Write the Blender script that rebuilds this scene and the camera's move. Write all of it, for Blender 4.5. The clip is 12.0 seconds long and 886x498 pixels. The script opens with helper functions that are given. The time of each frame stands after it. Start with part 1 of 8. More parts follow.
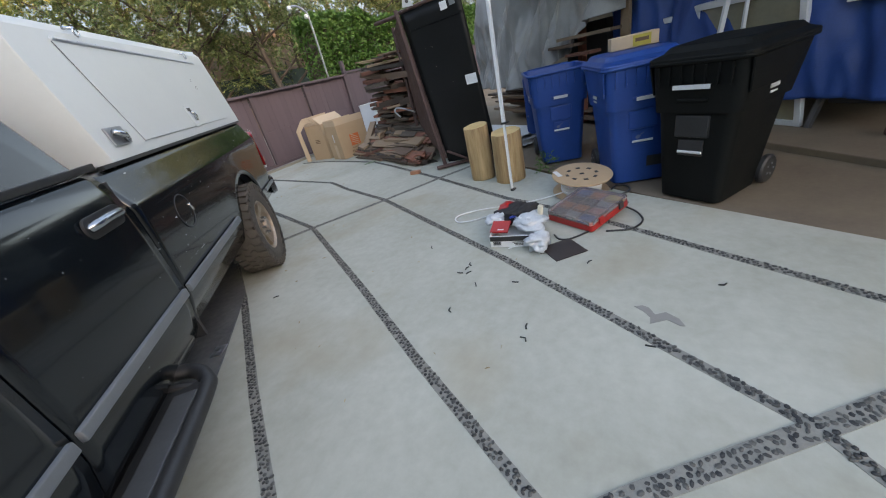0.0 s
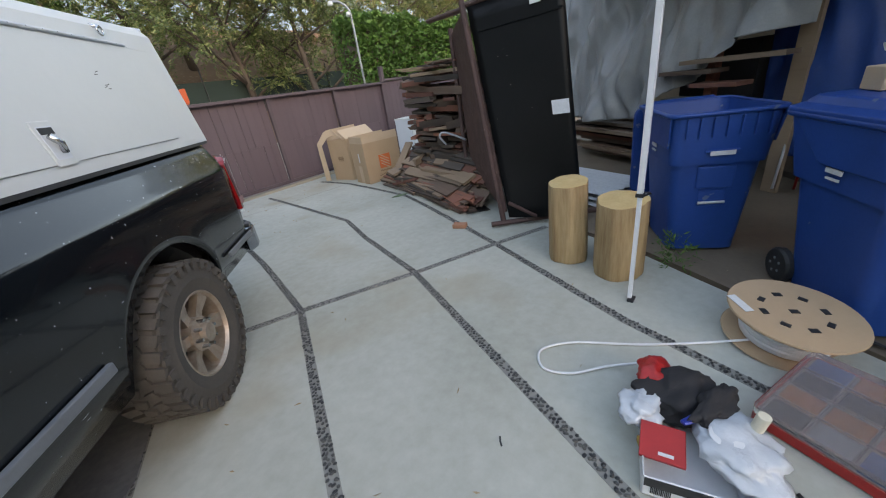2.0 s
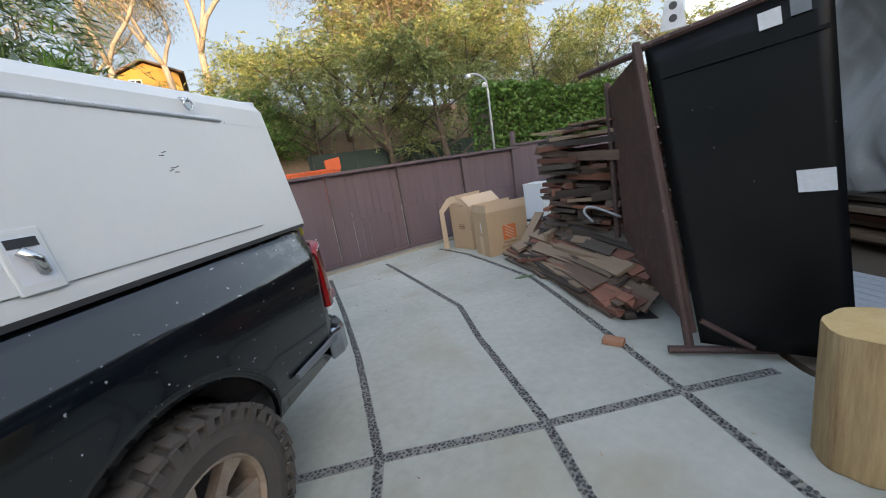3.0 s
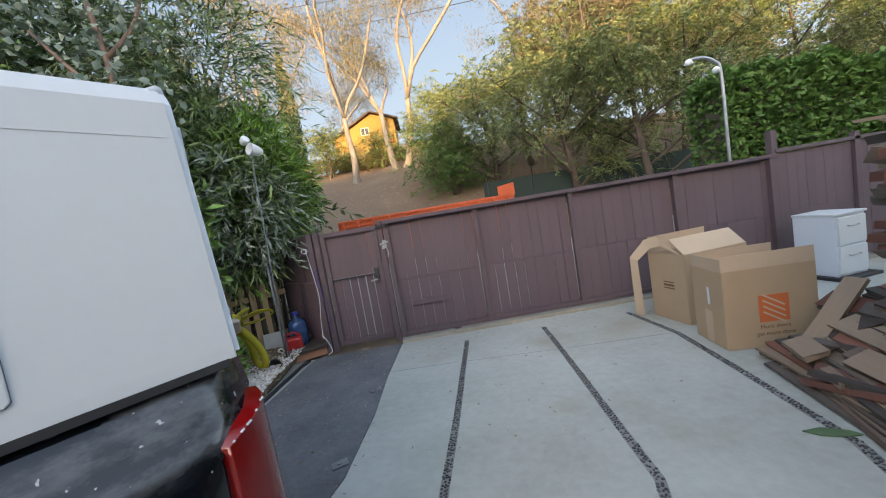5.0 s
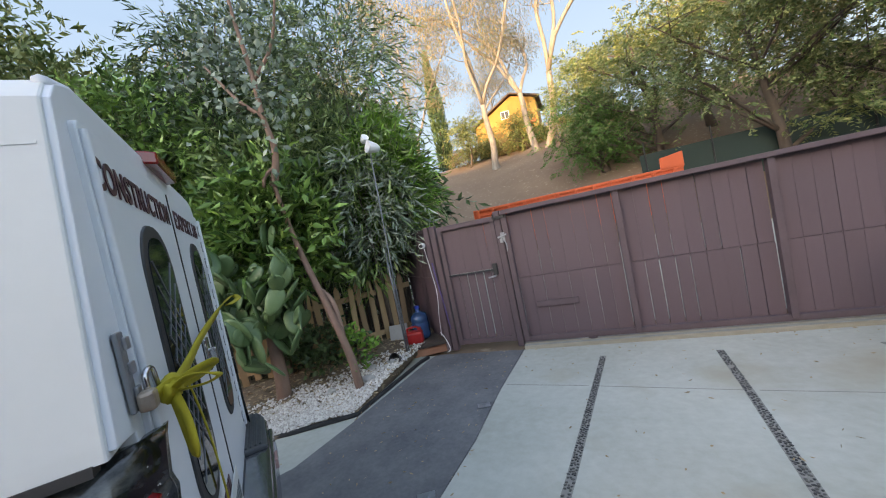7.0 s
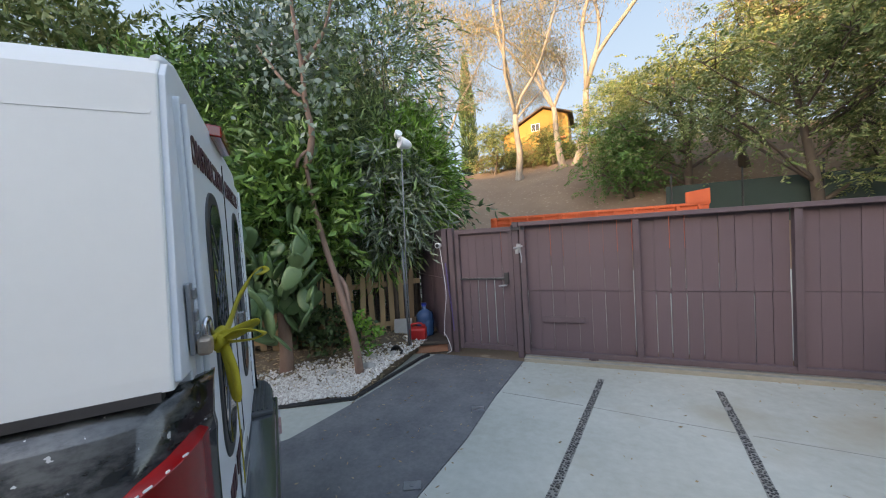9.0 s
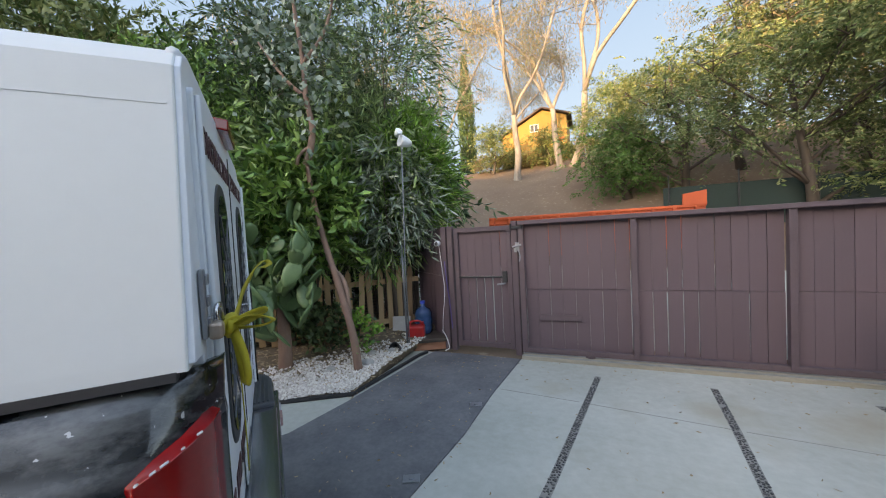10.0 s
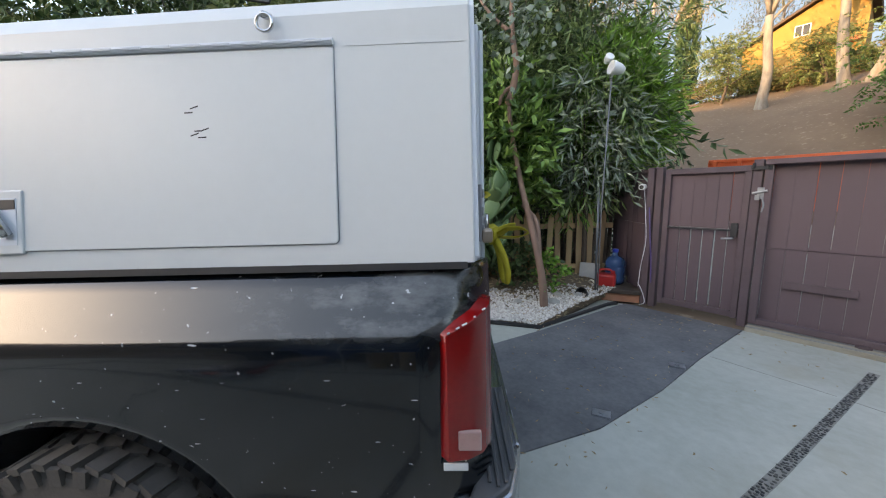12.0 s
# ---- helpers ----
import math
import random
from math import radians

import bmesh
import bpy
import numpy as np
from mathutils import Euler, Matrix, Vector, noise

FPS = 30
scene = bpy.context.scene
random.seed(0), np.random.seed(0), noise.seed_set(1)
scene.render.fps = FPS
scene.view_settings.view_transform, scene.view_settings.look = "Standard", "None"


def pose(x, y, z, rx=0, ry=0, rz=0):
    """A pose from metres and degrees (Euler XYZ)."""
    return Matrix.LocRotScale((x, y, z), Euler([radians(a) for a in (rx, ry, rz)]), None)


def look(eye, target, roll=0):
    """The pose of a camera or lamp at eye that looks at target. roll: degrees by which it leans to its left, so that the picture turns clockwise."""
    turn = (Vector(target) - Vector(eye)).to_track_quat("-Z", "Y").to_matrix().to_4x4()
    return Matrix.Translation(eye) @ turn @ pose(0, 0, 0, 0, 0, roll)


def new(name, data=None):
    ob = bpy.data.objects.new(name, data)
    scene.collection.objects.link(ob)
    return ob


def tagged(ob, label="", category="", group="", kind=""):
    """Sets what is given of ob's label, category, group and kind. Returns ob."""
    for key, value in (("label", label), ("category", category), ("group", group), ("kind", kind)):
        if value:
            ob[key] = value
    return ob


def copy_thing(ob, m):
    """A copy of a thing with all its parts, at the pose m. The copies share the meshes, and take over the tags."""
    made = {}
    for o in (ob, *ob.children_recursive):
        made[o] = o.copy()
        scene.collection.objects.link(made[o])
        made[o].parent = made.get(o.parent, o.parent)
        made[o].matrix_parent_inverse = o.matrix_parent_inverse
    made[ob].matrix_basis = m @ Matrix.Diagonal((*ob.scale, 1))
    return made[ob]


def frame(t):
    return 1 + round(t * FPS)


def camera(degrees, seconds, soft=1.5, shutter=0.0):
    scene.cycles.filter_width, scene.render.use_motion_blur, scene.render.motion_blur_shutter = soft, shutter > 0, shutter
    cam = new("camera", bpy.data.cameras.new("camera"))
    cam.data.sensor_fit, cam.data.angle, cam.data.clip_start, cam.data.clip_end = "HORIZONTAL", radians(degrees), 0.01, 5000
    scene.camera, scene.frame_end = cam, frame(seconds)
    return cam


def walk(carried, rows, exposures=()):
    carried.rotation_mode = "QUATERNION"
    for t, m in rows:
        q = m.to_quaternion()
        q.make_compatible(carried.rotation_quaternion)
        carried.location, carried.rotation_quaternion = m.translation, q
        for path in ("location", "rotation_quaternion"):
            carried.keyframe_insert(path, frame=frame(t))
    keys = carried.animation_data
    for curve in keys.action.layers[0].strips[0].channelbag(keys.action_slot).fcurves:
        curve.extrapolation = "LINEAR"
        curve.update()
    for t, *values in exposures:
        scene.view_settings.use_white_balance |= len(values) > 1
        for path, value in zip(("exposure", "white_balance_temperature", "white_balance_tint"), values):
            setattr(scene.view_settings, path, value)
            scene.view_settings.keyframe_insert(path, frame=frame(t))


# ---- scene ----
cam = camera(102.6, 12.0, soft=1.1)
PATH = [
    (0, (2.534, 2.386, 1.391), (3.915, 3.51, 0.479), -13.7),
    (0.5, (2.811, 2.679, 1.408), (4.164, 3.894, 0.575), -10.4),
    (1, (3.112, 2.948, 1.427), (4.538, 4.074, 0.591), -10.6),
    (1.5, (3.478, 3.247, 1.463), (4.735, 4.579, 0.659), -14.3),
    (2, (3.776, 3.61, 1.451), (5.123, 4.827, 0.612), -8.4),
    (2.5, (4.136, 3.979, 1.503), (5.35, 5.469, 0.95), -15.4),
    (2.7, (4.246, 4.139, 1.508), (5.345, 5.724, 0.977), -12.8),
    (4.3, (4.984, 5.267, 1.547), (5.644, 7.142, 1.33), -5.9),
    (4.5, (5.103, 5.422, 1.547), (5.693, 7.312, 1.265), -10.0),
    (5, (5.291, 5.734, 1.555), (5.356, 7.726, 1.39), -9.7),
    (5.5, (5.366, 6.029, 1.572), (5.354, 8.025, 1.452), -8.4),
    (6, (5.423, 6.213, 1.564), (5.092, 8.182, 1.446), -11.0),
    (6.5, (5.557, 6.39, 1.561), (4.982, 8.303, 1.469), -14.5),
    (7, (5.556, 6.309, 1.566), (4.825, 8.168, 1.471), -11.8),
    (7.2, (5.544, 6.225, 1.566), (4.721, 8.042, 1.424), -10.4),
    (8.8, (5.548, 6.213, 1.581), (4.717, 8.03, 1.488), -4.7),
    (9, (5.539, 6.206, 1.576), (4.751, 8.042, 1.498), -3.6),
    (9.5, (5.533, 6.185, 1.548), (4.827, 8.054, 1.458), -1.7),
    (10, (5.531, 6.173, 1.553), (4.755, 8.015, 1.474), -3.1),
    (10.5, (5.489, 6.146, 1.561), (4.528, 7.896, 1.427), -5.5),
    (11, (5.466, 6.106, 1.562), (4.316, 7.74, 1.503), -5.0),
    (11.5, (5.46, 6.062, 1.538), (4.173, 7.586, 1.392), -1.9),
    (12, (5.417, 5.989, 1.497), (3.886, 7.232, 1.159), -1.7),
]
walk(cam, [(t, look(eye, target, roll)) for t, eye, target, roll in PATH], exposures=[(0, 2.68, 9700, 17), (2.5, 2.64, 9500, 17), (4.5, 2.54, 9000, 17), (7, 2.74, 9000, 17), (9, 2.66, 8900, 17), (12, 2.64, 9200, 17)])

# ---- light: evening, the yard in the shade of an added unseen ridge, low sun on the far slope ----
SUN_EL, SUN_AZ = 9.0, 195.0          # degrees; azimuth clockwise from +y
world = bpy.data.worlds.new("sky")
scene.world = world
world.use_nodes = True
wn = world.node_tree.nodes
sky = wn.new("ShaderNodeTexSky")
sky.sky_type, sky.sun_disc = "NISHITA", False
sky.sun_elevation, sky.sun_rotation = radians(SUN_EL + 9), radians(SUN_AZ)
sky.air_density, sky.dust_density, sky.ozone_density = 1.0, 0.5, 1.2
wn["Background"].inputs["Strength"].default_value = 0.15
world.node_tree.links.new(sky.outputs[0], wn["Background"].inputs["Color"])
sun = new("sun", bpy.data.lights.new("sun", "SUN"))
sun.data.energy, sun.data.angle, sun.data.color = 2.1, radians(0.6), (1.0, 0.74, 0.46)
az, el = radians(SUN_AZ), radians(SUN_EL)
toward = Vector((math.sin(az) * math.cos(el), math.cos(az) * math.cos(el), math.sin(el)))
sun.matrix_world = look(toward * 60, (0, 0, 0))

# ---- materials ----
def mat(name, col, col2=None, rough=0.6, metal=0.0, scale=6.0, fine=60.0, bump=0.15, mix=0.5, island=False, obj=False,
        stretch=(1, 1, 1), spec=0.5, coat=0.0, trans=0.0, spots=None, spot_scale=30.0, spot_at=0.72, spot_soft=0.02, rvar=0.12, emit=0.0):
    """A surface with broad stains and fine grain; col2 is the second tone; spots: chips or flecks of a third."""
    m = bpy.data.materials.new(name)
    m.use_nodes = True
    nt = m.node_tree
    n, ln = nt.nodes, nt.links
    b = n["Principled BSDF"]
    col2 = col2 or tuple(c * 0.72 for c in col)
    tc = n.new("ShaderNodeTexCoord")
    mp = n.new("ShaderNodeMapping")
    mp.inputs["Scale"].default_value = stretch
    ln.new(tc.outputs["Object"], mp.inputs["Vector"])
    big, small = n.new("ShaderNodeTexNoise"), n.new("ShaderNodeTexNoise")
    for node, sc, det in ((big, scale, 5.0), (small, fine, 4.0)):
        node.inputs["Scale"].default_value, node.inputs["Detail"].default_value = sc, det
        node.inputs["Roughness"].default_value = 0.6
        ln.new(mp.outputs[0], node.inputs["Vector"])
    add = n.new("ShaderNodeMath")
    add.operation = "MULTIPLY_ADD"
    add.inputs[1].default_value, add.inputs[2].default_value = 0.35, 0.0
    ln.new(small.outputs["Fac"], add.inputs[0])
    add2 = n.new("ShaderNodeMath")
    add2.operation = "MULTIPLY_ADD"
    add2.inputs[1].default_value = 0.75
    ln.new(big.outputs["Fac"], add2.inputs[0])
    ln.new(add.outputs[0], add2.inputs[2])
    fac = add2.outputs[0]
    if island or obj:
        rnd = n.new("ShaderNodeNewGeometry" if island else "ShaderNodeObjectInfo")
        a3 = n.new("ShaderNodeMath")
        a3.operation = "MULTIPLY_ADD"
        a3.inputs[1].default_value = 0.9
        ln.new(rnd.outputs["Random Per Island" if island else "Random"], a3.inputs[0])
        a4 = n.new("ShaderNodeMath")
        a4.operation = "ADD"
        a4.inputs[1].default_value = -0.45
        ln.new(fac, a4.inputs[0])
        ln.new(a4.outputs[0], a3.inputs[2])
        fac = a3.outputs[0]
    ramp = n.new("ShaderNodeMapRange")
    ramp.inputs["From Min"].default_value, ramp.inputs["From Max"].default_value = 0.55 - 0.5 * (1 - mix) - 0.05, 0.55 + 0.5 * (1 - mix) + 0.05
    ln.new(fac, ramp.inputs["Value"])
    mx = n.new("ShaderNodeMix")
    mx.data_type = "RGBA"
    mx.inputs["A"].default_value, mx.inputs["B"].default_value = (*col, 1), (*col2, 1)
    ln.new(ramp.outputs[0], mx.inputs["Factor"])
    out = mx.outputs["Result"]
    if spots:
        sp = n.new("ShaderNodeTexNoise")
        sp.inputs["Scale"].default_value, sp.inputs["Detail"].default_value = spot_scale, 3.0
        ln.new(mp.outputs[0], sp.inputs["Vector"])
        gt = n.new("ShaderNodeMapRange")
        gt.inputs["From Min"].default_value, gt.inputs["From Max"].default_value = spot_at, spot_at + spot_soft
        ln.new(sp.outputs["Fac"], gt.inputs["Value"])
        m2 = n.new("ShaderNodeMix")
        m2.data_type = "RGBA"
        m2.inputs["B"].default_value = (*spots, 1)
        ln.new(out, m2.inputs["A"])
        ln.new(gt.outputs[0], m2.inputs["Factor"])
        out = m2.outputs["Result"]
    ln.new(out, b.inputs["Base Color"])
    rr = n.new("ShaderNodeMapRange")
    rr.inputs["To Min"].default_value, rr.inputs["To Max"].default_value = max(0.02, rough - rvar), min(1.0, rough + rvar)
    ln.new(big.outputs["Fac"], rr.inputs["Value"])
    ln.new(rr.outputs[0], b.inputs["Roughness"])
    b.inputs["Metallic"].default_value = metal
    b.inputs["Specular IOR Level"].default_value = spec
    b.inputs["Coat Weight"].default_value = coat
    b.inputs["Coat Roughness"].default_value = 0.04
    b.inputs["Transmission Weight"].default_value = trans
    if emit:
        b.inputs["Emission Color"].default_value = (*col, 1)
        b.inputs["Emission Strength"].default_value = emit
    if bump:
        bp = n.new("ShaderNodeBump")
        bp.inputs["Strength"].default_value, bp.inputs["Distance"].default_value = bump, 0.01
        ln.new(small.outputs["Fac"], bp.inputs["Height"])
        ln.new(bp.outputs[0], b.inputs["Normal"])
    return m


def leafy(name, a, b2, rough=0.5, through_light=0.13):
    """Leaves: a tone of its own for each, some light let through."""
    m = mat(name, a, b2, rough=rough, island=True, mix=0.35, scale=0.8, fine=20, bump=0.0, spec=0.35)
    nt = m.node_tree
    n, ln = nt.nodes, nt.links
    tr, mixs = n.new("ShaderNodeBsdfTranslucent"), n.new("ShaderNodeMixShader")
    src = n["Principled BSDF"].inputs["Base Color"].links[0].from_socket
    ln.new(src, tr.inputs["Color"])
    mixs.inputs[0].default_value = through_light
    ln.new(n["Principled BSDF"].outputs[0], mixs.inputs[1])
    ln.new(tr.outputs[0], mixs.inputs[2])
    ln.new(mixs.outputs[0], n["Material Output"].inputs["Surface"])
    return m


CONCRETE = mat("concrete", (0.43, 0.445, 0.40), (0.315, 0.325, 0.28), rough=0.72, scale=0.7, fine=14, bump=0.06, mix=0.8, spots=(0.31, 0.275, 0.20), spot_scale=1.0, spot_at=0.56, spot_soft=0.25)
MORTAR = mat("mortar", (0.27, 0.27, 0.25), (0.17, 0.17, 0.155), rough=0.9, scale=8, fine=90, bump=0.3)
PEBBLE = mat("pebble", (0.025, 0.027, 0.03), (0.09, 0.09, 0.085), rough=0.5, island=True, scale=20, fine=80, bump=0.1)
PEBBLE_O = mat("pebble_single", (0.025, 0.027, 0.03), (0.09, 0.09, 0.085), rough=0.5, obj=True, scale=20, fine=80, bump=0.1)
RUBBER_MAT = mat("rubber_mat", (0.075, 0.08, 0.088), (0.16, 0.163, 0.165), rough=0.75, scale=2.6, fine=30, bump=0.3, mix=0.75)
PATIO = mat("patio_concrete", (0.20, 0.155, 0.11), (0.12, 0.09, 0.068), rough=0.85, scale=1.3, fine=30, bump=0.15)
EARTH = mat("earth", (0.21, 0.145, 0.095), (0.13, 0.085, 0.055), rough=0.95, scale=0.5, fine=9, bump=0.5, spots=(0.26, 0.20, 0.14), spot_scale=7, spot_at=0.60, spot_soft=0.1)
FENCE = mat("fence_paint", (0.116, 0.080, 0.091), (0.104, 0.072, 0.082), rough=0.7, scale=3, fine=40, bump=0.15, stretch=(1, 1, 0.25), obj=True, mix=0.3)
FENCE_RAIL = mat("fence_rail_paint", (0.115, 0.080, 0.090), (0.080, 0.056, 0.063), rough=0.65, scale=4, fine=50, bump=0.15)
TRACK = mat("timber_sill", (0.36, 0.33, 0.27), (0.22, 0.19, 0.14), rough=0.85, scale=5, fine=40, stretch=(0.2, 1, 1), bump=0.2)
PAINT = mat("truck_paint", (0.003, 0.005, 0.007), (0.005, 0.008, 0.011), rough=0.15, scale=2, fine=12, bump=0.006, coat=0.28, spec=0.4, rvar=0.05, spots=(0.42, 0.44, 0.45), spot_scale=60, spot_at=0.75)


def peeling(m):
    """Clear coat gone milky and flaking on the shoulder over the tail, and thin pale scratches along the side."""
    nt = m.node_tree
    n, ln = nt.nodes, nt.links
    b = n["Principled BSDF"]
    tc = n.new("ShaderNodeTexCoord")
    xyz = n.new("ShaderNodeSeparateXYZ")
    ln.new(tc.outputs["Object"], xyz.inputs[0])

    def ramp(src, a, c):
        r = n.new("ShaderNodeMapRange")
        r.interpolation_type = "SMOOTHSTEP"
        r.inputs["From Min"].default_value, r.inputs["From Max"].default_value = a, c
        ln.new(src, r.inputs["Value"])
        return r.outputs[0]

    def times(a, c):
        t = n.new("ShaderNodeMath")
        t.operation = "MULTIPLY"
        ln.new(a, t.inputs[0])
        ln.new(c, t.inputs[1])
        return t.outputs[0]

    def cloud(scale, stretch, detail):
        mp, no = n.new("ShaderNodeMapping"), n.new("ShaderNodeTexNoise")
        mp.inputs["Scale"].default_value = stretch
        no.inputs["Scale"].default_value, no.inputs["Detail"].default_value, no.inputs["Roughness"].default_value = scale, detail, 0.65
        ln.new(tc.outputs["Object"], mp.inputs["Vector"])
        ln.new(mp.outputs[0], no.inputs["Vector"])
        return no.outputs["Fac"]

    flake = times(ramp(cloud(11, (1, 0.6, 1.4), 8), 0.42, 0.66), times(ramp(xyz.outputs["Y"], 0.35, 0.85), ramp(xyz.outputs["Z"], 1.10, 1.17)))
    scratch = ramp(cloud(26, (1, 0.35, 2.2), 2), 0.735, 0.745)
    for mask, tone, part_of in ((flake, (0.30, 0.32, 0.32, 1), 0.26), (scratch, (0.45, 0.47, 0.48, 1), 0.9)):
        src = b.inputs["Base Color"].links[0].from_socket
        mx, sc = n.new("ShaderNodeMix"), n.new("ShaderNodeMath")
        sc.operation, sc.inputs[1].default_value = "MULTIPLY", part_of
        ln.new(mask, sc.inputs[0])
        mx.data_type = "RGBA"
        mx.inputs["B"].default_value = tone
        ln.new(src, mx.inputs["A"])
        ln.new(sc.outputs[0], mx.inputs["Factor"])
        ln.new(mx.outputs["Result"], b.inputs["Base Color"])
    return m


PAINT_BED = peeling(mat("worn_bed_paint", (0.003, 0.005, 0.007), (0.005, 0.008, 0.011), rough=0.15, scale=2, fine=12, bump=0.006, coat=0.45, spec=0.42, rvar=0.05, spots=(0.42, 0.44, 0.45), spot_scale=52, spot_at=0.715))
PAINT_TRIM = mat("side_moulding", (0.16, 0.18, 0.20), (0.11, 0.125, 0.14), rough=0.4, scale=4, bump=0.02)
SHELL = mat("white_fibreglass", (0.60, 0.635, 0.64), (0.55, 0.585, 0.59), rough=0.38, scale=1.5, fine=30, bump=0.02, spec=0.45)
SHELL_REAR = mat("white_steel", (0.62, 0.67, 0.72), (0.56, 0.61, 0.66), rough=0.42, scale=2, fine=30, bump=0.02)
GALV = mat("galvanised_steel", (0.40, 0.42, 0.45), (0.27, 0.29, 0.31), rough=0.42, metal=0.8, scale=12, fine=60, bump=0.05)
CHROME = mat("chrome", (0.62, 0.63, 0.64), (0.48, 0.49, 0.5), rough=0.22, metal=0.95, scale=9, bump=0.02)
ALLOY = mat("alloy_rim", (0.50, 0.43, 0.36), (0.28, 0.20, 0.15), rough=0.4, metal=0.6, scale=14, fine=60, bump=0.1)
RUBBER = mat("tyre_rubber", (0.050, 0.045, 0.041), (0.095, 0.083, 0.072), rough=0.85, scale=7, fine=60, bump=0.2)
BLACK = mat("black_plastic", (0.013, 0.014, 0.016), (0.03, 0.031, 0.033), rough=0.5, scale=9, fine=60, bump=0.05)
GLASS_DARK = mat("dark_glass", (0.012, 0.014, 0.016), (0.02, 0.022, 0.024), rough=0.06, scale=3, bump=0.0, spec=0.35, rvar=0.03)
SEAL = mat("rubber_seal", (0.02, 0.024, 0.028), (0.035, 0.04, 0.045), rough=0.6, scale=9, bump=0.03)
BUMPER = mat("bumper_chrome", (0.42, 0.45, 0.49), (0.24, 0.26, 0.29), rough=0.2, metal=0.9, scale=5, fine=40, bump=0.03)
PAD_RUBBER = mat("step_pad_rubber", (0.075, 0.082, 0.09), (0.05, 0.055, 0.06), rough=0.45, scale=9, fine=60, bump=0.05)
RED_LENS = mat("red_lens", (0.26, 0.006, 0.006), (0.15, 0.003, 0.004), rough=0.16, scale=5, fine=70, bump=0.03, coat=0.3, rvar=0.05)
CLEAR_LENS = mat("clear_lens", (0.40, 0.26, 0.25), (0.30, 0.18, 0.17), rough=0.2, scale=9, bump=0.03, coat=0.5)
BARK_WARM = mat("bark_reddish", (0.30, 0.19, 0.145), (0.12, 0.07, 0.052), rough=0.85, scale=4, fine=26, bump=0.4, stretch=(1, 1, 0.3))
BARK_PALE = mat("bark_pale", (0.32, 0.29, 0.25), (0.12, 0.092, 0.072), rough=0.85, scale=3.0, fine=12, bump=0.3, stretch=(1, 1, 0.25))
BARK_DARK = mat("bark_dark", (0.12, 0.09, 0.07), (0.06, 0.045, 0.035), rough=0.9, scale=3, fine=22, bump=0.4, stretch=(1, 1, 0.3))
LEAF_OLEANDER = leafy("leaf_oleander", (0.026, 0.066, 0.018), (0.22, 0.31, 0.12), 0.34, 0.10)
LEAF_BROAD = leafy("leaf_broad", (0.030, 0.085, 0.018), (0.19, 0.33, 0.08), 0.32, 0.10)
LEAF_DEEP = leafy("leaf_deep", (0.024, 0.055, 0.020), (0.085, 0.135, 0.050), 0.42, 0.08)
LEAF_BAMBOO = leafy("leaf_bamboo", (0.07, 0.19, 0.022), (0.17, 0.33, 0.05), 0.4, 0.12)
LEAF_SILVER = leafy("leaf_silver", (0.30, 0.36, 0.29), (0.07, 0.11, 0.07), 0.42, 0.08)
LEAF_OLIVE = leafy("leaf_olive", (0.070, 0.120, 0.034), (0.22, 0.24, 0.095))
LEAF_RUST = leafy("leaf_rust", (0.24, 0.175, 0.10), (0.11, 0.125, 0.060))
LEAF_HEDGE = leafy("leaf_hedge", (0.05, 0.13, 0.025), (0.11, 0.21, 0.05))
CACTUS = mat("cactus_skin", (0.045, 0.10, 0.035), (0.10, 0.17, 0.07), rough=0.5, scale=6, fine=40, bump=0.1, obj=True)

# ---- building tools ----
def ob_of(name, bm, material, parent=None, label="", smooth=False, bevel=0.0, m=None):
    me = bpy.data.meshes.new(name)
    bmesh.ops.recalc_face_normals(bm, faces=bm.faces)
    bm.to_mesh(me)
    bm.free()
    me.materials.append(material)
    if smooth:
        me.polygons.foreach_set("use_smooth", [True] * len(me.polygons))
        me.update()
    ob = new(name, me)
    if parent:
        ob.parent = parent
    if m is not None:
        ob.matrix_basis = m
    if label:
        ob["label"] = label
    if bevel:
        md = ob.modifiers.new("bevel", "BEVEL")
        md.width, md.segments, md.limit_method, md.angle_limit = bevel, 2, "ANGLE", radians(40)
        if smooth:
            md.harden_normals = True
    return ob


def part(name, bm, material, parent, label="", smooth=False, bevel=0.0, m=None):
    return ob_of(name, bm, material, parent, label, smooth, bevel, m)


def thing(name, m, label, category, group="", kind=""):
    e = new(name)
    e.empty_display_size = 0.1
    e.matrix_basis = m
    return tagged(e, label, category, group, kind)


def box(c, s, m=None, bm=None):
    """A box of size s about c, turned by m."""
    bm = bm or bmesh.new()
    t = Matrix.Translation(c) @ (m or Matrix()) @ Matrix.Diagonal((*s, 1))
    bmesh.ops.create_cube(bm, size=1.0, matrix=t)
    return bm


def rod(a, b, r, r2=None, seg=12, bm=None, cap=True):
    bm = bm or bmesh.new()
    a, b = Vector(a), Vector(b)
    d = b - a
    t = Matrix.Translation((a + b) / 2) @ d.to_track_quat("Z", "Y").to_matrix().to_4x4()
    bmesh.ops.create_cone(bm, cap_ends=cap, segments=seg, radius1=r, radius2=r if r2 is None else r2, depth=d.length, matrix=t)
    return bm


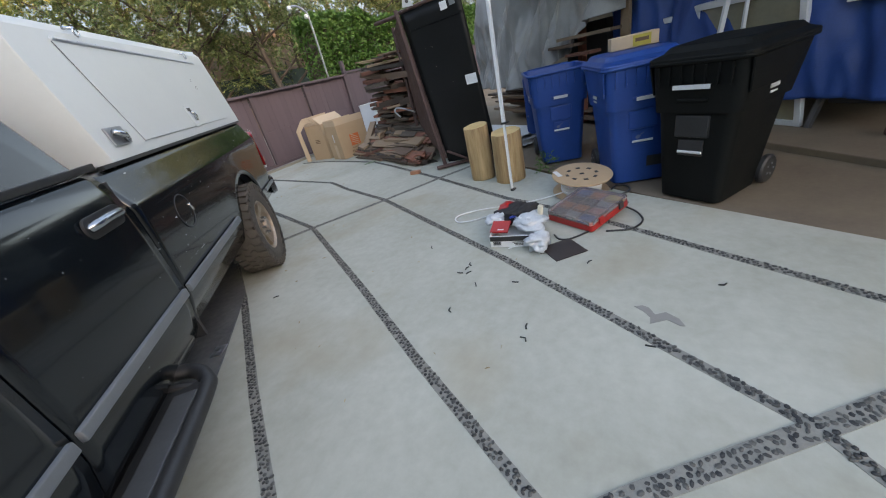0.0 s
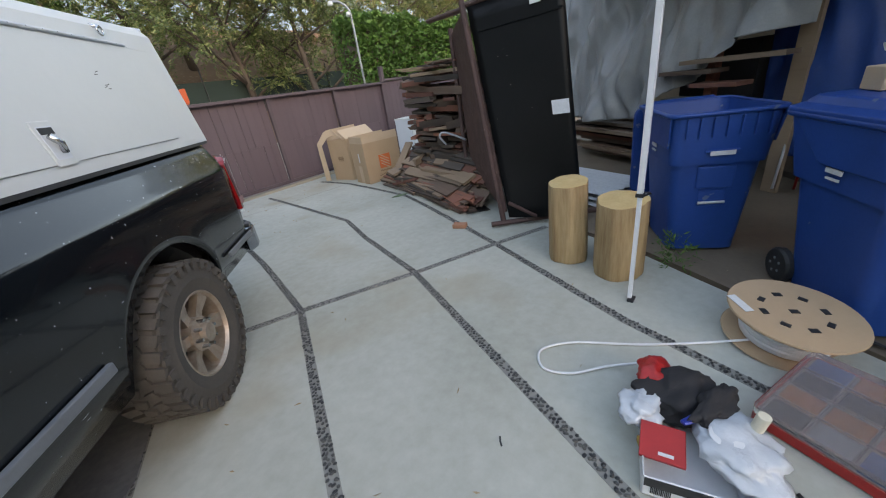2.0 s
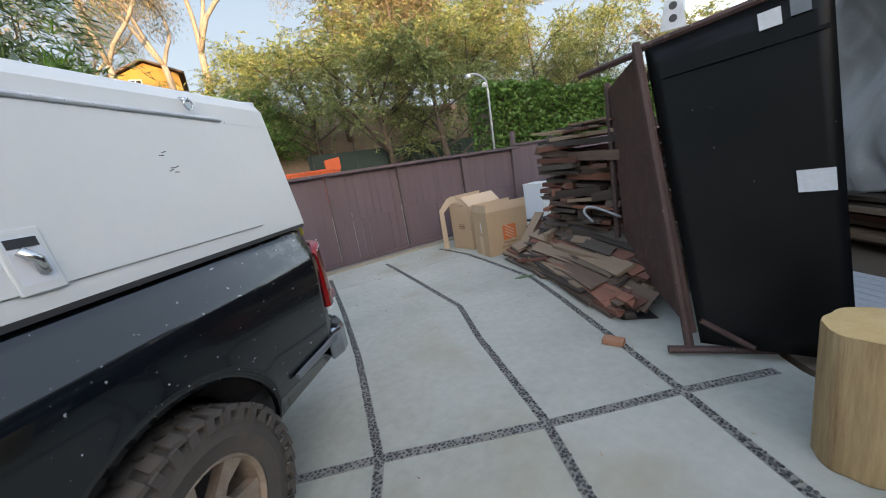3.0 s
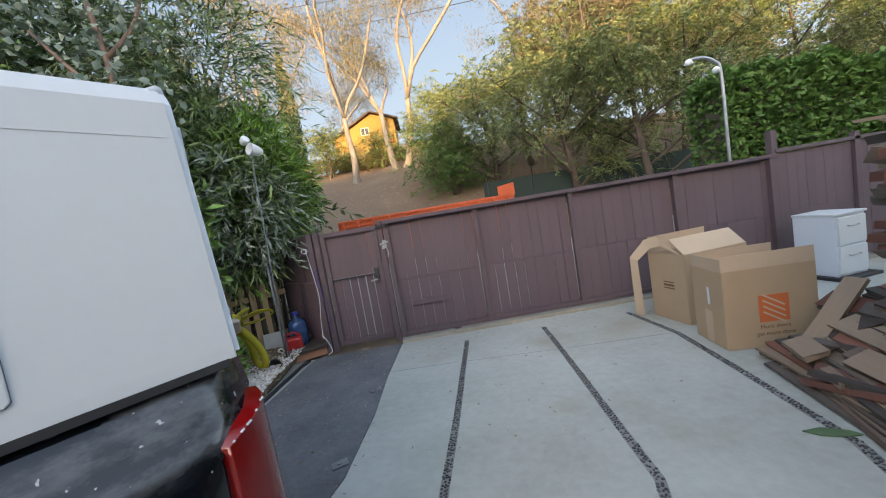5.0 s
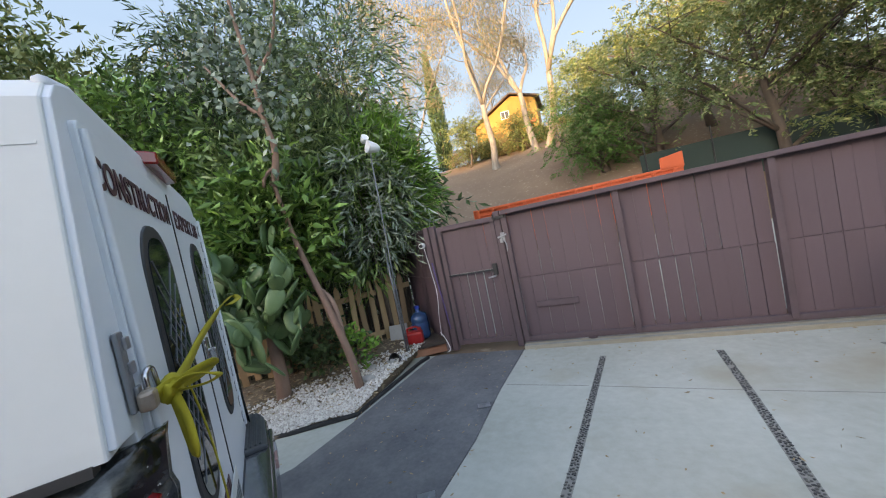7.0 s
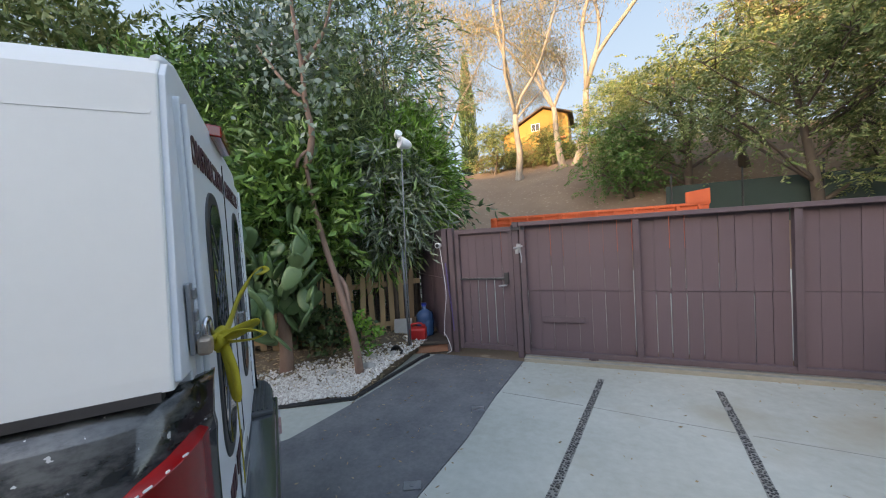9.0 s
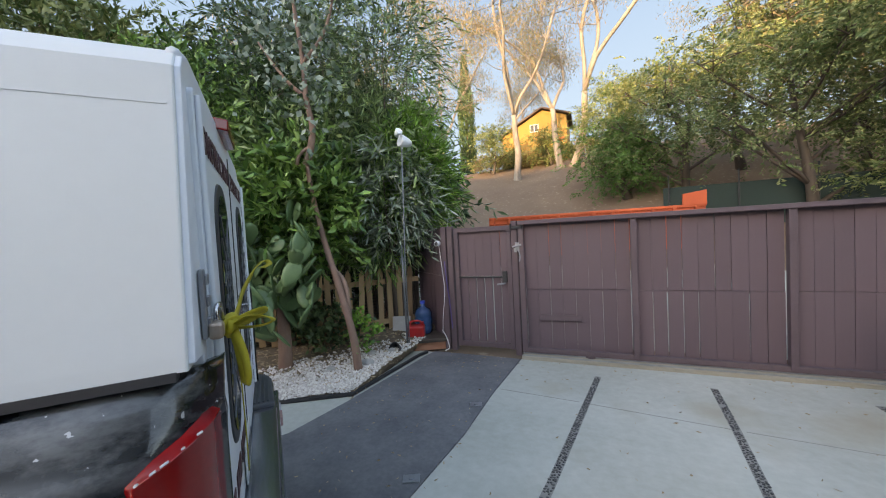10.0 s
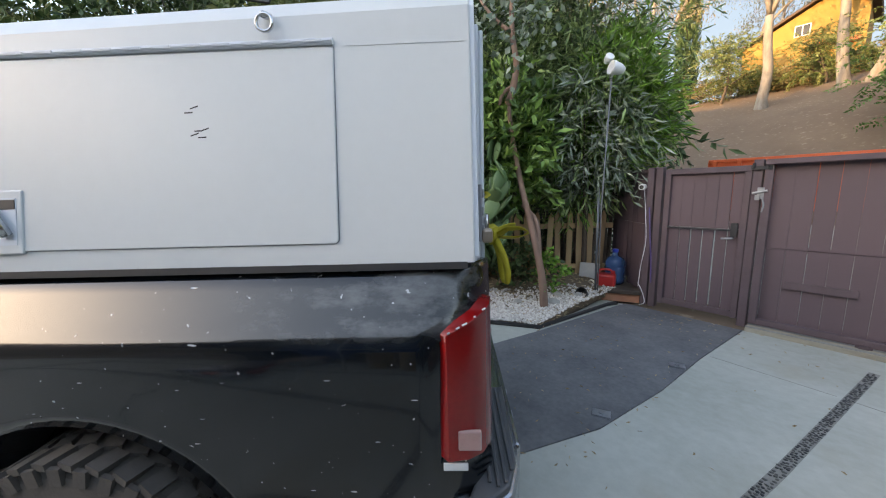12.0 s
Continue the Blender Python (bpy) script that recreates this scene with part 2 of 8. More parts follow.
def tube(points, radii, seg=8, bm=None, closed=False):
    """A round tube along points."""
    bm = bm or bmesh.new()
    pts = [Vector(p) for p in points]
    if not hasattr(radii, "__len__"):
        radii = [radii] * len(pts)
    rings, side = [], None
    count = len(pts)
    for i, p in enumerate(pts):
        d = (pts[(i + 1) % count] - pts[i - 1]) if closed else (pts[min(i + 1, count - 1)] - pts[max(i - 1, 0)])
        d.normalize()
        if side is None:
            side = d.orthogonal().normalized()
        side = (side - d * side.dot(d)).normalized()
        up = d.cross(side)
        rings.append([bm.verts.new(p + (side * math.cos(2 * math.pi * k / seg) + up * math.sin(2 * math.pi * k / seg)) * radii[i]) for k in range(seg)])
    for i in range(count if closed else count - 1):
        a, b = rings[i], rings[(i + 1) % count]
        for k in range(seg):
            bm.faces.new((a[k], a[(k + 1) % seg], b[(k + 1) % seg], b[k]))
    if not closed:
        bm.faces.new(rings[0][::-1])
        bm.faces.new(rings[-1])
    return bm


def smooth_line(points, n=8):
    """More points along a bent line (Catmull-Rom)."""
    p = [Vector(q) for q in points]
    p = [p[0] * 2 - p[1]] + p + [p[-1] * 2 - p[-2]]
    out = []
    for i in range(1, len(p) - 2):
        for k in range(n):
            t = k / n
            out.append(0.5 * (2 * p[i] + (p[i + 1] - p[i - 1]) * t + (2 * p[i - 1] - 5 * p[i] + 4 * p[i + 1] - p[i + 2]) * t * t + (3 * p[i] - p[i - 1] - 3 * p[i + 1] + p[i + 2]) * t ** 3))
    return out + [p[-2]]


def slab(outline, z0, z1, bm=None):
    """A plate with the given outline (x, y), from z0 up to z1."""
    bm = bm or bmesh.new()
    lo, hi = [bm.verts.new((x, y, z0)) for x, y in outline], [bm.verts.new((x, y, z1)) for x, y in outline]
    bm.faces.new(hi)
    bm.faces.new(lo[::-1])
    for i in range(len(lo)):
        j = (i + 1) % len(lo)
        bm.faces.new((lo[i], lo[j], hi[j], hi[i]))
    return bm


def lathe(profile, seg=24, bm=None, m=None, cap=True):
    """A turned form round z from (radius, z) pairs."""
    bm = bm or bmesh.new()
    m = m or Matrix()
    rings = [[bm.verts.new(m @ Vector((r * math.cos(2 * math.pi * k / seg), r * math.sin(2 * math.pi * k / seg), z))) for k in range(seg)] for r, z in profile]
    for a, b in zip(rings, rings[1:]):
        for k in range(seg):
            bm.faces.new((a[k], a[(k + 1) % seg], b[(k + 1) % seg], b[k]))
    if cap:
        bm.faces.new(rings[0][::-1])
        bm.faces.new(rings[-1])
    return bm


def rounded(w, h, r, n=5):
    """The outline of a rounded rectangle about 0."""
    out = []
    for cx, cy, a0 in ((w / 2 - r, h / 2 - r, 0), (-w / 2 + r, h / 2 - r, 90), (-w / 2 + r, -h / 2 + r, 180), (w / 2 - r, -h / 2 + r, 270)):
        for k in range(n + 1):
            a = radians(a0 + 90 * k / n)
            out.append((cx + r * math.cos(a), cy + r * math.sin(a)))
    return out


def raw(name, verts, faces, material, parent=None, smooth=False, label=""):
    me = bpy.data.meshes.new(name)
    me.from_pydata(verts, [], faces)
    me.materials.append(material)
    if smooth:
        me.polygons.foreach_set("use_smooth", [True] * len(me.polygons))
    me.update()
    ob = new(name, me)
    if parent:
        ob.parent = parent
    if label:
        ob["label"] = label
    return ob


def leaves(name, pos, along, length, width, material, parent=None, label="", fold=0.25, seed=1):
    """Many single leaves, each folded along its rib: pos and along are arrays (n, 3)."""
    rng = np.random.default_rng(seed)
    pos, along = np.asarray(pos, float), np.asarray(along, float)
    along /= np.linalg.norm(along, axis=1, keepdims=True) + 1e-9
    n = len(pos)
    side = np.cross(along, rng.normal(size=(n, 3)))
    side /= np.linalg.norm(side, axis=1, keepdims=True) + 1e-9
    up = np.cross(side, along)
    ln = (length * rng.uniform(0.6, 1.25, n))[:, None]
    wd = (width * rng.uniform(0.7, 1.2, n))[:, None]
    mid = pos + along * ln * 0.45
    v = np.stack([pos, mid + side * wd / 2 + up * wd * fold, pos + along * ln, mid - side * wd / 2 + up * wd * fold], 1).reshape(-1, 3)
    i = np.arange(n)[:, None] * 4
    f = np.concatenate([i + [0, 1, 2], i + [0, 2, 3]], 1).reshape(-1, 3)
    me = bpy.data.meshes.new(name)
    me.vertices.add(len(v))
    me.vertices.foreach_set("co", v.ravel())
    me.loops.add(f.size)
    me.loops.foreach_set("vertex_index", f.ravel().astype(np.int32))
    me.polygons.add(len(f))
    me.polygons.foreach_set("loop_start", np.arange(0, f.size, 3, dtype=np.int32))
    me.polygons.foreach_set("loop_total", np.full(len(f), 3, dtype=np.int32))
    me.materials.append(material)
    me.update(calc_edges=True)
    ob = new(name, me)
    if parent:
        ob.parent = parent
    if label:
        ob["label"] = label
    return ob

# ---- ground, driveway, bands of pebbles ----
def ground_z(x, y):
    """The height of the land: the yard is level, beyond the fence the slope climbs; an unseen ridge is added at -y for
    shade.
    """
    pts = ((-400, 0), (11.3, 0), (14, 0.1), (17.5, 0.45), (19.5, 1.0), (24, 3.1), (28, 4.9), (34, 6.4), (60, 9), (400, 22))
    z = 0.0
    for (a, za), (b, zb) in zip(pts, pts[1:]):
        if a <= y <= b:
            z = za + (zb - za) * (y - a) / (b - a)
    if y > 17:
        z += 0.25 * noise.noise(Vector((x * 0.3, y * 0.3, 0))) + 0.06 * noise.noise(Vector((x * 1.3, y * 1.3, 3)))
        z += 0.10 * max(0.0, min(x - 2, 6)) * min(1.0, (y - 17) / 8)
    # unseen ridge, added to block the low sun from the yard
    if y < -12:
        z += min(1.0, (-12 - y) / 30) ** 1.3 * 17.2
    return z


def grid_line(near, step, far):
    out, v, s = [0.0], 0.0, step
    while v < far:
        s = s if v < near else s * 1.35
        v += s
        out.append(v)
    return out


gx = sorted({round(6 + k * s, 4) for s in grid_line(16, 0.8, 600) for k in (1, -1)})
gy = sorted({round(14 + k * s, 4) for s in grid_line(24, 0.8, 600) for k in (1, -1)})
gv = [(x, y, ground_z(x, y) - (0.06 if y < 11.4 else 0.0)) for y in gy for x in gx]
nx = len(gx)
gf = [(j * nx + i, j * nx + i + 1, (j + 1) * nx + i + 1, (j + 1) * nx + i) for j in range(len(gy) - 1) for i in range(nx - 1)]
tagged(raw("ground", gv, gf, EARTH, smooth=True), "dry brown earth of the yard and the hillside", "ground", kind="structure")

DRIVE = [(1.0, -1.5), (4.0, -1.2), (5.26, 1.47), (5.94, 2.88), (6.46, 3.75), (6.68, 4.10), (7.03, 4.94), (8.2, 6.3), (9.8, 8.0), (11.5, 10.0), (11.5, 10.42), (2.6, 10.42), (2.0, 8.4), (0.2, 6.0), (-2.5, 3.0), (-3.5, 0.5)]
driveway = tagged(ob_of("driveway", slab(DRIVE, -0.12, 0.0), CONCRETE), "pale grey poured concrete driveway crossed by pebble bands", "driveway", kind="structure")
tagged(ob_of("patio", slab([(5.2, 1.36), (5.94, 2.78), (6.5, 3.66), (6.75, 4.06), (7.1, 4.9), (9.5, 8.2), (12.5, 7.6), (11.5, 2.0), (9.0, -3.5), (4.0, -3.5), (4.0, -1.2)], -0.14, -0.012), PATIO), "worn brown concrete floor strewn with dirt", "patio", kind="structure")
# a raised threshold further in
tagged(ob_of("patio_step", slab([(7.25, 1.98), (6.1, 0.85), (5.0, -2.0), (9.0, -3.4), (11.3, 2.0), (9.5, 3.4), (8.3, 2.6)], -0.1, 0.05), PATIO, bevel=0.01), "low worn concrete step under the lean-to", "step", kind="structure")

road_v = [(x, y, ground_z(x, y) + 0.03) for y in (11.0, 13.0, 15.0, 17.2) for x in (-30.0, 0.0, 12.0, 40.0)]
road_f = [(j * 4 + i, j * 4 + i + 1, j * 4 + i + 5, j * 4 + i + 4) for j in range(3) for i in range(3)]
tagged(raw("road", road_v, road_f, CONCRETE), "pale concrete road beyond the fence", "road", kind="structure")
BANDS = {
    "a": [(2.1, 2.6), (2.66, 3.69), (2.94, 4.29), (3.51, 5.43), (3.9, 6.3)],
    "b": [(2.55, 1.6), (3.13, 2.75), (3.50, 3.53), (3.96, 4.43), (4.76, 6.07), (4.93, 6.77), (5.05, 7.28), (5.25, 8.34), (5.54, 10.10)],
    "c": [(3.30, 1.45), (3.78, 1.94), (4.00, 2.37), (4.60, 3.50), (5.63, 5.66), (5.99, 6.76), (6.28, 7.47), (6.34, 8.10), (6.46, 9.32), (6.52, 10.08)],
    "d": [(4.35, 0.9), (4.65, 1.60), (4.92, 2.14), (5.20, 2.69), (5.51, 3.34), (5.75, 4.0), (6.40, 5.30), (6.68, 5.90), (7.07, 6.75), (7.37, 7.45), (7.51, 8.29), (7.64, 9.18), (7.60, 10.05)],
    "e": [(3.6, 6.55), (4.37, 6.24), (4.76, 6.07), (5.63, 5.64), (6.40, 5.30), (6.95, 5.03)],
    "f": [(2.7, 2.98), (3.29, 2.44), (3.78, 1.94), (4.12, 1.60), (4.6, 1.12)],
}
pebble_verts, pebble_faces = [], []
rng = random.Random(4)
pebble_meshes = []
for k in range(6):
    b = bmesh.new()
    bmesh.ops.create_icosphere(b, subdivisions=1, radius=1.0)
    for v in b.verts:
        v.co *= rng.uniform(0.8, 1.1)
    me = bpy.data.meshes.new("pebble")
    b.to_mesh(me)
    b.free()
    me.materials.append(PEBBLE_O)
    pebble_meshes.append(me)
template = [(tuple(v.co), ) for v in pebble_meshes[0].vertices]
tfaces = [tuple(p.vertices) for p in pebble_meshes[0].polygons]
single = []
for key, line in BANDS.items():
    width = 0.078 if key == "f" else 0.058
    pts = [Vector((x, y, 0)) for x, y in line]
    bm = bmesh.new()
    prev = None
    for i, p in enumerate(pts):
        d = (pts[min(i + 1, len(pts) - 1)] - pts[max(i - 1, 0)]).normalized()
        s = Vector((-d.y, d.x, 0)) * (width / 2)
        lift = 0.003 if key in "abcd" else 0.0055
        cur = [bm.verts.new(p + s + Vector((0, 0, -0.02))), bm.verts.new(p + s + Vector((0, 0, lift))), bm.verts.new(p - s + Vector((0, 0, lift))), bm.verts.new(p - s + Vector((0, 0, -0.02)))]
        if prev:
            for q in range(3):
                bm.faces.new((prev[q], prev[q + 1], cur[q + 1], cur[q]))
        prev = cur
    part("band", bm, MORTAR, driveway, "grey mortar band set with dark pebbles")
    for a, b in zip(pts, pts[1:]):
        d = b - a
        step = 0.026
        s = Vector((-d.y, d.x, 0)).normalized()
        for k in range(int(d.length / step)):
            for lane in (-1, 0, 1):
                if rng.random() < 0.1:
                    continue
                q = a + d.normalized() * (k * step + rng.uniform(-0.007, 0.007) + (0.012 if lane == 0 else 0)) + s * (lane * width * 0.30 + rng.uniform(-0.005, 0.005))
                ang, sx, sy = rng.uniform(0, 3.14), rng.uniform(0.009, 0.0155), rng.uniform(0.007, 0.011)
                if key == "f" or (key == "c" and q.y < 2.4):
                    sx, sy = sx * 1.15, sy * 1.15
                if len(single) < 300 and (key == "f" and q.x > 3.2 and q.x < 4.2 or key == "c" and 1.9 < q.y < 3.0):
                    single.append((q, ang, sx, sy))
                    continue
                n0 = len(pebble_verts)
                ca, sa = math.cos(ang), math.sin(ang)
                for (c,) in template:
                    pebble_verts.append((q.x + c[0] * sx * ca - c[1] * sy * sa, q.y + c[0] * sx * sa + c[1] * sy * ca, 0.004 + c[2] * 0.006))
                pebble_faces += [(n0 + f[0], n0 + f[1], n0 + f[2]) for f in tfaces]
tagged(raw("pebbles", pebble_verts, pebble_faces, PEBBLE, driveway, smooth=True), "dark pebbles set in mortar", kind="stuff")

# shallow saw joints across the slabs
for a, b in (((5.43, 9.47), (6.44, 9.34)), ((6.52, 9.33), (7.60, 9.22)), ((4.64, 9.55), (5.38, 9.48))):
    dx, dy = b[0] - a[0], b[1] - a[1]
    ln = math.hypot(dx, dy)
    ox, oy = -dy / ln * 0.003, dx / ln * 0.003
    part("joint", slab([(a[0] + ox, a[1] + oy), (a[0] - ox, a[1] - oy), (b[0] - ox, b[1] - oy), (b[0] + ox, b[1] + oy)], -0.01, 0.0012), MORTAR, driveway, "thin saw joint")

# rubber matting laid where the truck turns in
MATTING = [(1.3, 2.7), (2.44, 4.13), (3.01, 4.80), (3.57, 5.51), (3.70, 5.80), (4.12, 6.95), (4.48, 7.96), (4.57, 8.68), (4.60, 9.43), (4.69, 10.40), (3.55, 10.42), (3.50, 10.2), (3.33, 8.95), (3.20, 8.26), (2.6, 7.4), (1.2, 6.2), (-0.6, 4.4), (0.2, 3.0)]
matting = tagged(ob_of("rubber_matting", slab(MATTING, 0.001, 0.012), RUBBER_MAT), "dark grey rubber matting bolted to the driveway", "matting", kind="structure")
plate = bmesh.new()
box((0, 0, 0.017), (0.11, 0.075, 0.008), bm=plate)
rod((0, 0, 0.02), (0, 0, 0.028), 0.018, bm=plate)
plate_mesh = part("bolt_plate", plate, GALV, matting, "grey steel plate with a bolt", m=pose(4.42, 8.09, 0, 0, 0, 25))
for x, y, r in ((4.52, 9.14, 20), (3.05, 4.92, 40)):
    p = plate_mesh.copy()
    scene.collection.objects.link(p)
    p.matrix_basis = pose(x, y, 0, 0, 0, r)
# sill that the gate runs on, along the foot of the fence
sill = tagged(ob_of("gate_sill", box((8.1, 10.52, 0.015), (6.8, 0.20, 0.05)), TRACK, bevel=0.006), "weathered timber sill with a steel gate track", "sill", kind="structure")
part("rail", box((8.1, 10.55, 0.048), (6.8, 0.018, 0.02)), GALV, sill, "rusty steel gate track")
part("groove", box((8.1, 10.455, 0.042), (6.8, 0.03, 0.006)), MORTAR, sill)

# ---- boundary fence with a gate and a door ----
FY = 10.6
fence = thing("fence", pose(0, FY, 0), "purplish brown painted timber boundary fence", "fence", kind="structure")
gate = thing("sliding_gate", pose(0, FY, 0), "purplish brown boarded sliding gate on a track", "gate", kind="structure")
board_cache = {}


def board(w, h, parent, x, z, y=0.0, tilt=0.0):
    """One upright fence board, its foot at z."""
    key = (round(w, 3), round(h, 3))
    if key not in board_cache:
        bm = box((0, 0, h / 2), (w, 0.02, h))
        me = bpy.data.meshes.new("board")
        bm.to_mesh(me)
        bm.free()
        me.materials.append(FENCE)
        board_cache[key] = me
    o = new("board", board_cache[key])
    o.parent = parent
    o.matrix_basis = pose(x, y, z, 0, tilt, 0)
    return o


def boards(parent, x0, x1, z0, z1, seam, rnd, wide=0.137, loose=1.0):
    """A row of boards in two tiers; some stand a little apart, so that light shows through."""
    n = max(1, round((x1 - x0) / wide))
    w = (x1 - x0) / n
    for lo, hi in ((z0, seam - 0.003), (seam + 0.003, z1)):
        for k in range(n):
            gap = rnd.choice((0.002, 0.002, 0.004, 0.007, 0.010, 0.014)) if lo < 0.5 else rnd.choice((0.001, 0.001, 0.002, 0.003, 0.008, 0.012))
            gap = 0.0012 + (gap - 0.001) * loose
            board(w - gap, hi - lo, parent, x0 + (k + 0.5) * w, lo, rnd.uniform(-0.003, 0.003), rnd.uniform(-0.15, 0.15))


rnd = random.Random(7)
TOP = 1.63
for x0, x1 in ((4.76, 5.91), (5.98, 7.24), (7.31, 8.71), (8.79, 10.18)):
    boards(gate, x0, x1, 0.09, TOP, 0.83, rnd, loose=1.0 if x0 < 7 else 0.3)
    # hidden strip added behind the boards to stop light leaking through the seam
    part("seam_batten", box(((x0 + x1) / 2, 0.022, 0.83), (x1 - x0, 0.018, 0.05)), FENCE_RAIL, gate)
for x in (4.73, 5.945, 7.275, 8.75, 10.15):
    part("stile", box((x, -0.047, 0.86), (0.062, 0.075, 1.56)), FENCE_RAIL, gate, bevel=0.004)
part("top_rail", box((7.45, -0.035, TOP + 0.02), (5.5, 0.13, 0.05)), FENCE_RAIL, gate, bevel=0.005)
part("bottom_rail", box((7.45, -0.042, 0.085), (5.5, 0.06, 0.06)), FENCE_RAIL, gate, bevel=0.005)
part("slot_cover", box((5.16, -0.035, 0.49), (0.47, 0.02, 0.07)), FENCE_RAIL, gate, "narrow board over a slot", bevel=0.004)
for x in (5.47, 8.9):
    bm = box((x, -0.06, 0.04), (0.10, 0.03, 0.07))
    rod((x, -0.09, 0.04), (x, -0.04, 0.04), 0.03, bm=bm)
    part("roller", bm, FENCE_RAIL, gate)
# gate post, latch and hinge
post = thing("gate_post", pose(4.645, FY - 0.02, 0), "purplish brown timber gate post with latch", "post", kind="structure")
part("post", box((0, 0, 0.84), (0.075, 0.09, 1.68)), FENCE_RAIL, post, bevel=0.006)
bm = box((0.03, -0.06, 1.60), (0.16, 0.02, 0.035))
rod((-0.03, -0.075, 1.60), (-0.03, -0.075, 1.645), 0.012, bm=bm)
rod((0.09, -0.075, 1.58), (0.09, -0.075, 1.62), 0.014, bm=bm)
part("hinge", bm, BLACK, post, "black iron strap hinge")
bm = box((0.04, -0.055, 1.36), (0.05, 0.03, 0.11))
rod((-0.02, -0.07, 1.36), (0.09, -0.08, 1.385), 0.012, bm=bm)
box((0.02, -0.075, 1.32), (0.035, 0.03, 0.05), bm=bm)
tube(smooth_line([(0.05, -0.06, 1.33), (0.07, -0.07, 1.25), (0.06, -0.06, 1.18)], 4), 0.008, 6, bm=bm)
part("latch", bm, GALV, post, "steel latch with padlock and chain")

door = thing("garden_door", pose(0, FY, 0), "closed purplish brown boarded garden door", "door", kind="structure")
boards(door, 3.90, 4.56, 0.10, 1.60, 0.99, rnd, 0.11)
for x in (3.875, 4.575):
    part("stile", box((x, -0.03, 0.85), (0.055, 0.05, 1.56)), FENCE_RAIL, door, bevel=0.004)
for z in (0.105, 1.60):
    part("rail", box((4.225, -0.03, z), (0.65, 0.045, 0.06)), FENCE_RAIL, door, bevel=0.004)
part("push_bar", rod((3.90, -0.055, 0.985), (4.52, -0.055, 0.985), 0.011), BLACK, door, "black steel bar")
lk = part("lock", box((4.51, -0.055, 0.99), (0.055, 0.035, 0.14)), BLACK, door, "black keypad lock", bevel=0.005)
part("handle", tube([(4.51, -0.07, 0.91), (4.51, -0.10, 0.91), (4.42, -0.11, 0.90)], 0.011), GALV, lk, "steel lever handle", smooth=True)
# posts and the stretch of fence that turns back beside the door
for x, h, w in ((3.78, 1.66, 0.075), (3.69, 1.66, 0.07), (10.245, 2.0, 0.09)):
    part("post", box((x, 0, h / 2), (w, 0.09, h)), FENCE_RAIL, fence, bevel=0.006)
boards(fence, 10.30, 11.40, 0.05, 1.68, 0.85, rnd, loose=0.2)
boards(fence, 11.50, 14.5, 0.05, 1.70, 0.85, rnd, loose=0.2)
boards(fence, 14.6, 19.0, 0.05, 1.70, 0.85, rnd, loose=0.2)
for x in (11.45, 14.55):
    part("post", box((x, -0.02, 0.90), (0.09, 0.07, 1.80)), FENCE_RAIL, fence, bevel=0.005)
part("top_rail", box((14.6, -0.01, 1.71), (8.7, 0.09, 0.05)), FENCE_RAIL, fence, bevel=0.005)
wing = thing("fence_wing", pose(3.66, FY + 0.03, 0, 0, 0, 138), "purplish brown boarded fence beside the garden door", "fence", kind="structure")
boards(wing, 0.0, 0.95, 0.02, 1.60, 0.99, rnd, 0.12)
part("top_rail", box((0.48, 0, 1.62), (0.98, 0.06, 0.05)), FENCE_RAIL, wing, bevel=0.004)

# ---- pickup truck with a utility shell; local x out of the driver's side, y to the tail ----
truck = thing("pickup_truck", pose(4.094, 5.718, 0, 0, 0, -41), "dark green-black scratched pickup truck with a white utility shell", "pickup truck")
TAIL, GAP, WIDTH = 1.17, -1.69, 2.02


def lerp_profile(prof, z):
    for (za, xa), (zb, xb) in zip(prof, prof[1:]):
        if z <= zb:
            return xa + (xb - xa) * max(0.0, (z - za) / (zb - za))
    return prof[-1][1]


BED_PROFILE = [(0.42, -0.075), (0.55, -0.035), (0.66, -0.012), (0.80, -0.004), (1.00, 0.0), (1.095, 0.0), (1.115, -0.004), (1.135, -0.014), (1.16, -0.028), (1.20, -0.049), (1.245, -0.070), (1.27, -0.082), (1.287, -0.105)]
CAB_PROFILE = [(0.36, -0.11), (0.45, -0.05), (0.58, -0.015), (0.70, 0.0), (0.95, 0.0), (1.10, -0.006), (1.20, -0.025), (1.27, -0.05), (1.30, -0.075)]


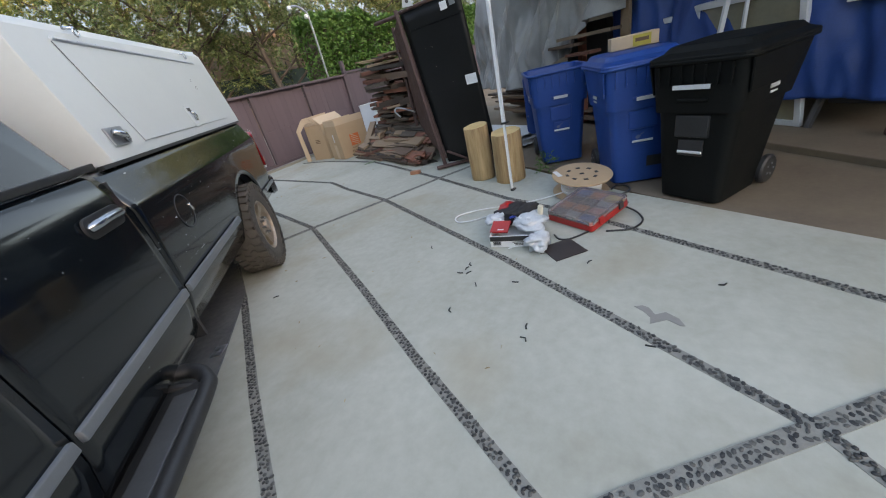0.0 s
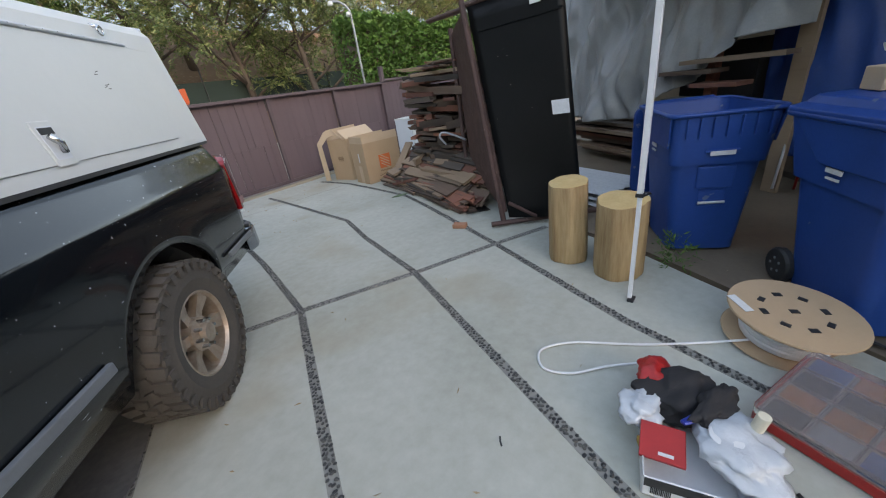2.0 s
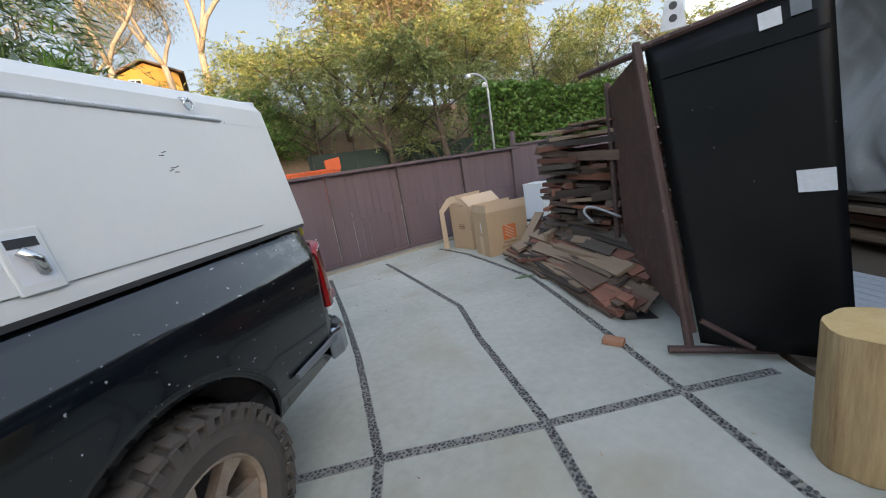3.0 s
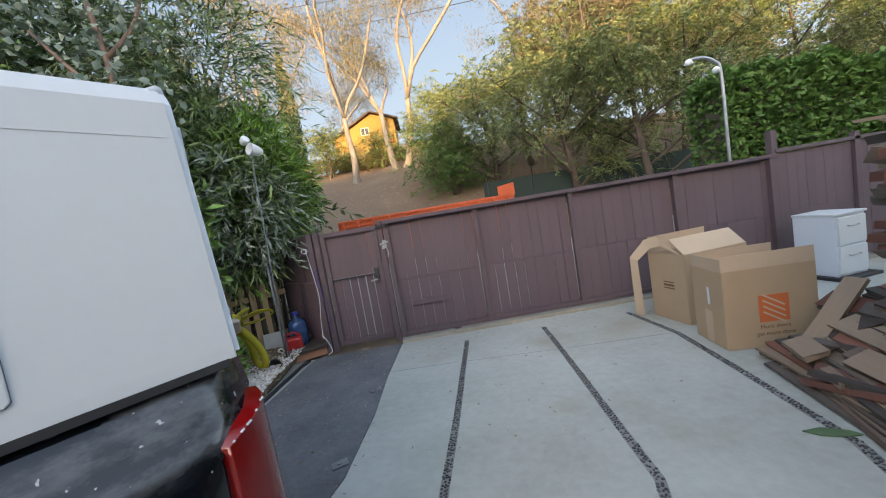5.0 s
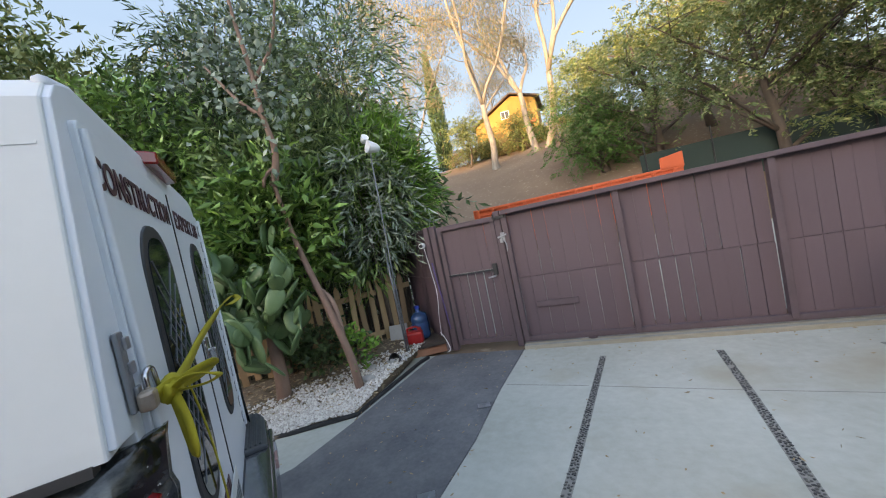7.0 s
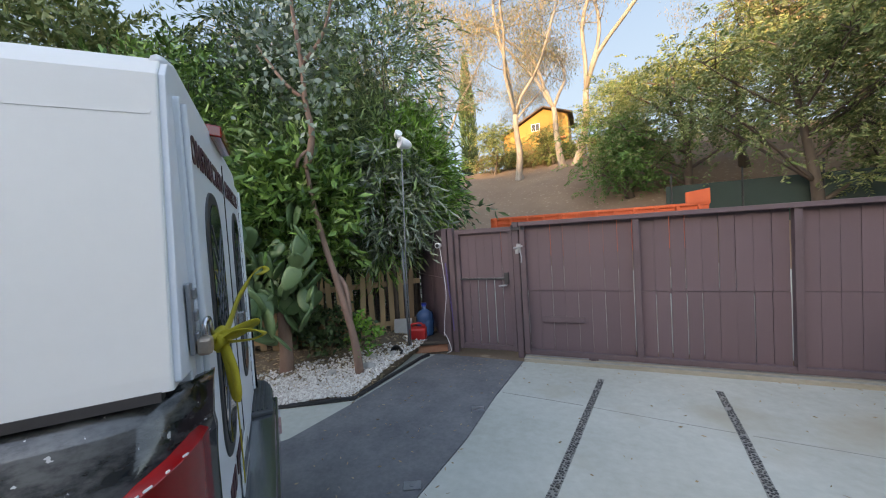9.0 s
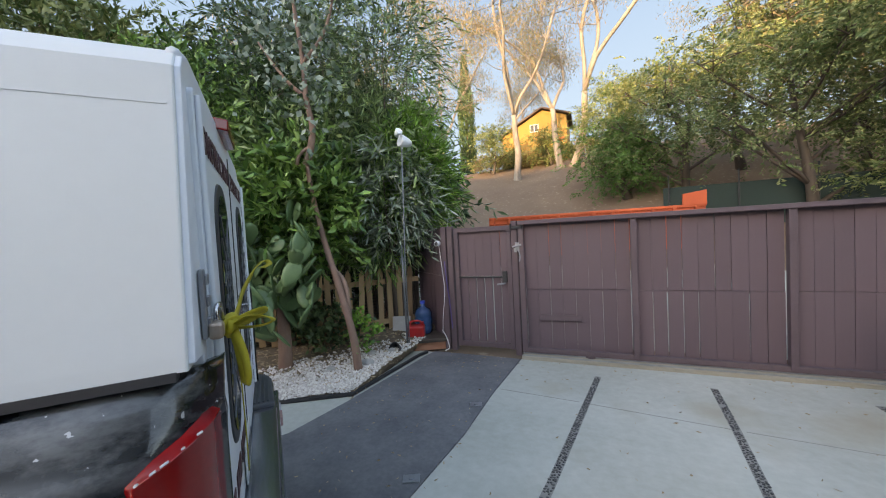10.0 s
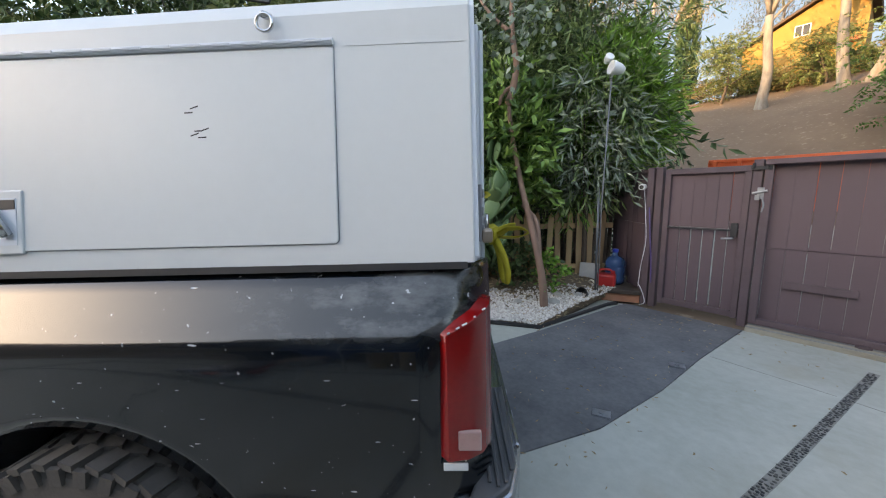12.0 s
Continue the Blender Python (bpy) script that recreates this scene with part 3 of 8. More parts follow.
def side_panel(prof, y0, y1, zlow, arch=None, step=0.05, flip=False, tuck=None):
    """A body side: profile in (z, x), foot line zlow, an arch (centre y, z, radius) cut out of the foot; doubled inwards for thickness."""
    ys = [y0 + (y1 - y0) * k / max(1, int((y1 - y0) / step)) for k in range(int((y1 - y0) / step) + 1)]
    if arch:
        cy, cz, r = arch
        ys += [cy + r * math.cos(math.pi * k / 28) for k in range(29)] + [cy - r - 0.001, cy + r + 0.001]
        ys = sorted(y for y in ys if y0 <= y <= y1)
    zs = [z for z, _ in prof]
    bm = bmesh.new()
    cols = []
    for y in ys:
        lo = zlow
        if arch and abs(y - cy) <= r:
            lo = max(lo, cz + math.sqrt(max(0.0, r * r - (y - cy) ** 2)))
        col = []
        for z in zs:
            zz = z if z >= 1.09 else lo + (z - zs[0]) / (1.09 - zs[0]) * (1.09 - lo) if lo > zs[0] else z
            x = lerp_profile(prof, zz)
            if arch:
                edge = math.hypot(y - cy, zz - cz) - r
                if edge < 0.07:
                    x += 0.005 * (1 - max(0.0, edge) / 0.07)
            if tuck:
                x -= tuck(y, zz)
            col.append(bm.verts.new((x, y, zz)))
        cols.append(col)
    for a, b in zip(cols, cols[1:]):
        for k in range(len(zs) - 1):
            bm.faces.new((a[k], a[k + 1], b[k + 1], b[k]))
    g = bmesh.ops.extrude_face_region(bm, geom=list(bm.faces))
    bmesh.ops.translate(bm, verts=[v for v in g["geom"] if isinstance(v, bmesh.types.BMVert)], vec=(-0.03, 0, 0))
    if flip:
        bmesh.ops.transform(bm, verts=bm.verts, matrix=Matrix.Translation((-WIDTH, 0, 0)) @ Matrix.Diagonal((-1, 1, 1, 1)))
    return bm


def bed_tuck(y, z):
    return 0.13 * max(0.0, (y - (TAIL - 0.17)) / 0.17) ** 2.2 + (0.05 if y > 1.045 and 0.80 < z < 1.11 + 0.6 * (y - 1.04) else 0.0)


for flip in (False, True):
    part("bed_side", side_panel(BED_PROFILE, GAP + 0.012, TAIL, 0.46, (0.0, 0.42, 0.485), flip=flip, tuck=bed_tuck), PAINT_BED, truck, "scratched dark bed side", smooth=True)
    part("rear_door", side_panel(CAB_PROFILE, -2.57, GAP - 0.012, 0.36, flip=flip), PAINT, truck, smooth=True)
    part("front_door", side_panel(CAB_PROFILE, -3.62, -2.582, 0.36, flip=flip), PAINT, truck, smooth=True)
    part("front_wing", side_panel(CAB_PROFILE, -5.0, -3.63, 0.40, (-4.08, 0.42, 0.50), flip=flip), PAINT, truck, smooth=True)
# moulding strip along the side
for y0, y1 in ((GAP + 0.02, -0.56), (-2.56, GAP - 0.02), (-3.61, -2.59)):
    part("moulding", box((0.004, (y0 + y1) / 2, 0.665), (0.022, y1 - y0, 0.045)), PAINT_TRIM, truck, "grey side moulding", bevel=0.006)
part("moulding", box((-0.004, 0.82, 0.60), (0.02, 0.44, 0.035)), PAINT_TRIM, truck, "grey side moulding", bevel=0.006)
# inner bed, floor, cab and bonnet
bm = box((-WIDTH / 2, -0.25, 0.62), (1.86, 2.66, 0.06))
box((-WIDTH / 2, -0.1, 0.80), (1.2, 2.3, 0.4), bm=bm)
part("bed_floor", bm, BLACK, truck)
part("chassis", box((-WIDTH / 2, -2.0, 0.42), (1.0, 5.8, 0.22)), BLACK, truck, "black frame rails")
bm = bmesh.new()
for s in (-1, 1):
    tube([(-WIDTH / 2 + s * 0.80, 0.52 * math.cos(a), 0.42 + 0.52 * math.sin(a)) for a in [math.pi * k / 14 for k in range(15)]], 0.10, 6, bm=bm)
part("wheel_well", bm, BLACK, truck)
part("rear_axle", rod((-WIDTH + 0.3, 0, 0.40), (-0.3, 0, 0.40), 0.07), BLACK, truck)
roof = [(-3.75, 1.30), (-3.30, 1.86), (-2.2, 1.90), (-1.80, 1.84), (-1.72, 1.30)]
bm = bmesh.new()
ring_a = [bm.verts.new((-0.075 - 0.36 * (z - 1.30), y, z)) for y, z in roof]
ring_b = [bm.verts.new((-WIDTH + 0.075 + 0.36 * (z - 1.30), y, z)) for y, z in roof]
for k in range(len(roof) - 1):
    bm.faces.new((ring_a[k], ring_a[k + 1], ring_b[k + 1], ring_b[k]))
bm.faces.new(ring_a)
bm.faces.new(ring_b)
part("cab", bm, PAINT, truck, bevel=0.03)


def side_glass(ya, yb, yc, yd, z0, z1, out=0.004):
    """A pane in the cab's side, leaning in with it: foot from ya to yb, head from yd to yc."""
    bm = bmesh.new()
    f = lambda y, z, o: (-0.075 - 0.36 * (z - 1.30) + o, y, z)
    a = [bm.verts.new(f(y, z, out)) for y, z in ((ya, z0), (yb, z0), (yc, z1), (yd, z1))]
    b = [bm.verts.new(f(y, z, -0.02)) for y, z in ((ya, z0), (yb, z0), (yc, z1), (yd, z1))]
    bm.faces.new(a)
    bm.faces.new(b[::-1])
    for k in range(4):
        bm.faces.new((a[k], b[k], b[(k + 1) % 4], a[(k + 1) % 4]))
    return bm


part("window", side_glass(-2.50, -1.84, -1.97, -2.48, 1.325, 1.78), GLASS_DARK, truck, "dark tinted side window")
part("window", side_glass(-3.52, -2.64, -2.64, -3.20, 1.325, 1.78), GLASS_DARK, truck, "dark tinted side window")
part("window_trim", box((-0.066, -2.6, 1.318), (0.02, 1.9, 0.03)), BLACK, truck, "black rubber window trim", bevel=0.004)
bm = bmesh.new()
prof = [(-WIDTH + 0.1, 1.26), (-WIDTH + 0.35, 1.33), (-WIDTH / 2, 1.36), (-0.35, 1.33), (-0.1, 1.26)]
r1 = [bm.verts.new((x, -3.6, z)) for x, z in prof]
r2 = [bm.verts.new((x, -4.9, z - 0.12)) for x, z in prof]
r3 = [bm.verts.new((x, -5.05, z - 0.5)) for x, z in prof]
for p, q in ((r1, r2), (r2, r3)):
    for k in range(4):
        bm.faces.new((p[k], p[k + 1], q[k + 1], q[k]))
part("bonnet", bm, PAINT, truck, smooth=True)
part("grille", box((-WIDTH / 2, -5.03, 0.75), (1.9, 0.08, 0.55)), CHROME, truck, bevel=0.03)
# door handle: recess, pull
bm = slab(rounded(0.25, 0.085, 0.035), 0, 0.012)
hd = part("door_handle", bm, BLACK, truck, "dark plastic door handle", bevel=0.003, m=Matrix.Translation((-0.012, -1.89, 1.128)) @ pose(0, 0, 0, 90, 0, 90))
bm = bmesh.new()
tube(smooth_line([(-0.10, 0.0, 0.006), (-0.08, 0.008, 0.03), (0.0, 0.012, 0.036), (0.08, 0.008, 0.03), (0.10, 0.0, 0.006)], 4), 0.019, 8, bm=bm)
# bright metal here imitates the sky's reflection on a dark painted pull
part("pull", bm, BUMPER, hd, "handle pull in bright metal, standing in for sky reflected in dark paint", smooth=True)
# fuel flap: thin raised ring and lip
ring = [(0.0, -1.264 + 0.095 * math.cos(a), 0.965 + 0.095 * math.sin(a)) for a in [2 * math.pi * k / 32 for k in range(32)]]
fl = part("fuel_flap", tube(ring, 0.0035, 5, closed=True), BLACK, truck, "round fuel flap", smooth=True)
part("finger_notch", tube([(0.002, -1.19, 0.985), (0.002, -1.175, 0.965), (0.002, -1.17, 0.94)], 0.008), CHROME, fl, "worn bare metal notch", smooth=True)
part("panel_gap", box((-0.065, GAP, 0.82), (0.06, 0.02, 0.86)), BLACK, truck)
# running board under the doors
bm = tube(smooth_line([(-0.12, -1.98, 0.40), (-0.02, -1.97, 0.375), (0.045, -2.03, 0.355), (0.065, -2.15, 0.345), (0.065, -2.8, 0.345), (0.065, -3.5, 0.345), (-0.05, -3.7, 0.40)], 6), 0.036, 12)
sb = part("step_bar", bm, BLACK, truck, "black running board with grey treads", smooth=True)
part("board", box((-0.03, -2.80, 0.352), (0.16, 1.52, 0.03)), BLACK, sb, bevel=0.01)
for y in (-2.42, -3.15):
    pad = part("tread", box((-0.005, y, 0.374), (0.10, 0.60, 0.012)), PAD_RUBBER, sb, "worn grey step tread", bevel=0.004)
for y in (-2.05, -2.7, -3.4):
    part("bracket", tube([(0.04, y, 0.335), (-0.25, y, 0.42)], 0.02), BLACK, sb)


# wheels
def wheel(y):
    w = bmesh.new()
    R, W = 0.405, 0.265
    prof = [(0.235, -W / 2 + 0.015), (0.30, -W / 2), (0.36, -W / 2 + 0.008), (0.388, -W / 2 + 0.03), (0.394, -W / 2 + 0.06), (0.396, 0), (0.394, W / 2 - 0.06), (0.388, W / 2 - 0.03), (0.36, W / 2 - 0.008), (0.30, W / 2), (0.235, W / 2 - 0.015)]
    lathe(prof + prof[:1], 48, bm=w, m=Matrix.Rotation(radians(90), 4, "Y"), cap=False)
    for k in range(34):
        a = 2 * math.pi * k / 34
        for lane, off, ln, tw in ((-0.093, 0.0, 0.075, 12), (-0.035, 0.5, 0.048, -20), (0.03, 0.0, 0.048, 20), (0.093, 0.5, 0.075, -12)):
            ang = a + off * 2 * math.pi / 34
            m = Matrix.Rotation(ang, 4, "X") @ Matrix.Translation((lane, 0, R - 0.007)) @ Matrix.Rotation(radians(tw), 4, "Z")
            box((0, 0, 0), (ln, 0.048, 0.02), m=m, bm=w)
        m = Matrix.Rotation(a, 4, "X") @ Matrix.Translation((W / 2 - 0.004, 0, R - 0.035))
        box((0, 0, 0), (0.014, 0.034, 0.05), m=m, bm=w)
    whl = new("wheel")
    whl.parent = truck
    whl.matrix_basis = pose(-0.105, y, 0.402)
    whl["label"] = "muddy off-road wheel with a six-spoke alloy rim"
    part("tyre", w, RUBBER, whl, "black knobbly off-road tyre")
    r = bmesh.new()
    turn = Matrix.Rotation(radians(90), 4, "Y")
    lathe([(0.225, -0.10), (0.238, -0.115), (0.238, 0.112), (0.226, 0.118), (0.215, 0.10), (0.21, 0.02), (0.21, -0.09), (0.225, -0.10)], 40, bm=r, m=turn, cap=False)
    for k in range(6):
        m = Matrix.Rotation(2 * math.pi * k / 6 + 0.3, 4, "X")
        vs = []
        for rad, wid, xo in ((0.05, 0.06, 0.075), (0.13, 0.052, 0.075), (0.222, 0.092, 0.095)):
            for sgn in (-1, 1):
                vs.append((r.verts.new(m @ Vector((xo, sgn * wid / 2, rad))), r.verts.new(m @ Vector((xo - 0.045, sgn * wid / 2, rad)))))
        for i in (0, 2):
            a, b, c, d = vs[i], vs[i + 1], vs[i + 3], vs[i + 2]
            r.faces.new((a[0], b[0], c[0], d[0]))
            r.faces.new((a[1], d[1], c[1], b[1]))
            r.faces.new((a[0], d[0], d[1], a[1]))
            r.faces.new((b[0], b[1], c[1], c[0]))
    lathe([(0.095, 0.03), (0.095, 0.09), (0.075, 0.10), (0.055, 0.105), (0.05, 0.135), (0.02, 0.14)], 24, bm=r, m=turn)
    rim = part("rim", r, ALLOY, whl, "tarnished alloy rim")
    for k in range(8):
        a = 2 * math.pi * k / 8
        part("wheel_nut", rod((0.09, 0.074 * math.cos(a), 0.074 * math.sin(a)), (0.128, 0.074 * math.cos(a), 0.074 * math.sin(a)), 0.013, 0.010, 6), CHROME, whl)
    b = lathe([(0.16, -0.06), (0.16, -0.03), (0.02, -0.02)], 24, m=turn)
    part("brake_disc", b, BLACK, whl)
    return whl


rear_wheel = wheel(0.0)
for x, y, r in ((-0.105, -4.08, 0), (-WIDTH + 0.105, 0.0, 180), (-WIDTH + 0.105, -4.08, 180)):
    copy_thing(rear_wheel, pose(x, y, 0.402, 0, 0, r))

# tail light, wrapped round the bed's corner
tl = bmesh.new()
out = [(1.035, 0.0), (1.045, 0.008), (1.10, -0.002), (1.135, -0.025), (1.160, -0.068), (1.168, -0.12)]
zs = (0.795, 0.87, 1.09, 1.135)
cols = [[tl.verts.new((x + (0.0 if z < 1.0 else -0.012), y + (0.02 if k == 0 and z < 0.75 else 0), z + (0.0 if z < 1.05 else 0.5 * (y - 1.04)))) for z in zs] for k, (y, x) in enumerate(out)]
for a, b in zip(cols, cols[1:]):
    for k in range(len(zs) - 1):
        tl.faces.new((a[k], a[k + 1], b[k + 1], b[k]))
g = bmesh.ops.extrude_face_region(tl, geom=list(tl.faces))
bmesh.ops.translate(tl, verts=[v for v in g["geom"] if isinstance(v, bmesh.types.BMVert)], vec=(-0.035, -0.03, 0))
for k, (y, x) in enumerate(((1.052, 0.0), (1.075, -0.005), (1.092, -0.008), (1.118, -0.024), (1.142, -0.045))):
    part("paint_chip", box((x, y, 1.140 + 0.5 * (y - 1.04)), (0.005, 0.006 + 0.004 * (k % 3), 0.003), m=Matrix.Rotation(radians(-27), 4, "X").inverted()), SHELL, truck, "flaked paint over the tail light")
lamp_ob = part("tail_light", tl, RED_LENS, truck, "red tail light with chipped edges", smooth=True, bevel=0.006)
part("reversing_lens", box((0.001, 1.10, 0.855), (0.014, 0.06, 0.055)), CLEAR_LENS, lamp_ob, "pale reversing lens", bevel=0.004)
part("bare_patch", box((-0.005, 1.062, 0.772), (0.006, 0.065, 0.022)), SHELL, truck, "flaked paint showing pale filler", bevel=0.002)

# step bumper: chromed bar, ribbed rubber pads at both ends
def mirrored(line):
    return [(-WIDTH - x, y) for x, y in line[::-1]]


corner = [(-0.03, 0.98), (0.0, 1.10), (-0.012, 1.17), (-0.06, 1.225), (-0.16, 1.258), (-0.60, 1.272)]
bumper = part("rear_bumper", slab(corner + mirrored(corner) + [(-WIDTH + 0.15, 1.135), (-0.15, 1.135)], 0.45, 0.635), BUMPER, truck, "dull chrome step bumper with ribbed pads", bevel=0.022)
outer = [(-0.012, 1.09), (-0.024, 1.165), (-0.068, 1.215), (-0.165, 1.247), (-0.58, 1.26), (-0.58, 1.145), (-0.14, 1.135)]
for flip in (False, True):
    pad = part("ribbed_pad", slab(mirrored(outer) if flip else outer, 0.632, 0.656), PAD_RUBBER, bumper, "grey ribbed rubber step pad", bevel=0.008)
    for k in range(4):
        x0, x1 = -0.55, (-0.075, -0.06, -0.075, -0.12)[k]
        cx = (x0 + x1) / 2
        part("rib", box((-WIDTH - cx if flip else cx, 1.158 + 0.023 * k, 0.659), (x1 - x0, 0.011, 0.010)), PAD_RUBBER, pad, bevel=0.003)
part("bumper_face", slab([(-0.28, 1.258), (-0.28, 1.284), (-WIDTH + 0.28, 1.284), (-WIDTH + 0.28, 1.258)], 0.47, 0.615), BUMPER, bumper, "dull chrome bumper face", bevel=0.012)
part("plate_lamp", box((-WIDTH + 0.62, 1.286, 0.575), (0.10, 0.02, 0.05)), CLEAR_LENS, bumper, "small pale lamp in a recess", bevel=0.004)
for x in (-0.5, -0.66, -WIDTH + 0.45):
    part("hole", lathe([(0.04, 0), (0.04, 0.006), (0.025, 0.008)], 20, m=Matrix.Translation((x, 1.284, 0.55)) @ Matrix.Rotation(radians(-90), 4, "X")), GALV, bumper, "round socket")

# ---- the white shell ----
SH0, SH1, SZ0, SZ1, LEAN_IN = -1.45, 1.125, 1.305, 2.02, 0.11
sec = [(-0.085, SZ0), (-0.088, SZ0 + 0.03), (-0.085 - LEAN_IN * 0.9, SZ1 - 0.06), (-0.085 - LEAN_IN - 0.03, SZ1 - 0.012), (-0.085 - LEAN_IN - 0.09, SZ1 + 0.012), (-0.6, SZ1 + 0.03)]
ring_sec = sec + [(-WIDTH - x, z) for x, z in sec[::-1]]
bm = bmesh.new()
front = [bm.verts.new((x, SH0 - 0.03 * (z - SZ0), z - (0.045 if z > 1.9 else 0))) for x, z in ring_sec]
back = [bm.verts.new((x, SH1, z)) for x, z in ring_sec]
for k in range(len(ring_sec) - 1):
    bm.faces.new((front[k], front[k + 1], back[k + 1], back[k]))
bm.faces.new(front)
bm.faces.new(back)
shell = part("utility_shell", bm, SHELL, truck, "white utility shell with side hatches and rear doors", bevel=0.005)


def on_side(y, z, out=0.0):
    """A place on the shell's driver's side."""
    return Vector((-0.088 - LEAN_IN * 0.9 * (z - SZ0 - 0.03) / (SZ1 - SZ0 - 0.09) + out, y, z))


def side_plate(pts, out, thick, bm=None):
    bm = bm or bmesh.new()
    a = [bm.verts.new(on_side(y, z, out)) for y, z in pts]
    b = [bm.verts.new(on_side(y, z, out - thick)) for y, z in pts]
    bm.faces.new(a)
    bm.faces.new(b[::-1])
    for k in range(len(pts)):
        j = (k + 1) % len(pts)
        bm.faces.new((a[k], b[k], b[j], a[j]))
    return bm


def hatch_outline(y0, y1, z0, z1, r=0.02):
    return [(y0, z0), (y1 - r, z0), (y1, z0 + r), (y1, z1), (y0 - 0.13, z1)]


hatch = part("side_hatch", side_plate(hatch_outline(-1.04, 0.77, 1.362, 1.868, 0.008), 0.007, 0.012), SHELL, shell, "white hinged side hatch", bevel=0.003)
part("hatch_gap", side_plate(hatch_outline(-1.0405, 0.7715, 1.3607, 1.868, 0.008), 0.003, 0.006), PAINT_TRIM, shell, "dark gap round the hatch")
bm = bmesh.new()
tube([on_side(-1.17, 1.88, 0.008), on_side(0.77, 1.88, 0.008)], 0.009, 8, bm=bm)
for k in range(24):
    box(on_side(-1.12 + k * 0.08, 1.88, 0.016), (0.006, 0.05, 0.006), bm=bm)
part("piano_hinge", bm, SHELL_REAR, hatch, "painted piano hinge")
part("rain_ridge", side_plate([(0.80, 1.868), (1.11, 1.868), (1.11, 1.874), (0.80, 1.874)], 0.004, 0.006), SHELL, shell)


def latch(y, z, s=1.0):
    bm = side_plate([(y - 0.05 * s, z - 0.085 * s), (y + 0.05 * s, z - 0.085 * s), (y + 0.05 * s, z + 0.085 * s), (y - 0.05 * s, z + 0.085 * s)], 0.012, 0.012)
    lt = part("latch", bm, SHELL, hatch, "paddle latch in a white recessed tray", bevel=0.004)
    part("recess", side_plate([(y - 0.036 * s, z - 0.06 * s), (y + 0.036 * s, z - 0.06 * s), (y + 0.036 * s, z + 0.065 * s), (y - 0.036 * s, z + 0.065 * s)], 0.0135, 0.004), SHELL_REAR, lt)
    part("slot", side_plate([(y - 0.033 * s, z + 0.035 * s), (y + 0.033 * s, z + 0.035 * s), (y + 0.033 * s, z + 0.060 * s), (y - 0.033 * s, z + 0.060 * s)], 0.015, 0.003), BLACK, lt, "dark slot")
    p = on_side(y, z, 0.022)
    part("paddle", tube([p + Vector((0, -0.02 * s, 0.03 * s)), p + Vector((0.01, 0.005 * s, 0.0)), p + Vector((0, 0.015 * s, -0.035 * s))], 0.013 * s, 8), CHROME, lt, smooth=True)


latch(-0.13, 1.44)
bm = side_plate([(-1.35, 1.37), (-1.19, 1.37), (-1.19, 1.46), (-1.35, 1.46)], 0.012, 0.012)
cl = part("corner_latch", bm, GALV, shell, "weathered steel corner latch", bevel=0.004)
p = on_side(-1.27, 1.415, 0.02)
part("bolt", tube([p + Vector((0, -0.05, 0.02)), p + Vector((0.02, 0.0, 0.0)), p + Vector((0, 0.045, -0.025))], 0.016, 8), CHROME, cl, smooth=True)
for y in (0.60, -0.95):
    p = on_side(y, 1.945, 0.0)
    bm = rod(p + Vector((-0.02, 0, 0.012)), p + Vector((0.03, 0, 0.0)), 0.009, bm=None)
    ring = [p + Vector((0.028, 0.021 * math.cos(a), -0.018 + 0.021 * math.sin(a))) for a in [2 * math.pi * k / 20 for k in range(20)]]
    tube(ring, 0.0045, 8, bm=bm, closed=True)
    part("tie_ring", bm, CHROME, shell, "chrome tie-down ring", smooth=True)
part("bed_seal", side_plate([(SH0 - 0.1, SZ0 - 0.016), (SH1 - 0.02, SZ0 - 0.016), (SH1 - 0.02, SZ0 + 0.002), (SH0 - 0.1, SZ0 + 0.002)], 0.002, 0.03), BLACK, shell, "black rubber seal along the bed rail")
for k, (y, z) in enumerate(((0.37, 1.71), (0.385, 1.72), (0.395, 1.662), (0.412, 1.662), (0.405, 1.645), (0.385, 1.65))):
    part("scuff", side_plate([(y, z), (y + 0.022, z + 0.006 * (k % 2)), (y + 0.022, z + 0.004 + 0.006 * (k % 2)), (y, z + 0.003)], 0.0075, 0.003), BLACK, hatch, "small dark scuff")

# ---- rear face of the shell: frame, two doors with oval windows, lettering ----
RY = 1.10


RM = Matrix(((1, 0, 0, 0), (0, 0, 1, 0), (0, 1, 0, 0), (0, 0, 0, 1)))    # (x, z, out) to (x, out, z)


def rear_piece(name, outline, y, t, material, parent, label="", bevel=0.0):
    bm = slab(outline, -t, 0)
    bmesh.ops.transform(bm, verts=bm.verts, matrix=Matrix.Translation((0, y, 0)) @ RM)
    return part(name, bm, material, parent, label, bevel=bevel)


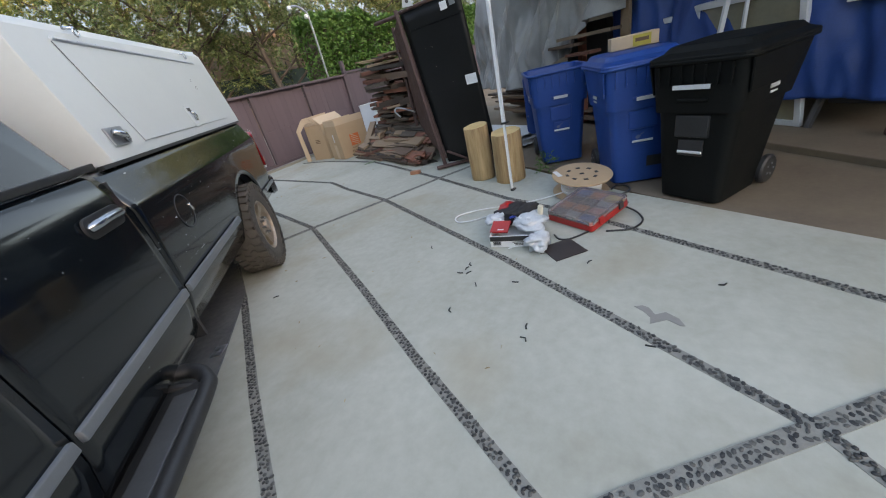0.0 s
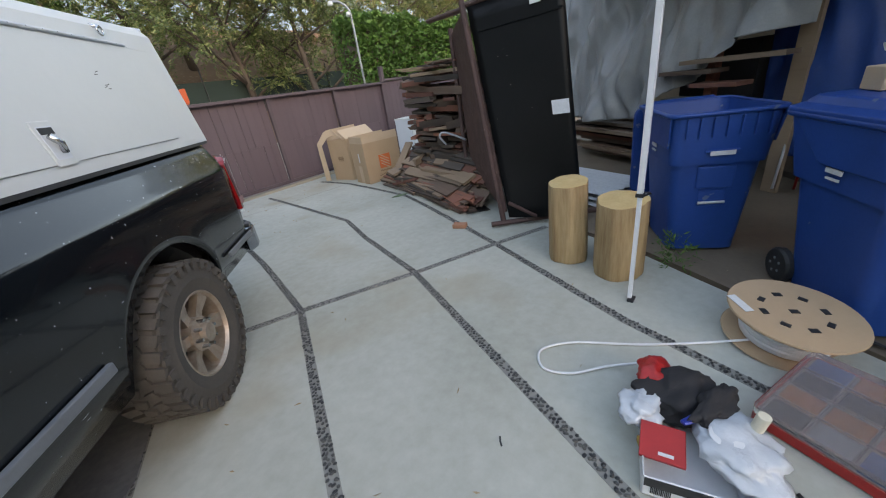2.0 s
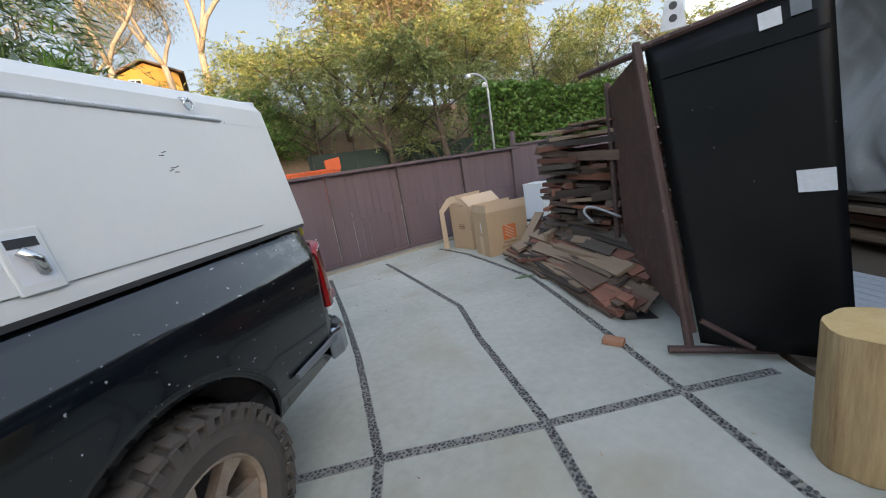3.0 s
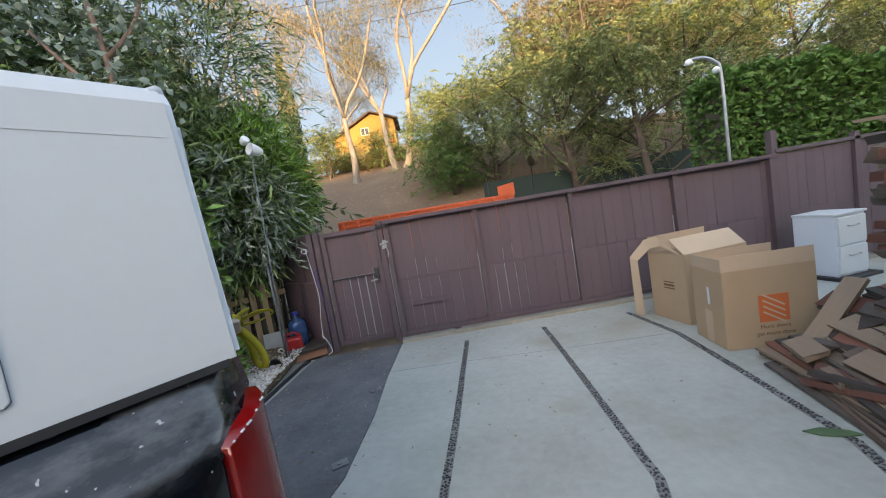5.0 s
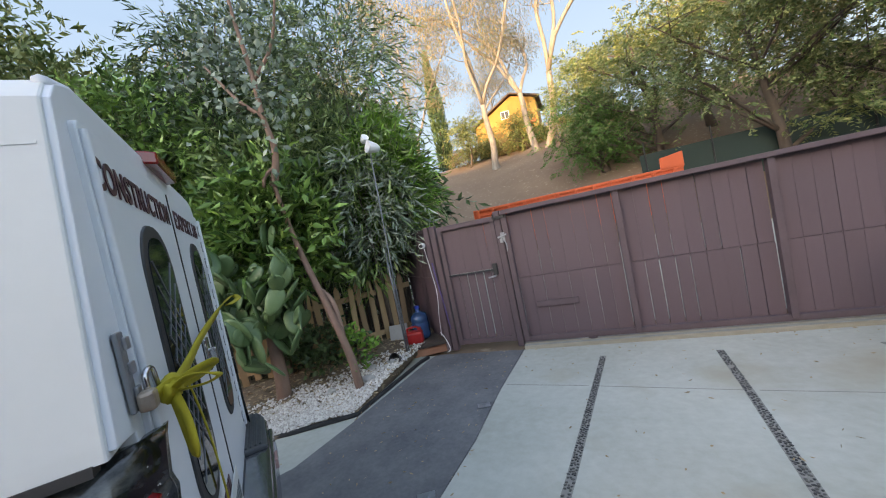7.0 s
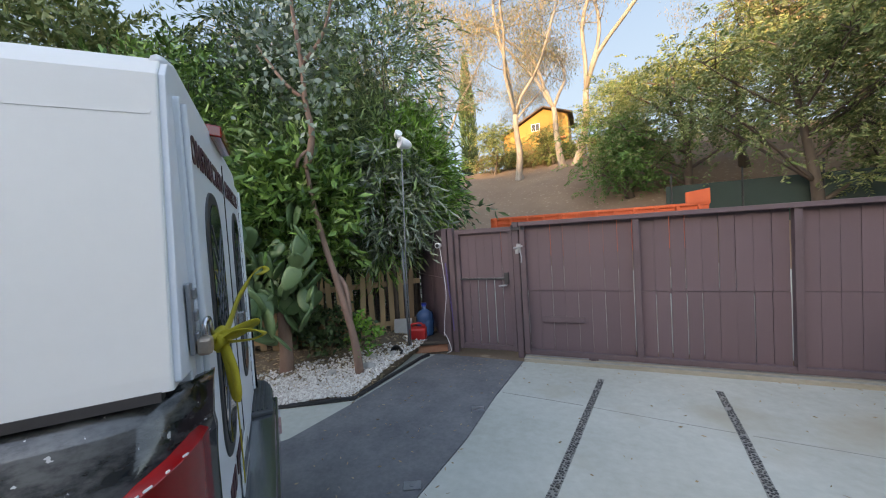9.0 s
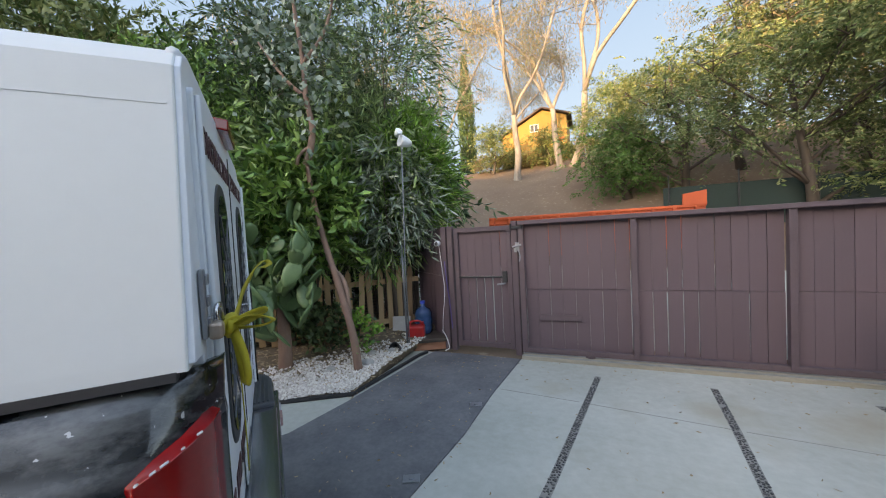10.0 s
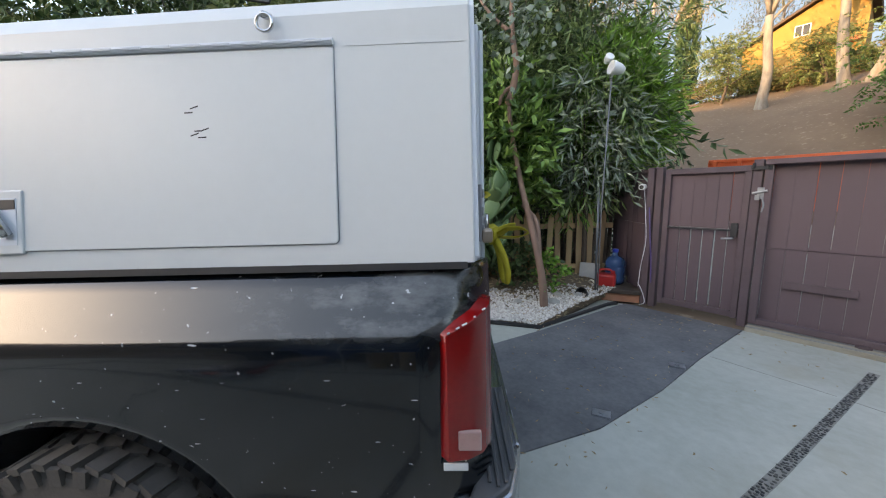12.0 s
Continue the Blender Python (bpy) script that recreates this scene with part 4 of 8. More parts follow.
half = [(-0.19, 0.62), (-0.19, SZ0 + 0.004), (-0.093, SZ0 + 0.012), (-0.19, SZ1 - 0.06), (-0.225, SZ1 - 0.018), (-0.29, SZ1 + 0.004)]
rear_piece("rear_frame", half + [(-WIDTH - x, z) for x, z in half[::-1]], RY + 0.037, 0.03, SHELL_REAR, shell, "bluish white painted steel rear frame", 0.003)
doors = []
for x0, x1 in ((-WIDTH / 2 - 0.004 + 0.008, -0.235), (-WIDTH + 0.235, -WIDTH / 2 - 0.004)):
    cx, w = (x0 + x1) / 2, x1 - x0
    d = rear_piece("rear_door_leaf", [(cx + a, 1.29 + b) for a, b in rounded(w, 1.30, 0.02)], RY + 0.05, 0.022, SHELL_REAR, shell, "bluish white rear door leaf", 0.004)
    doors.append(d)
    rear_piece("window_seal", [(cx + a, 1.33 + b) for a, b in rounded(0.34, 0.86, 0.15, 8)], RY + 0.056, 0.012, SEAL, d, "black rubber window seal", 0.004)
    rear_piece("pane", [(cx + a, 1.33 + b) for a, b in rounded(0.265, 0.785, 0.115, 8)], RY + 0.0585, 0.008, GLASS_DARK, d, "dark window with a wire grille behind")
    bm = bmesh.new()
    for k in range(-7, 16):
        for sgn in (1, -1):
            zc = 0.98 + k * 0.07
            a, b = Vector((cx - 0.11, RY + 0.0595, zc - sgn * 0.11)), Vector((cx + 0.11, RY + 0.0595, zc + sgn * 0.11))
            if min(a.z, b.z) > 0.99 and max(a.z, b.z) < 1.68:
                tube([a, b], 0.0022, 4, bm=bm)
    part("wire_grille", bm, PAINT_TRIM, d, "diamond wire grille")
    side = 1 if x0 > -WIDTH / 2 else -1
    xe = x1 - 0.012 if side > 0 else x0 + 0.012
    bm = rod((xe, RY + 0.056, 0.68), (xe, RY + 0.056, 1.92), 0.008, seg=8)
    for k in range(13):
        box((xe - side * 0.022, RY + 0.052, 0.74 + k * 0.093), (0.03, 0.006, 0.045), bm=bm)
    part("door_hinge", bm, SHELL_REAR, d, "long white hinge with tabs", bevel=0.002)
    for k in range(13):
        part("tab_edge", box((xe - side * 0.022, RY + 0.0512, 0.74 + k * 0.093), (0.040, 0.004, 0.056)), PAINT_TRIM, d)
part("door_seam", box((-WIDTH / 2 - 0.0, RY + 0.045, 1.29), (0.01, 0.016, 1.28)), BLACK, shell)
hx = -WIDTH / 2 - 0.06
bm = box((hx, RY + 0.056, 1.27), (0.075, 0.012, 0.13))
box((hx, RY + 0.072, 1.26), (0.02, 0.03, 0.06), bm=bm)
part("door_latch", bm, CHROME, doors[1], "chrome paddle latch", bevel=0.004)
# high brake lamp and gutter
part("gutter", tube([(-0.22, RY + 0.02, SZ1 - 0.02), (-0.32, RY + 0.02, SZ1 + 0.006), (-WIDTH + 0.32, RY + 0.02, SZ1 + 0.006), (-WIDTH + 0.22, RY + 0.02, SZ1 - 0.02)], 0.016, 8), SHELL_REAR, shell, smooth=True)
bm = bmesh.new()
slab([(-WIDTH / 2 - 0.19, 0), (-WIDTH / 2 + 0.19, 0), (-WIDTH / 2 + 0.16, 0.055), (-WIDTH / 2 - 0.16, 0.055)], 2.03, 2.075, bm=bm)
bmesh.ops.translate(bm, verts=bm.verts, vec=(0.0, RY + 0.022, -0.022))
part("brake_lamp", bm, RED_LENS, shell, "long red high brake lamp", bevel=0.006)
# corner hasp with padlock
bm = box((-0.185, RY + 0.045, 1.425), (0.032, 0.010, 0.16))
for z in (1.38, 1.43, 1.48):
    box((-0.195, RY + 0.053, z), (0.025, 0.008, 0.025), bm=bm)
hasp = part("corner_hasp", bm, GALV, shell, "slotted galvanised corner hasp", bevel=0.003)
pl = part("padlock", box((-0.19, RY + 0.066, 1.36), (0.036, 0.03, 0.04)), ALLOY, hasp, "brass coloured padlock", bevel=0.008)
part("shackle", tube(smooth_line([(-0.200, RY + 0.066, 1.378), (-0.205, RY + 0.066, 1.408), (-0.235, RY + 0.070, 1.412), (-0.245, RY + 0.072, 1.37)], 5), 0.006, 8), CHROME, pl, smooth=True)

TEXT_DARK = mat("lettering", (0.075, 0.022, 0.028), (0.05, 0.02, 0.03), rough=0.5, scale=20, bump=0.0)


def words(text, size, at, parent, y, spacing=1.15, wide=1.0):
    """Raised lettering on the rear doors, read from behind the truck."""
    cu = bpy.data.curves.new("lettering", "FONT")
    cu.body, cu.size, cu.extrude, cu.space_character, cu.offset = text, size, 0.0012, spacing, size * 0.022
    o = new("tmp", cu)
    dg = bpy.context.evaluated_depsgraph_get()
    me = bpy.data.meshes.new_from_object(o.evaluated_get(dg))
    bpy.data.objects.remove(o)
    me.materials.clear()
    me.materials.append(TEXT_DARK)
    ob = new("lettering", me)
    ob.parent = parent
    xs = [v.co.x for v in me.vertices]
    ob.matrix_basis = Matrix.Translation((at[0], y, at[1])) @ pose(0, 0, 0, 90, 0, 180) @ Matrix.Diagonal((wide / (max(xs) - min(xs)), 1, 1, 1))
    ob["label"] = "dark red capital lettering"
    return ob


words("CONSTRUCTION", 0.100, (-0.255, 1.805), doors[0], RY + 0.0525, 1.1, 0.70)
words("EXPERT.US", 0.100, (-WIDTH / 2 - 0.05, 1.805), doors[1], RY + 0.0525, 1.15, 0.58)
xx = -0.30
for n in (3, 3, 4):
    for k in range(n):
        part("number_bar", box((xx, RY + 0.052, 0.80), (0.04, 0.004, 0.07)), TEXT_DARK, doors[0], "dark bar")
        xx -= 0.055
    xx -= 0.04
pl = part("plate", box((-WIDTH / 2 + 0.12, RY + 0.058, 0.72), (0.30, 0.006, 0.15)), SHELL, doors[0], "white number plate", bevel=0.004)
bm = bmesh.new()
for k in range(7):
    box((-WIDTH / 2 + 0.015 + k * 0.036, RY + 0.0625, 0.715), (0.022, 0.003, 0.065), bm=bm)
part("plate_bars", bm, PAINT_TRIM, pl)

# yellow strap tied through the hasp
STRAP = mat("strap_webbing", (0.42, 0.36, 0.02), (0.30, 0.25, 0.015), rough=0.8, scale=14, fine=160, bump=0.25)


def ribbon(points, width, axis, material, parent, n=8, thick=0.003, name="strap"):
    """Flat webbing along points; axis gives the webbing's width direction at each point."""
    pts = smooth_line(points, n)
    ax = smooth_line(axis, n)
    bm = bmesh.new()
    rows = []
    for p, a in zip(pts, ax):
        a = a.normalized() * width / 2
        rows.append((bm.verts.new(p + a), bm.verts.new(p - a)))
    for r, s in zip(rows, rows[1:]):
        bm.faces.new((r[0], r[1], s[1], s[0]))
    o = part(name, bm, material, parent, "yellow webbing strap", smooth=True)
    md = o.modifiers.new("thick", "SOLIDIFY")
    md.thickness = thick
    return o


strap = thing("yellow_strap", truck.matrix_basis @ pose(-0.22, RY + 0.07, 1.352), "yellow webbing strap knotted to the padlock on the rear door", "strap")
U, V2, W2 = (0, 0, 1), (0, 1, 0.3), (1, 0, 0.3)
bm = bmesh.new()
bmesh.ops.create_icosphere(bm, subdivisions=3, radius=1.0)
for v in bm.verts:
    f = 1 + 0.30 * noise.noise(v.co * 1.9 + Vector((4, 0, 0))) + 0.14 * noise.noise(v.co * 5)
    v.co = Vector((v.co.x * 0.042 * f - 0.045, v.co.y * 0.022 * f + 0.016, v.co.z * 0.030 * f))
part("knot", bm, STRAP, strap, "tight yellow knot", smooth=True)
ribbon([(0.02, -0.01, 0.0), (-0.02, 0.022, 0.014), (-0.06, 0.036, 0.0), (-0.10, 0.020, -0.014)], 0.030, [U, (0, 0.6, 1), (0, 1, 0.4), U], STRAP, strap)
ribbon([(-0.03, 0.02, 0.0), (0.0, 0.055, 0.022), (0.022, 0.095, 0.026), (0.012, 0.118, 0.010), (-0.012, 0.09, -0.006), (-0.03, 0.035, -0.008)], 0.030, [(1, 0, 0.5), (1, 0, 0.6), (1, -0.3, 0.4), (1, -0.3, 0.2), (1, 0, 0.3), (1, 0, 0.4)], STRAP, strap)
ribbon([(-0.06, 0.02, 0.0), (-0.10, 0.060, 0.012), (-0.12, 0.100, 0.018), (-0.15, 0.095, 0.006), (-0.13, 0.05, -0.008), (-0.08, 0.02, -0.006)], 0.026, [(0.6, 0, 1), (0.6, 0.3, 1), (1, 0, 0.8), (1, 0.3, 0.4), (0.6, 0, 1), (0.6, 0, 1)], STRAP, strap)
ribbon([(-0.02, 0.026, -0.010), (0.020, 0.045, -0.055), (0.045, 0.052, -0.105), (0.035, 0.048, -0.135), (0.012, 0.042, -0.115), (0.004, 0.036, -0.06), (-0.03, 0.024, -0.012)], 0.020, [V2, (0.6, 1, 0), (0.8, 1, 0), (1, 0.6, 0), (0.8, 1, 0), (0.5, 1, 0), V2], STRAP, strap)
ribbon([(-0.08, 0.02, 0.0), (-0.25, 0.02, 0.010), (-0.55, 0.02, 0.035), (-0.90, 0.04, 0.070), (-1.10, 0.06, 0.095), (-1.20, 0.09, 0.115), (-1.17, 0.115, 0.095), (-1.06, 0.08, 0.080)], 0.033, [U, (0.4, 0, 1), (0.6, 0, 1), (0.6, 0.2, 1), (0, 1, 0.6), (0, 1, 0.2), (0.4, 1, 0), (0.4, 1, 0)], STRAP, strap)
ribbon([(-0.20, 0.014, 0.0), (-0.32, 0.004, -0.09), (-0.42, 0.002, -0.27), (-0.46, 0.002, -0.48), (-0.47, 0.002, -0.62)], 0.018, [W2, W2, (1, 0, 0), (1, 0, 0), (1, 0, 0)], STRAP, strap)

# ---- things on the driveway and along its house side ----
BLUE = mat("blue_plastic", (0.004, 0.062, 0.28), (0.003, 0.045, 0.20), spec=0.35, rough=0.42, scale=3, fine=50, bump=0.05, spots=(0.10, 0.14, 0.25), spot_scale=9, spot_at=0.70)
DARK_BIN = mat("dark_bin_plastic", (0.004, 0.005, 0.005), (0.009, 0.010, 0.010), spec=0.12, rough=0.55, scale=3, fine=50, bump=0.06)
WHITE_MARK = mat("white_print", (0.62, 0.64, 0.66), (0.5, 0.52, 0.54), rough=0.6, scale=30, bump=0.0)
LOGWOOD = mat("peeled_log", (0.46, 0.32, 0.17), (0.24, 0.14, 0.065), rough=0.7, scale=11, fine=60, bump=0.5, stretch=(1, 1, 0.10), mix=0.8)
LOGEND = mat("sawn_log_end", (0.66, 0.48, 0.24), (0.48, 0.31, 0.13), rough=0.7, scale=10, fine=70, bump=0.15)
CARD = mat("cardboard", (0.44, 0.31, 0.20), (0.38, 0.26, 0.165), rough=0.85, scale=3, fine=70, bump=0.08)
CARD_IN = mat("cardboard_inside", (0.52, 0.39, 0.28), (0.46, 0.34, 0.23), rough=0.85, scale=3, fine=70, bump=0.08)
ORANGE_INK = mat("orange_print", (0.62, 0.13, 0.035), (0.54, 0.14, 0.05), rough=0.8, scale=20, bump=0.0)
BROWN_INK = mat("brown_print", (0.10, 0.055, 0.03), (0.16, 0.09, 0.05), rough=0.8, scale=20, bump=0.0)
WHITE_PLASTIC = mat("white_plastic", (0.72, 0.74, 0.75), (0.6, 0.62, 0.64), rough=0.35, scale=6, bump=0.03)
THIN_PLASTIC = mat("thin_white_bag", (0.56, 0.60, 0.64), (0.40, 0.44, 0.48), rough=0.3, scale=9, fine=30, bump=0.3)
CLEAR_PLASTIC = mat("clear_plastic", (0.80, 0.76, 0.76), (0.7, 0.64, 0.64), rough=0.12, scale=8, bump=0.02, trans=0.9, rvar=0.04)
RED_PLASTIC = mat("red_plastic", (0.46, 0.02, 0.018), (0.34, 0.015, 0.015), rough=0.4, scale=6, bump=0.05)
POLE_PAINT = mat("white_pole_paint", (0.72, 0.75, 0.78), (0.60, 0.63, 0.66), rough=0.4, scale=8, bump=0.04)
TARP_GREY = mat("grey_tarp", (0.31, 0.32, 0.325), (0.20, 0.205, 0.21), rough=0.36, scale=2, fine=50, bump=0.2)
TARP_BLUE = mat("blue_tarp", (0.008, 0.065, 0.27), (0.006, 0.04, 0.17), rough=0.5, scale=2, fine=50, bump=0.2)
RUST = mat("brown_steel", (0.10, 0.052, 0.045), (0.055, 0.032, 0.03), rough=0.65, metal=0.2, scale=8, fine=60, bump=0.25, spots=(0.18, 0.12, 0.10), spot_scale=25, spot_at=0.68)
BLACK_SHEET = mat("black_sheet", (0.004, 0.005, 0.005), (0.008, 0.008, 0.009), spec=0.16, rough=0.35, scale=2.5, fine=40, bump=0.03, spots=(0.5, 0.5, 0.5), spot_scale=34, spot_at=0.755)
PLANK_A = mat("old_plank", (0.155, 0.100, 0.074), (0.045, 0.031, 0.025), rough=0.85, scale=3, fine=40, bump=0.35, stretch=(1, 0.08, 1), obj=True, mix=0.25)
PLANK_B = mat("red_stained_plank", (0.26, 0.10, 0.066), (0.12, 0.050, 0.038), rough=0.8, scale=3, fine=40, bump=0.3, stretch=(1, 0.08, 1), obj=True, mix=0.25)
PLANK_C = mat("pale_plank", (0.29, 0.20, 0.135), (0.15, 0.105, 0.075), rough=0.8, scale=3, fine=40, bump=0.3, stretch=(1, 0.08, 1), obj=True, mix=0.25)
PLANK_D = mat("grey_plank", (0.12, 0.095, 0.078), (0.045, 0.037, 0.032), rough=0.9, scale=3, fine=40, bump=0.35, stretch=(1, 0.08, 1), obj=True, mix=0.25)
WALLPAINT = mat("stucco", (0.33, 0.27, 0.20), (0.25, 0.20, 0.15), rough=0.9, scale=1.5, fine=60, bump=0.4)
DUSTY_GLASS = mat("dusty_glass", (0.30, 0.28, 0.20), (0.20, 0.19, 0.15), rough=0.18, scale=2, fine=20, bump=0.02, spec=0.7)


def taper(w0, d0, w1, d1, z0, z1, r, y0=0.0, y1=0.0, bm=None):
    """A tapered body with rounded corners, open above: outline w0 x d0 at z0 to w1 x d1 at z1."""
    bm = bm or bmesh.new()
    lo = [bm.verts.new((x, y + y0, z0)) for x, y in rounded(w0, d0, r, 4)]
    hi = [bm.verts.new((x, y + y1, z1)) for x, y in rounded(w1, d1, r * 1.2, 4)]
    n = len(lo)
    for k in range(n):
        bm.faces.new((lo[k], lo[(k + 1) % n], hi[(k + 1) % n], hi[k]))
    return bm, lo, hi


def wheelie_bin(m, material, label, lid_open, mark_bars=True):
    """A large two-wheeled refuse bin; its front looks to -y."""
    b = thing("refuse_bin", m, label, "refuse bin", group="refuse bins beside the driveway")
    bm, lo, hi = taper(0.46, 0.52, 0.56, 0.68, 0.02, 0.72, 0.06, 0.0, 0.05)
    bm.faces.new(lo[::-1])
    bm2, lo2, hi2 = taper(0.60, 0.72, 0.66, 0.84, 0.70, 1.04, 0.07, 0.05, 0.09, bm=bm)
    for k in range(len(hi)):
        j = (k + 1) % len(hi)
        bm.faces.new((hi[k], hi[j], lo2[j], lo2[k]))
    body = part("body", bm, material, b, smooth=True)
    md = body.modifiers.new("thick", "SOLIDIFY")
    md.thickness = 0.008
    md2 = body.modifiers.new("edges", "EDGE_SPLIT")
    md2.split_angle = radians(28)
    rim = [(x, y + 0.09, 1.045) for x, y in rounded(0.68, 0.86, 0.08, 4)]
    part("rim", tube(rim, 0.016, 8, closed=True), material, b, smooth=True)
    # recess with the lifting bar, ribs under the rim, apron
    part("grip_recess", box((0, -0.285, 0.60), (0.24, 0.03, 0.16)), BLACK if material is DARK_BIN else BLUE, b, "shadowed recess", bevel=0.01)
    part("bar_recess", box((0, -0.283, 0.44), (0.18, 0.012, 0.12)), BLACK if material is DARK_BIN else material, b, "moulded recess", bevel=0.01)
    part("lift_bar", rod((-0.10, -0.318, 0.79), (0.10, -0.318, 0.79), 0.012), material, b)
    part("lift_bar", rod((-0.085, -0.292, 0.41), (0.085, -0.292, 0.41), 0.010), WHITE_MARK, b, "pale metal lifting bar")
    for s in (-1, 1):
        bm = bmesh.new()
        a = [(s * 0.325, -0.31, 1.03), (s * 0.33, 0.40, 1.03), (s * 0.318, 0.15, 0.82), (s * 0.312, -0.27, 0.82)]
        v = [bm.verts.new(q) for q in a] + [bm.verts.new((q[0] + s * 0.014, q[1], q[2])) for q in a]
        bm.faces.new(v[:4])
        bm.faces.new(v[4:][::-1])
        for k in range(4):
            bm.faces.new((v[k], v[4 + k], v[4 + (k + 1) % 4], v[(k + 1) % 4]))
        part("side_apron", bm, material, b, bevel=0.006)
    bm = bmesh.new()
    for k in range(7):
        box((-0.24 + k * 0.08, -0.338, 0.955), (0.012, 0.02, 0.13), bm=bm)
    part("ribs", bm, material, b, bevel=0.003)
    part("print", box((0, -0.352 if material is DARK_BIN else -0.334, 0.885 if material is DARK_BIN else 0.78), (0.25 if material is DARK_BIN else 0.15, 0.004, 0.03)), WHITE_MARK, b, "white stamped marking")
    for s in (-1, 1):
        bm = bmesh.new()
        lathe([(0.038, 0), (0.038, 0.003)], 14, bm=bm, m=Matrix.Translation((s * 0.318, 0.05, 0.90)) @ Matrix.Rotation(radians(s * 85), 4, "Y") @ Matrix.Diagonal((1.4, 1, 1, 1)))
        box((s * 0.318, 0.05, 0.80), (0.006, 0.11, 0.025), bm=bm)
        box((s * 0.316, 0.05, 0.76), (0.006, 0.09, 0.012), bm=bm)
        part("side_print", bm, WHITE_MARK, b, "white printed emblem")
        w = lathe([(0.02, -0.03), (0.10, -0.028), (0.115, -0.015), (0.115, 0.015), (0.10, 0.028), (0.02, 0.03)], 24, m=Matrix.Translation((s * 0.25, 0.33, 0.117)) @ Matrix.Rotation(radians(90), 4, "Y"))
        wl = part("wheel", w, BLACK, b, "black plastic wheel", bevel=0.004)
        hubm = bmesh.new()
        for k in range(5):
            a = 2 * math.pi * k / 5
            box((s * 0.282, 0.33 + 0.045 * math.cos(a), 0.117 + 0.045 * math.sin(a)), (0.006, 0.014, 0.014), bm=hubm)
        part("spokes", hubm, PAINT_TRIM, wl)
    part("axle", rod((-0.24, 0.33, 0.117), (0.24, 0.33, 0.117), 0.012), GALV, b)
    part("handle", tube([(-0.26, 0.50, 1.03), (-0.26, 0.60, 1.05), (0.26, 0.60, 1.05), (0.26, 0.50, 1.03)], 0.017), material, b, smooth=True)
    if not lid_open:
        bm = bmesh.new()
        rings = []
        for w, d, z in ((0.70, 0.88, 1.05), (0.70, 0.88, 1.075), (0.60, 0.74, 1.10), (0.55, 0.66, 1.135), (0.50, 0.60, 1.14)):
            rings.append([bm.verts.new((x, y + 0.09 + (0.02 if z > 1.08 else 0), z)) for x, y in rounded(w, d, 0.08, 4)])
        for p, q in zip(rings, rings[1:]):
            for k in range(len(p)):
                bm.faces.new((p[k], p[(k + 1) % len(p)], q[(k + 1) % len(q)], q[k]))
        bm.faces.new(rings[-1])
        bm.faces.new(rings[0][::-1])
        part("lid", bm, material, b, "closed domed lid", smooth=False, bevel=0.008)
    else:
        bm = bmesh.new()
        slab([(x, z) for x, z in rounded(0.66, 0.80, 0.08, 4)], -0.02, 0.02, bm=bm)
        bmesh.ops.transform(bm, verts=bm.verts, matrix=Matrix.Translation((0, 0.66, 0.62)) @ Matrix.Rotation(radians(84), 4, "X"))
        part("lid", bm, material, b, "lid hanging open behind", bevel=0.012)
    return b


def facing(x, y, fx, fy):
    """A pose at (x, y) whose -y looks along (fx, fy)."""
    return pose(x, y, -0.01, 0, 0, math.degrees(math.atan2(fy, fx)) + 90)


wheelie_bin(facing(7.16, 3.86, -0.9, -0.44), BLUE, "blue plastic refuse bin with its lid hanging open", True)
wheelie_bin(facing(6.45, 2.93, -0.9, -0.44), BLUE, "closed blue plastic refuse bin with a scuffed front", False)
wheelie_bin(facing(6.02, 2.30, -0.88, 0.47), DARK_BIN, "closed black plastic refuse bin at the driveway's edge", False)
part("smudge", box((0.13, -0.268, 0.22), (0.16, 0.004, 0.13)), BLACK, bpy.data.objects["refuse_bin.001"], "dark scorched patch", bevel=0.002)
part("sticker", box((0.25, -0.358, 0.955), (0.07, 0.004, 0.05)), WHITE_MARK, bpy.data.objects["refuse_bin.001"], "pale paper sticker")

# parcel lying on the bin's lid
parcel = thing("parcel", pose(6.72, 2.98, 1.133, 0, 0, 20), "long tan carton with a yellow label on the bin lid", "carton")
part("carton", box((0, 0, 0.055), (0.16, 0.40, 0.11)), CARD_IN, parcel, bevel=0.006)
part("label", box((-0.082, -0.06, 0.055), (0.004, 0.15, 0.09)), mat("yellow_print", (0.45, 0.36, 0.06), rough=0.7, scale=30, bump=0.0), parcel, "yellow and dark label")
part("print", box((-0.085, -0.06, 0.06), (0.003, 0.11, 0.03)), BROWN_INK, parcel)


